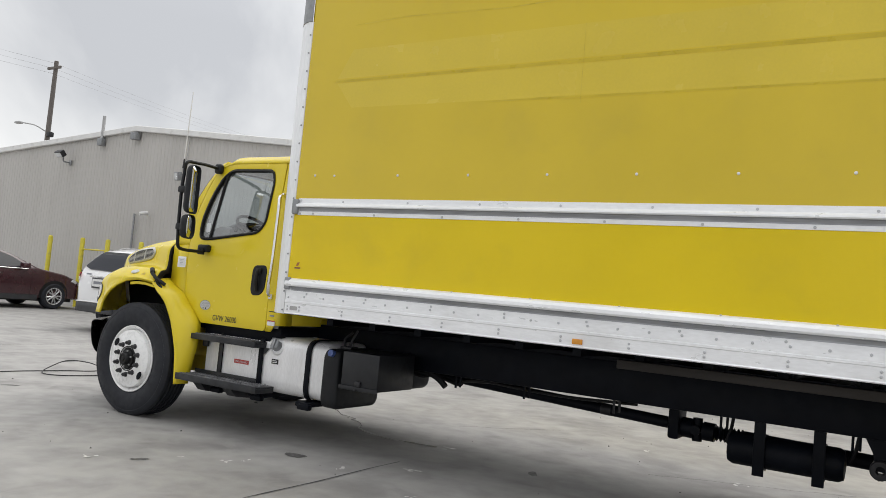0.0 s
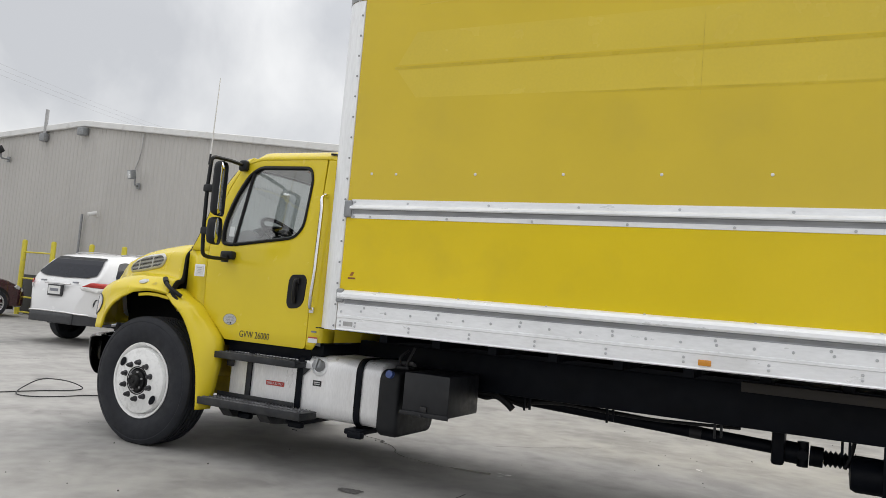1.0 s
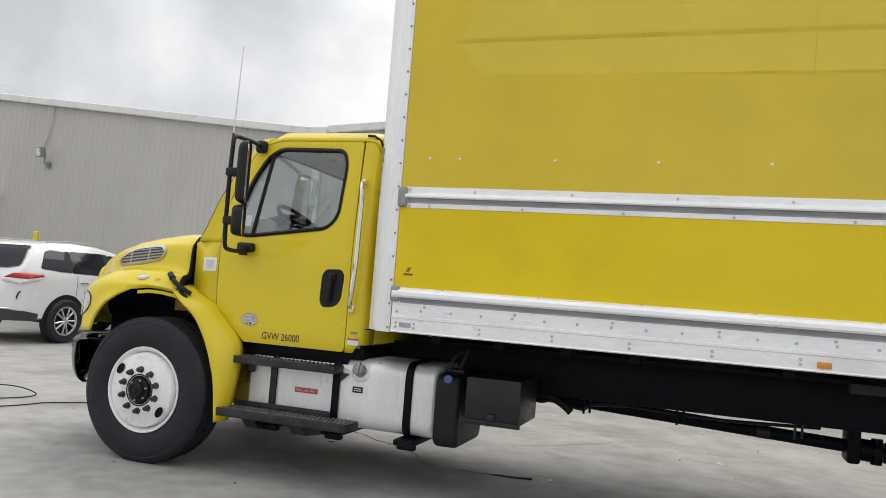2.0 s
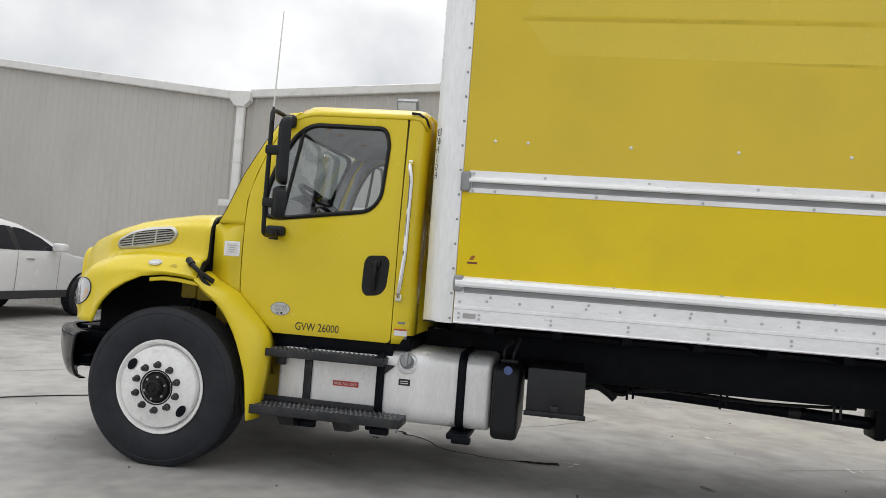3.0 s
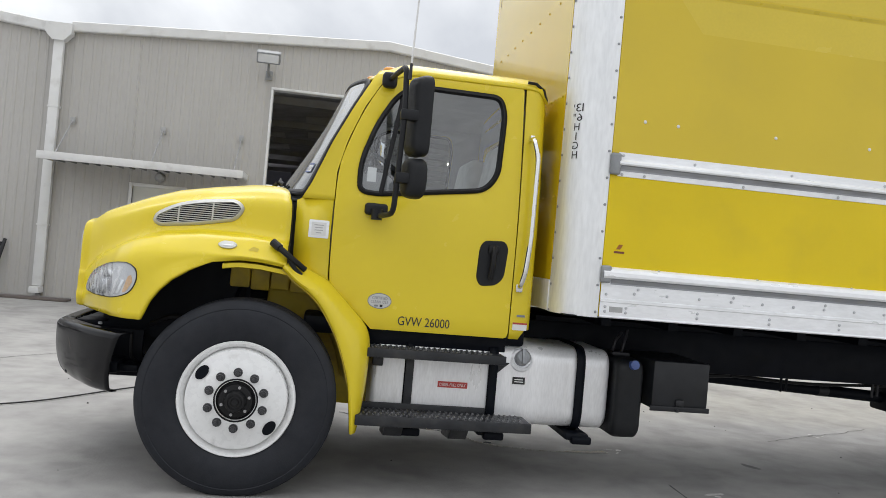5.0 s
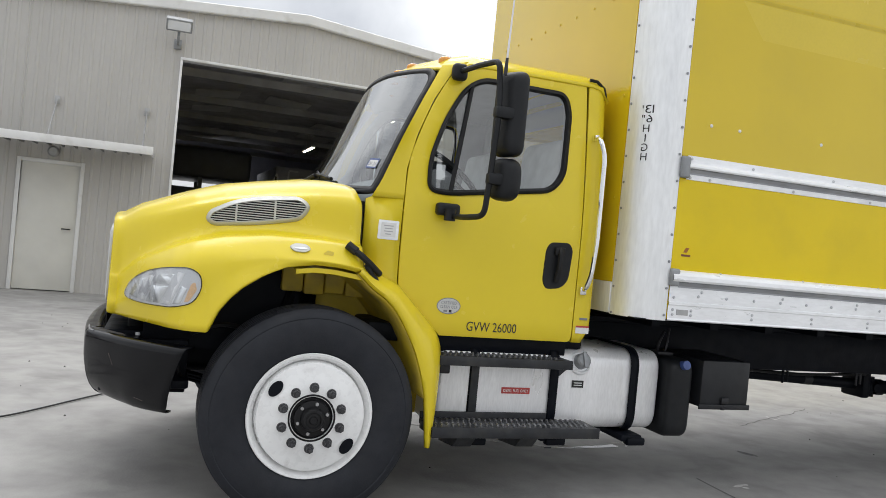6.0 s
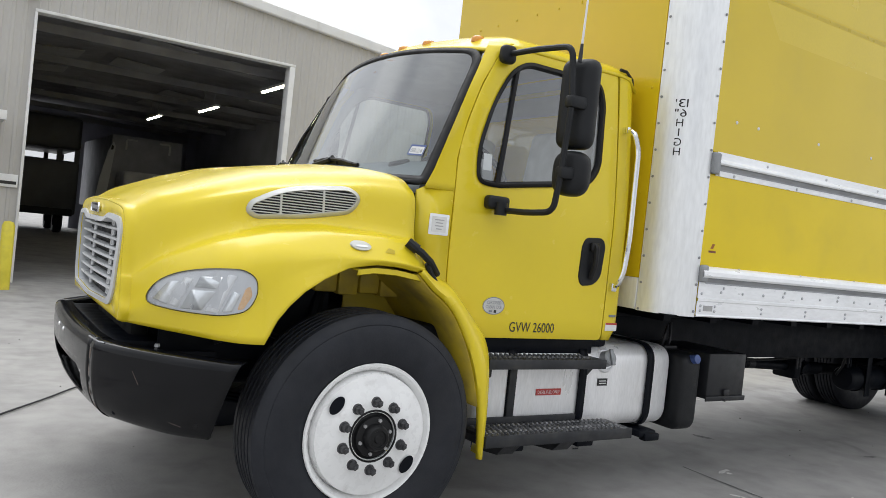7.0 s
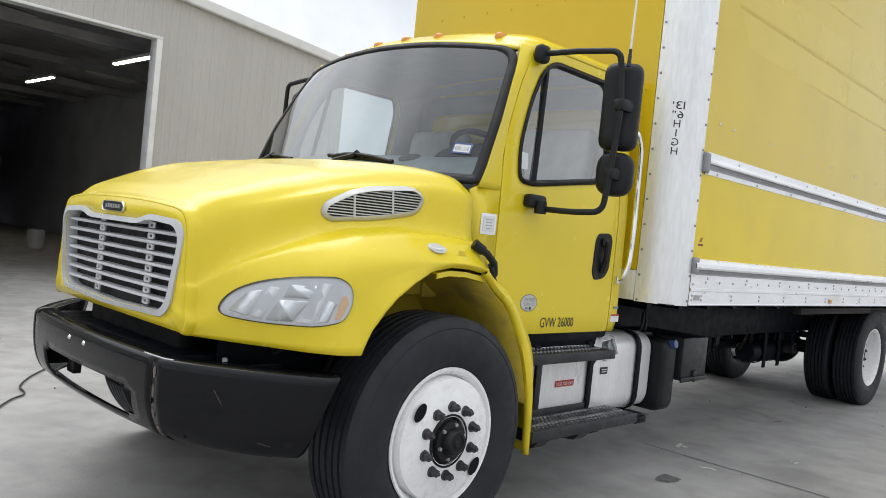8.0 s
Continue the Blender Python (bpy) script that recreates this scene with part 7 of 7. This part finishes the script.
n13 = range(13)
studs_at("bolt", bolt_me, mr, [(2.346 + 0.585 * k, -0.005, 1.949) for k in n13] + [(1.93, -0.005, 1.957)])
studs_at("bolt", bolt_me, mr, [(2.060 + 0.584 * k, -0.005, 1.856) for k in n13] + [(1.93, -0.005, 1.854)])
studs_at("rivet", rivet_me, cargo, [(2.040, 0.0, 2.153)] + [(2.232 + 0.585 * k, 0.0, 2.150) for k in n13])
studs_at("bolt", bolt_me, lr, [(2.06 + 0.190 * k, -0.006, 1.213) for k in range(38)] + [(2.08 + 0.563 * k, -0.006, 1.237) for k in n13])
studs_at("bolt", bolt_me, lr, [(2.436 + 0.434 * k, -0.006, z) for k in range(16) for z in (1.133, 1.107)])
studs_at("bolt", bolt_me, lr, [(1.90, -0.006, z) for z in (1.133, 1.107, 1.20)] + [(2.02, -0.006, z) for z in (1.133, 1.107)])
studs_at("bolt", bolt_me, lr, [(2.19 + 0.585 * k, -0.007, 1.3455) for k in n13])
part("maker_plate", box(B(), 1.925, 2.0, -0.0085, -0.0065, 1.105, 1.135), GALV, lr)
part("amber_reflector", box(B(), 4.25, 4.318, -0.016, -0.007, 1.095, 1.128, 0.004), AMBER, lr, "amber side marker")
AMBER_PRINT = mat("brown_print", (0.33, 0.11, 0.01), 0.5, vary=0.15, scale=60)
part("maker_mark", box(B(), 1.925, 1.985, -0.0008, -0.0002, 1.425, 1.437), mat("maroon_print", (0.20, 0.05, 0.02), 0.5), cargo)
part("maker_mark", sheet(B(), [(1.936, 1.447), (1.960, 1.447), (1.975, 1.474), (1.951, 1.474)], (), lambda u, v: (u, -0.0006, v)), AMBER_PRINT, cargo, shade=False)
# faded marks where old lettering was taken off the upper panel
flat = lambda u, v: (u, -0.0003, v)
part("faded_mark", sheet(B(), [(2.17, 2.905), (2.30, 3.125), (X1, 3.125), (X1, 2.905)], (), flat), GHOST, cargo, shade=False)
part("faded_mark", sheet(B(), [(2.17, 2.868), (2.33, 2.672), (4.2, 2.655), (X1, 2.63), (X1, 2.868)], (), flat), GHOST, cargo, shade=False)
part("faded_edge", sheet(B(), [(2.15, 2.872), (2.15, 2.893), (X1, 2.902), (X1, 2.866)], (), lambda u, v: (u, -0.0005, v)), GHOST_EDGE, cargo, shade=False)
part("faded_edge", sheet(B(), [(3.5, 2.652), (3.9, 2.662), (4.6, 2.654), (X1, 2.636), (X1, 2.622), (4.2, 2.640)], (), lambda u, v: (u, -0.0005, v)), GHOST_EDGE, cargo, shade=False)
part("faded_edge", sheet(B(), [(2.3, 3.318), (2.8, 3.335), (3.6, 3.300), (4.4, 3.318), (4.4, 3.312), (3.6, 3.292), (2.8, 3.326), (2.3, 3.312)], (), lambda u, v: (u, -0.0005, v)), GHOST_EDGE, cargo, shade=False)
# a faint vertical crack in the panel skin
CRACK_YELLOW = mat("dirt_filled_crack", (0.50, 0.37, 0.02), 0.5, vary=0.2, scale=20)
part("panel_crack", box(B(), 4.172, 4.1735, -0.0010, -0.0006, 2.61, 3.13), CRACK_YELLOW, cargo)

# rounded front corner post
for side in (0, 1):
    flip = (lambda bm: mirror(bm, CY + 0.025)) if side else (lambda bm: bm)
    arc = [(X0 + 0.012, 0.225), (X0 - 0.004, 0.222)] + [(X0 + R - R * math.cos(a), R - R * math.sin(a) - 0.005) for a in [math.pi / 2 * i / 12 for i in range(13)]] + [(1.862, -0.005), (1.866, 0.003)]
    g = B()
    grid(g, [[(x, y, z) for x, y in arc] for z in (1.070, 2.0, 3.39)])
    post = part("corner_post", flip(g), ALU_CAP, truck, "scuffed rounded aluminium corner post", angle=50)
    g = B()
    grid(g, [[(X0 + R + (x - X0 - R) * k, R + (y - R) * k, z) for x, y in arc[1:-1]] for z, k in ((3.392, 1.02), (3.62, 1.02), (ZT - 0.06, 0.98), (ZT, 0.80))])
    part("top_corner", flip(g), GREY_CAST, truck, "dark grey top corner casting", angle=50)
    if not side:
        for k in range(17):
            z = 1.10 + 0.1455 * k
            studs_at("screw", head_me, post, [(1.848, -0.006, z)])
            studs_at("screw", head_me, post, [(X0 - 0.003, 0.205, z - 0.02)], radians(-88))
    part("top_rail", flip(box(B(), 2.10, X1, -0.012, 0.03, ZT - 0.12, ZT, 0.01)), ALU, truck)
# front wall of the box
fw = part("front_wall", box(B(), X0 - 0.006, X0 + 0.02, 0.227, 2 * CY - 0.07, 1.25, ZT - 0.05), YELLOW_FRONT, truck, "glossy yellow front wall of the cargo box")
part("front_sill", box(B(), X0 - 0.010, X0 + 0.02, 0.227, 2 * CY - 0.075, 1.074, 1.247, 0.003), ALU_CAP, fw)
wall_rivet_me = head_me.copy()
wall_rivet_me.materials[0] = YELLOW_FRONT
studs_at("rivet", wall_rivet_me, fw, [(X0 - 0.007, 0.28 + 0.22 * k, z) for k in range(9) for z in (1.72, 2.30, 2.90)], radians(-90))
part("box_floor", box(B(), X0 + 0.03, X1, 0.02, 2 * CY - 0.02, 1.068, 1.074), BLACK, truck)
# height notice, lettered for a driver's mirror, stacked down the post
def on_post(me, z, h, mid=0.13, width=None):
    yy, xx = [v.co.y for v in me.vertices], [v.co.x for v in me.vertices]
    k = h / (max(yy) - min(yy))
    for v in me.vertices:
        s = mid - (v.co.x - max(xx) / 2) * 0.95          # runs the wrong way round
        a = s / R
        v.co = Vector((X0 + R - (R + 0.0015) * math.cos(a), R - (R + 0.0015) * math.sin(a) - 0.005, z + (v.co.y - min(yy)) * k))
    return me


for sign, z, h, w, mid in (("1", 2.183, 0.044, 0.008, 0.138), ("3", 2.183, 0.044, 0.036, 0.110), ("'", 2.209, 0.016, 0.007, 0.078), ("6", 2.131, 0.042, 0.036, 0.122), ("H", 2.079, 0.041, 0.038, 0.108), ("I", 2.027, 0.041, 0.007, 0.108), ("G", 1.975, 0.042, 0.040, 0.108), ("H", 1.924, 0.041, 0.038, 0.108)):
    part("height_letter", None, None, truck, me=on_post(text_mesh(sign, 0.06, INK, w), z, h, mid))
for mid in (0.092, 0.080):
    part("height_letter", None, None, truck, me=on_post(text_mesh("'", 0.06, INK, 0.007), 2.157, 0.016, mid))


# ---- parked cars ----
def car(name, at, paint, label, L, top, width, belt, sill, roof_w, axles, tyre_r, windows):
    """A car whose nose points to +y. Profile tables run from the rear bumper (0) to the nose (L)."""
    M = Matrix.Translation(at) @ Matrix.Rotation(radians(90), 4, "Z")
    c = thing(name, at, label, "car")

    def put(nm, bm, m_, lab="", parent=c, **k):
        bm.transform(M)
        return part(nm, bm, m_, parent, lab, **k)
    tx, tz = zip(*top)
    wx, ww = zip(*width)
    zmax = max(tz)

    def wid(s, z):
        w = float(np.interp(s, wx, ww))
        if z <= belt:
            return w * (1 - 0.07 * ((belt - z) / (belt - sill)) ** 2 * 0.6) - 0.012 * max(0, (z - belt + 0.1)) / 0.1
        return w - 0.012 - (w - roof_w) * ((z - belt) / (zmax - belt)) ** 1.15

    def section(s):
        zt = float(np.interp(s, tx, tz))
        out = [(0.0, sill), (wid(s, sill) * 0.9, sill)]
        zc = zt - 0.05
        zs_ = [sill + 0.04 + (min(belt, zc) - sill - 0.04) * k / 6 for k in range(7)] + ([belt + (zc - belt) * k / 6 for k in range(1, 7)] if zc > belt else [min(belt, zc) + 0.0005 * k for k in range(1, 7)])
        out += [(wid(s, z), z) for z in zs_]
        we = out[-1][0]
        out += [(we * 0.97, zt - 0.022), (we * 0.90, zt - 0.006), (we * 0.5, zt + 0.008), (0.0, zt + 0.012)]
        return out
    ss = sorted(set([0.0, 0.015, 0.04, 0.08] + [0.12 + (L - 0.24) * k / 52 for k in range(53)] + [L - 0.08, L - 0.04, L - 0.015, L]))
    g = B()
    rows = []
    for s in ss:
        h = section(s)
        rows.append([(s, y, z) for y, z in h] + [(s, -y, z) for y, z in h[-2:0:-1]])
    rows = [r + r[:1] for r in rows]
    vs = grid(g, rows)
    for r in (vs[0], vs[-1]):
        try:
            g.faces.new(r[:-1])
        except ValueError:
            pass
    put("body", g, paint, angle=40)
    for nm, loop, m_ in windows["side"]:
        for sd in (-1, 1):
            out_ = rounded(loop, 0.05, 4)
            put(nm, sheet(B(), out_, (), lambda s, z: (s, sd * (wid(s, z) + 0.006), z), cuts_u=[k * 0.2 for k in range(1, 24)], cuts_v=[belt + 0.12 * k for k in range(5)]), m_, shade=False)

    def rear_s(z):
        for (a, za), (b, zb) in zip(top, top[1:]):
            if za <= z <= zb and zb > za:
                return a + (b - a) * (z - za) / (zb - za)
        return 0.0
    for nm, loop, m_ in windows["rear"]:
        put(nm, sheet(B(), rounded(loop, 0.03, 3), (), lambda y, z: (max(0.0, rear_s(z + 0.012) + 0.10 * max(0.0, abs(y) / 0.95 - 0.55) ** 2) - 0.040, y, z), cuts_v=[0.8 + 0.08 * k for k in range(11)], cuts_u=[-0.6 + 0.3 * k for k in range(5)]), m_, shade=False)
    for s0 in axles:
        for sd in (-1, 1):
            arch = [(s0 + (tyre_r + 0.075) * math.cos(a), tyre_r + (tyre_r + 0.075) * math.sin(a)) for a in [math.pi * (-0.05 + 1.10 * k / 20) for k in range(21)]]
            put("wheel_arch", sheet(B(), arch, (), lambda s, z: (s, sd * (wid(s, max(z, sill)) + 0.005), z)), SEAL, shade=False)
            yc = sd * (float(np.interp(s0, wx, ww)) - 0.09)
            g = lathe(B(), ((tyre_r * 0.62, -0.10), (tyre_r * 0.9, -0.115), (tyre_r, -0.08), (tyre_r, 0.08), (tyre_r * 0.9, 0.115), (tyre_r * 0.62, 0.10)), (s0, yc, tyre_r), "y", 36)
            w_ = put("wheel", g, RUBBER, "car wheel with an alloy rim")
            g = lathe(B(), ((tyre_r * 0.66, sd * 0.105), (tyre_r * 0.62, sd * 0.095), (tyre_r * 0.60, sd * 0.03), (0.0, sd * 0.03)), (s0, yc, tyre_r), "y", 32)
            put("rim_well", g, STEEL_DARK, "", w_)
            g = lathe(B(), ((tyre_r * 0.67, sd * 0.108), (tyre_r * 0.60, sd * 0.100), (tyre_r * 0.58, sd * 0.085)), (s0, yc, tyre_r), "y", 32)
            for k in range(10):
                a = 2 * math.pi * (k + (0.25 if k % 2 else 0)) / 10
                tube(g, [(s0, yc + sd * 0.098, tyre_r), (s0 + tyre_r * 0.6 * math.cos(a), yc + sd * 0.094, tyre_r + tyre_r * 0.6 * math.sin(a))], 0.018, 6)
            put("rim", g, RIM_ALLOY, "", w_)
    for sd in (-1, 1):
        ms = windows["mirror"]
        g = B()
        box(g, -0.09, 0.09, -0.11, 0.11, -0.075, 0.075, 0.04, 3)
        g.transform(Matrix.Translation((ms, sd * (wid(ms, belt) + 0.12), belt + 0.09)))
        put("door_mirror", g, paint)
        for s0 in windows["handles"]:
            g = B()
            w_ = wid(s0, belt - 0.13)
            box(g, s0 - 0.10, s0 + 0.10, sd * w_ - 0.022, sd * w_ + 0.022, belt - 0.145, belt - 0.115, 0.01)
            put("car_handle", g, CHROME)
        for s0 in windows["seams"]:
            g = B()
            rr = [[(s0 + a, sd * (wid(s0, z) + 0.003), z) for a in (-0.004, 0.004)] for z in [sill + 0.1 + (belt - sill - 0.1) * k / 8 for k in range(9)]]
            grid(g, rr)
            put("door_seam", g, SEAL, shade=False)
        g = B()
        grid(g, [[(s, sd * (wid(s, z) + 0.012), z) for z in (sill - 0.02, sill + 0.06, sill + 0.11)] for s in [axles[0] + 0.45 + (axles[1] - axles[0] - 0.9) * k / 10 for k in range(11)]])
        put("sill_trim", g, CAR_TRIM, shade=False, solid=0.01)
    put("underbody", box(B(), 0.95, L - 0.35, -0.66, 0.66, sill - 0.06, sill - 0.004), SEAL)
    return c, put, wid


SUV_TOP = ((0.0, 0.60), (0.02, 0.80), (0.07, 0.98), (0.13, 1.10), (0.24, 1.24), (0.48, 1.52), (0.60, 1.60), (0.9, 1.655), (1.4, 1.68), (1.9, 1.66), (2.3, 1.595), (2.75, 1.43), (3.3, 1.17), (3.45, 1.13), (4.15, 1.04), (4.55, 0.93), (4.75, 0.78), (4.83, 0.60))
SUV_W = ((0.0, 0.56), (0.05, 0.68), (0.15, 0.81), (0.33, 0.92), (0.6, 0.955), (1.2, 0.97), (3.75, 0.965), (4.2, 0.93), (4.55, 0.83), (4.75, 0.70), (4.83, 0.60))
suv, put, wid = car("suv", (-7.42, 4.80, yard_z(-7.42)), CAR_WHITE, "white seven-seat SUV parked nose to the shed wall", 4.83, SUV_TOP, SUV_W, 1.14, 0.37, 0.66, (1.05, 3.80), 0.365,
                    {"side": [("side_window", [(0.50, 1.21), (1.02, 1.17), (1.10, 1.51), (0.80, 1.53), (0.66, 1.49)], DARK_GLASS), ("window_post", [(1.0, 1.17), (1.14, 1.165), (1.20, 1.53), (1.06, 1.52)], SEAL),
                              ("side_window", [(1.12, 1.165), (2.00, 1.15), (1.98, 1.54), (1.20, 1.53)], DARK_GLASS), ("window_post", [(1.97, 1.15), (2.10, 1.15), (2.08, 1.53), (1.95, 1.54)], SEAL),
                              ("side_window", [(2.08, 1.15), (3.02, 1.165), (2.70, 1.37), (2.35, 1.50), (2.08, 1.53)], DARK_GLASS)],
                     "rear": [("rear_window", [(-0.56, 1.205), (0.0, 1.190), (0.56, 1.205), (0.77, 1.255), (0.71, 1.40), (0.63, 1.535), (-0.63, 1.535), (-0.71, 1.40), (-0.77, 1.255)], REAR_GLASS), ("spoiler_lip", [(-0.66, 1.528), (0.66, 1.528), (0.62, 1.575), (-0.62, 1.575)], SEAL)],
                     "mirror": 2.92, "handles": (1.38, 2.32), "seams": (1.24, 2.03, 3.08)})


def tail_s(y):
    """How far forward the rounded tail lies at a distance from the middle."""
    return float(np.interp(abs(y), (0.54, 0.66, 0.79, 0.90, 0.95), (0.0, 0.05, 0.15, 0.33, 0.60)))


for sd in (-1, 1):
    side_skin = lambda s, z: (s, sd * (wid(s, z) + 0.012), z)
    g = sheet(B(), rounded([(0.03, 1.045), (0.26, 1.035), (0.56, 1.085), (0.50, 1.122), (0.12, 1.122)], 0.018, 3), (), side_skin, cuts_u=[0.05, 0.1, 0.15, 0.2, 0.3, 0.4])
    tl = put("tail_lamp", g, RED_LENS, "red and clear wrap-round tail lamp", solid=0.01)
    g = sheet(B(), rounded([(0.02, 1.040), (0.035, 0.975), (0.22, 0.95), (0.44, 1.015), (0.52, 1.072), (0.26, 1.030)], 0.015, 3), (), side_skin, cuts_u=[0.05, 0.1, 0.15, 0.2, 0.3])
    put("reverse_lens", g, WHITE_LABEL, "clear reverse lens", tl, solid=0.008)
    put("roof_rail", tube(B(), smooth_path([(0.8, sd * 0.60, 1.62), (0.95, sd * 0.60, 1.675), (1.5, sd * 0.60, 1.70), (2.0, sd * 0.60, 1.675), (2.2, sd * 0.60, 1.60)], 6), 0.012, 8), GALV)
    g = sheet(B(), [(0.0, 0.37), (0.50, 0.37), (0.52, 0.48), (0.30, 0.52), (0.0, 0.545)], (), side_skin, cuts_u=[0.02, 0.05, 0.1, 0.15, 0.2, 0.3, 0.4])
    put("bumper_side", g, CAR_TRIM, shade=False, solid=0.012)
g = B()
grid(g, [[(tail_s(y) - 0.012, y, z) for z in (0.375, 0.40, 0.48, 0.555)] for y in [-0.56 + 0.07 * k for k in range(17)]])
put("rear_bumper_trim", g, CAR_TRIM, "dark grey lower bumper", solid=0.03)
put("bumper_strip", tube(B(), [(tail_s(y) - 0.018, y, 0.575 - 0.05 * max(0.0, abs(y) - 0.35)) for y in [-0.78 + 0.06 * k for k in range(27)]], 0.018, 8), CHROME)
plate = put("number_plate", box(B(), -0.012, -0.004, -0.155, 0.155, 0.875, 1.02), WHITE_LABEL, "white number plate with a plain bar")
put("plate_bar", box(B(), -0.016, -0.0125, -0.11, 0.11, 0.925, 0.975), INK_GREY, "", plate)
put("plate_surround", box(B(), -0.003, 0.04, -0.18, 0.18, 0.845, 1.045), CAR_TRIM, "", plate)
put("tailgate_strip", box(B(), 0.035, 0.075, -0.33, 0.33, 1.05, 1.08, 0.01), CHROME)
for y in (-0.42, 0.42):
    put("rear_badge", box(B(), 0.075, 0.09, y - 0.07, y + 0.07, 1.09, 1.12), INK_GREY)
put("bumper_dent", sheet(B(), [(0.17, 0.70), (0.185, 0.72), (0.20, 0.80), (0.23, 0.84), (0.19, 0.83), (0.165, 0.76)], (), lambda s, z: (s, -(wid(s, z) + 0.004), z)), CAR_TRIM, "small dark tear in the bumper corner", shade=False)

SED_TOP = ((0.0, 0.60), (0.03, 0.85), (0.10, 1.02), (0.6, 1.10), (0.85, 1.16), (1.35, 1.39), (1.9, 1.46), (2.4, 1.43), (2.75, 1.30), (3.25, 1.05), (3.4, 1.01), (4.0, 0.92), (4.45, 0.78), (4.65, 0.64), (4.75, 0.50))
SED_W = ((0.0, 0.72), (0.06, 0.82), (0.3, 0.89), (1.0, 0.915), (3.4, 0.91), (4.1, 0.88), (4.45, 0.79), (4.65, 0.66), (4.75, 0.52))
sedan, put, wid = car("sedan", (-13.95, 3.72, yard_z(-13.95)), CAR_RED, "dark maroon sedan parked nose to the shed wall", 4.75, SED_TOP, SED_W, 0.98, 0.24, 0.58, (0.98, 3.76), 0.33,
                      {"side": [("side_window", [(1.05, 1.03), (1.85, 1.01), (1.87, 1.38), (1.45, 1.34)], DARK_GLASS), ("side_window", [(1.95, 1.01), (3.05, 1.02), (2.65, 1.27), (2.35, 1.37), (1.95, 1.385)], DARK_GLASS)],
                       "rear": [("rear_plate", [(-0.25, 0.88), (0.25, 0.88), (0.25, 0.99), (-0.25, 0.99)], WHITE_LABEL)], "mirror": 2.85, "handles": (1.25, 2.20), "seams": (1.9, 3.12)})
for sd in (-1, 1):
    g = B()
    sheet(g, rounded([(4.22, 0.74), (4.55, 0.62), (4.60, 0.68), (4.30, 0.80)], 0.02, 3), (), lambda s, z: (s, sd * (wid(s, z) + 0.008), z))
    put("head_lamp", g, REFLECTOR, "", solid=0.008)
    put("window_trim", tube(B(), [(s, sd * (wid(s, 0.985) + 0.006), 0.985) for s in [1.0 + 0.2 * k for k in range(11)]], 0.010, 6), CHROME)
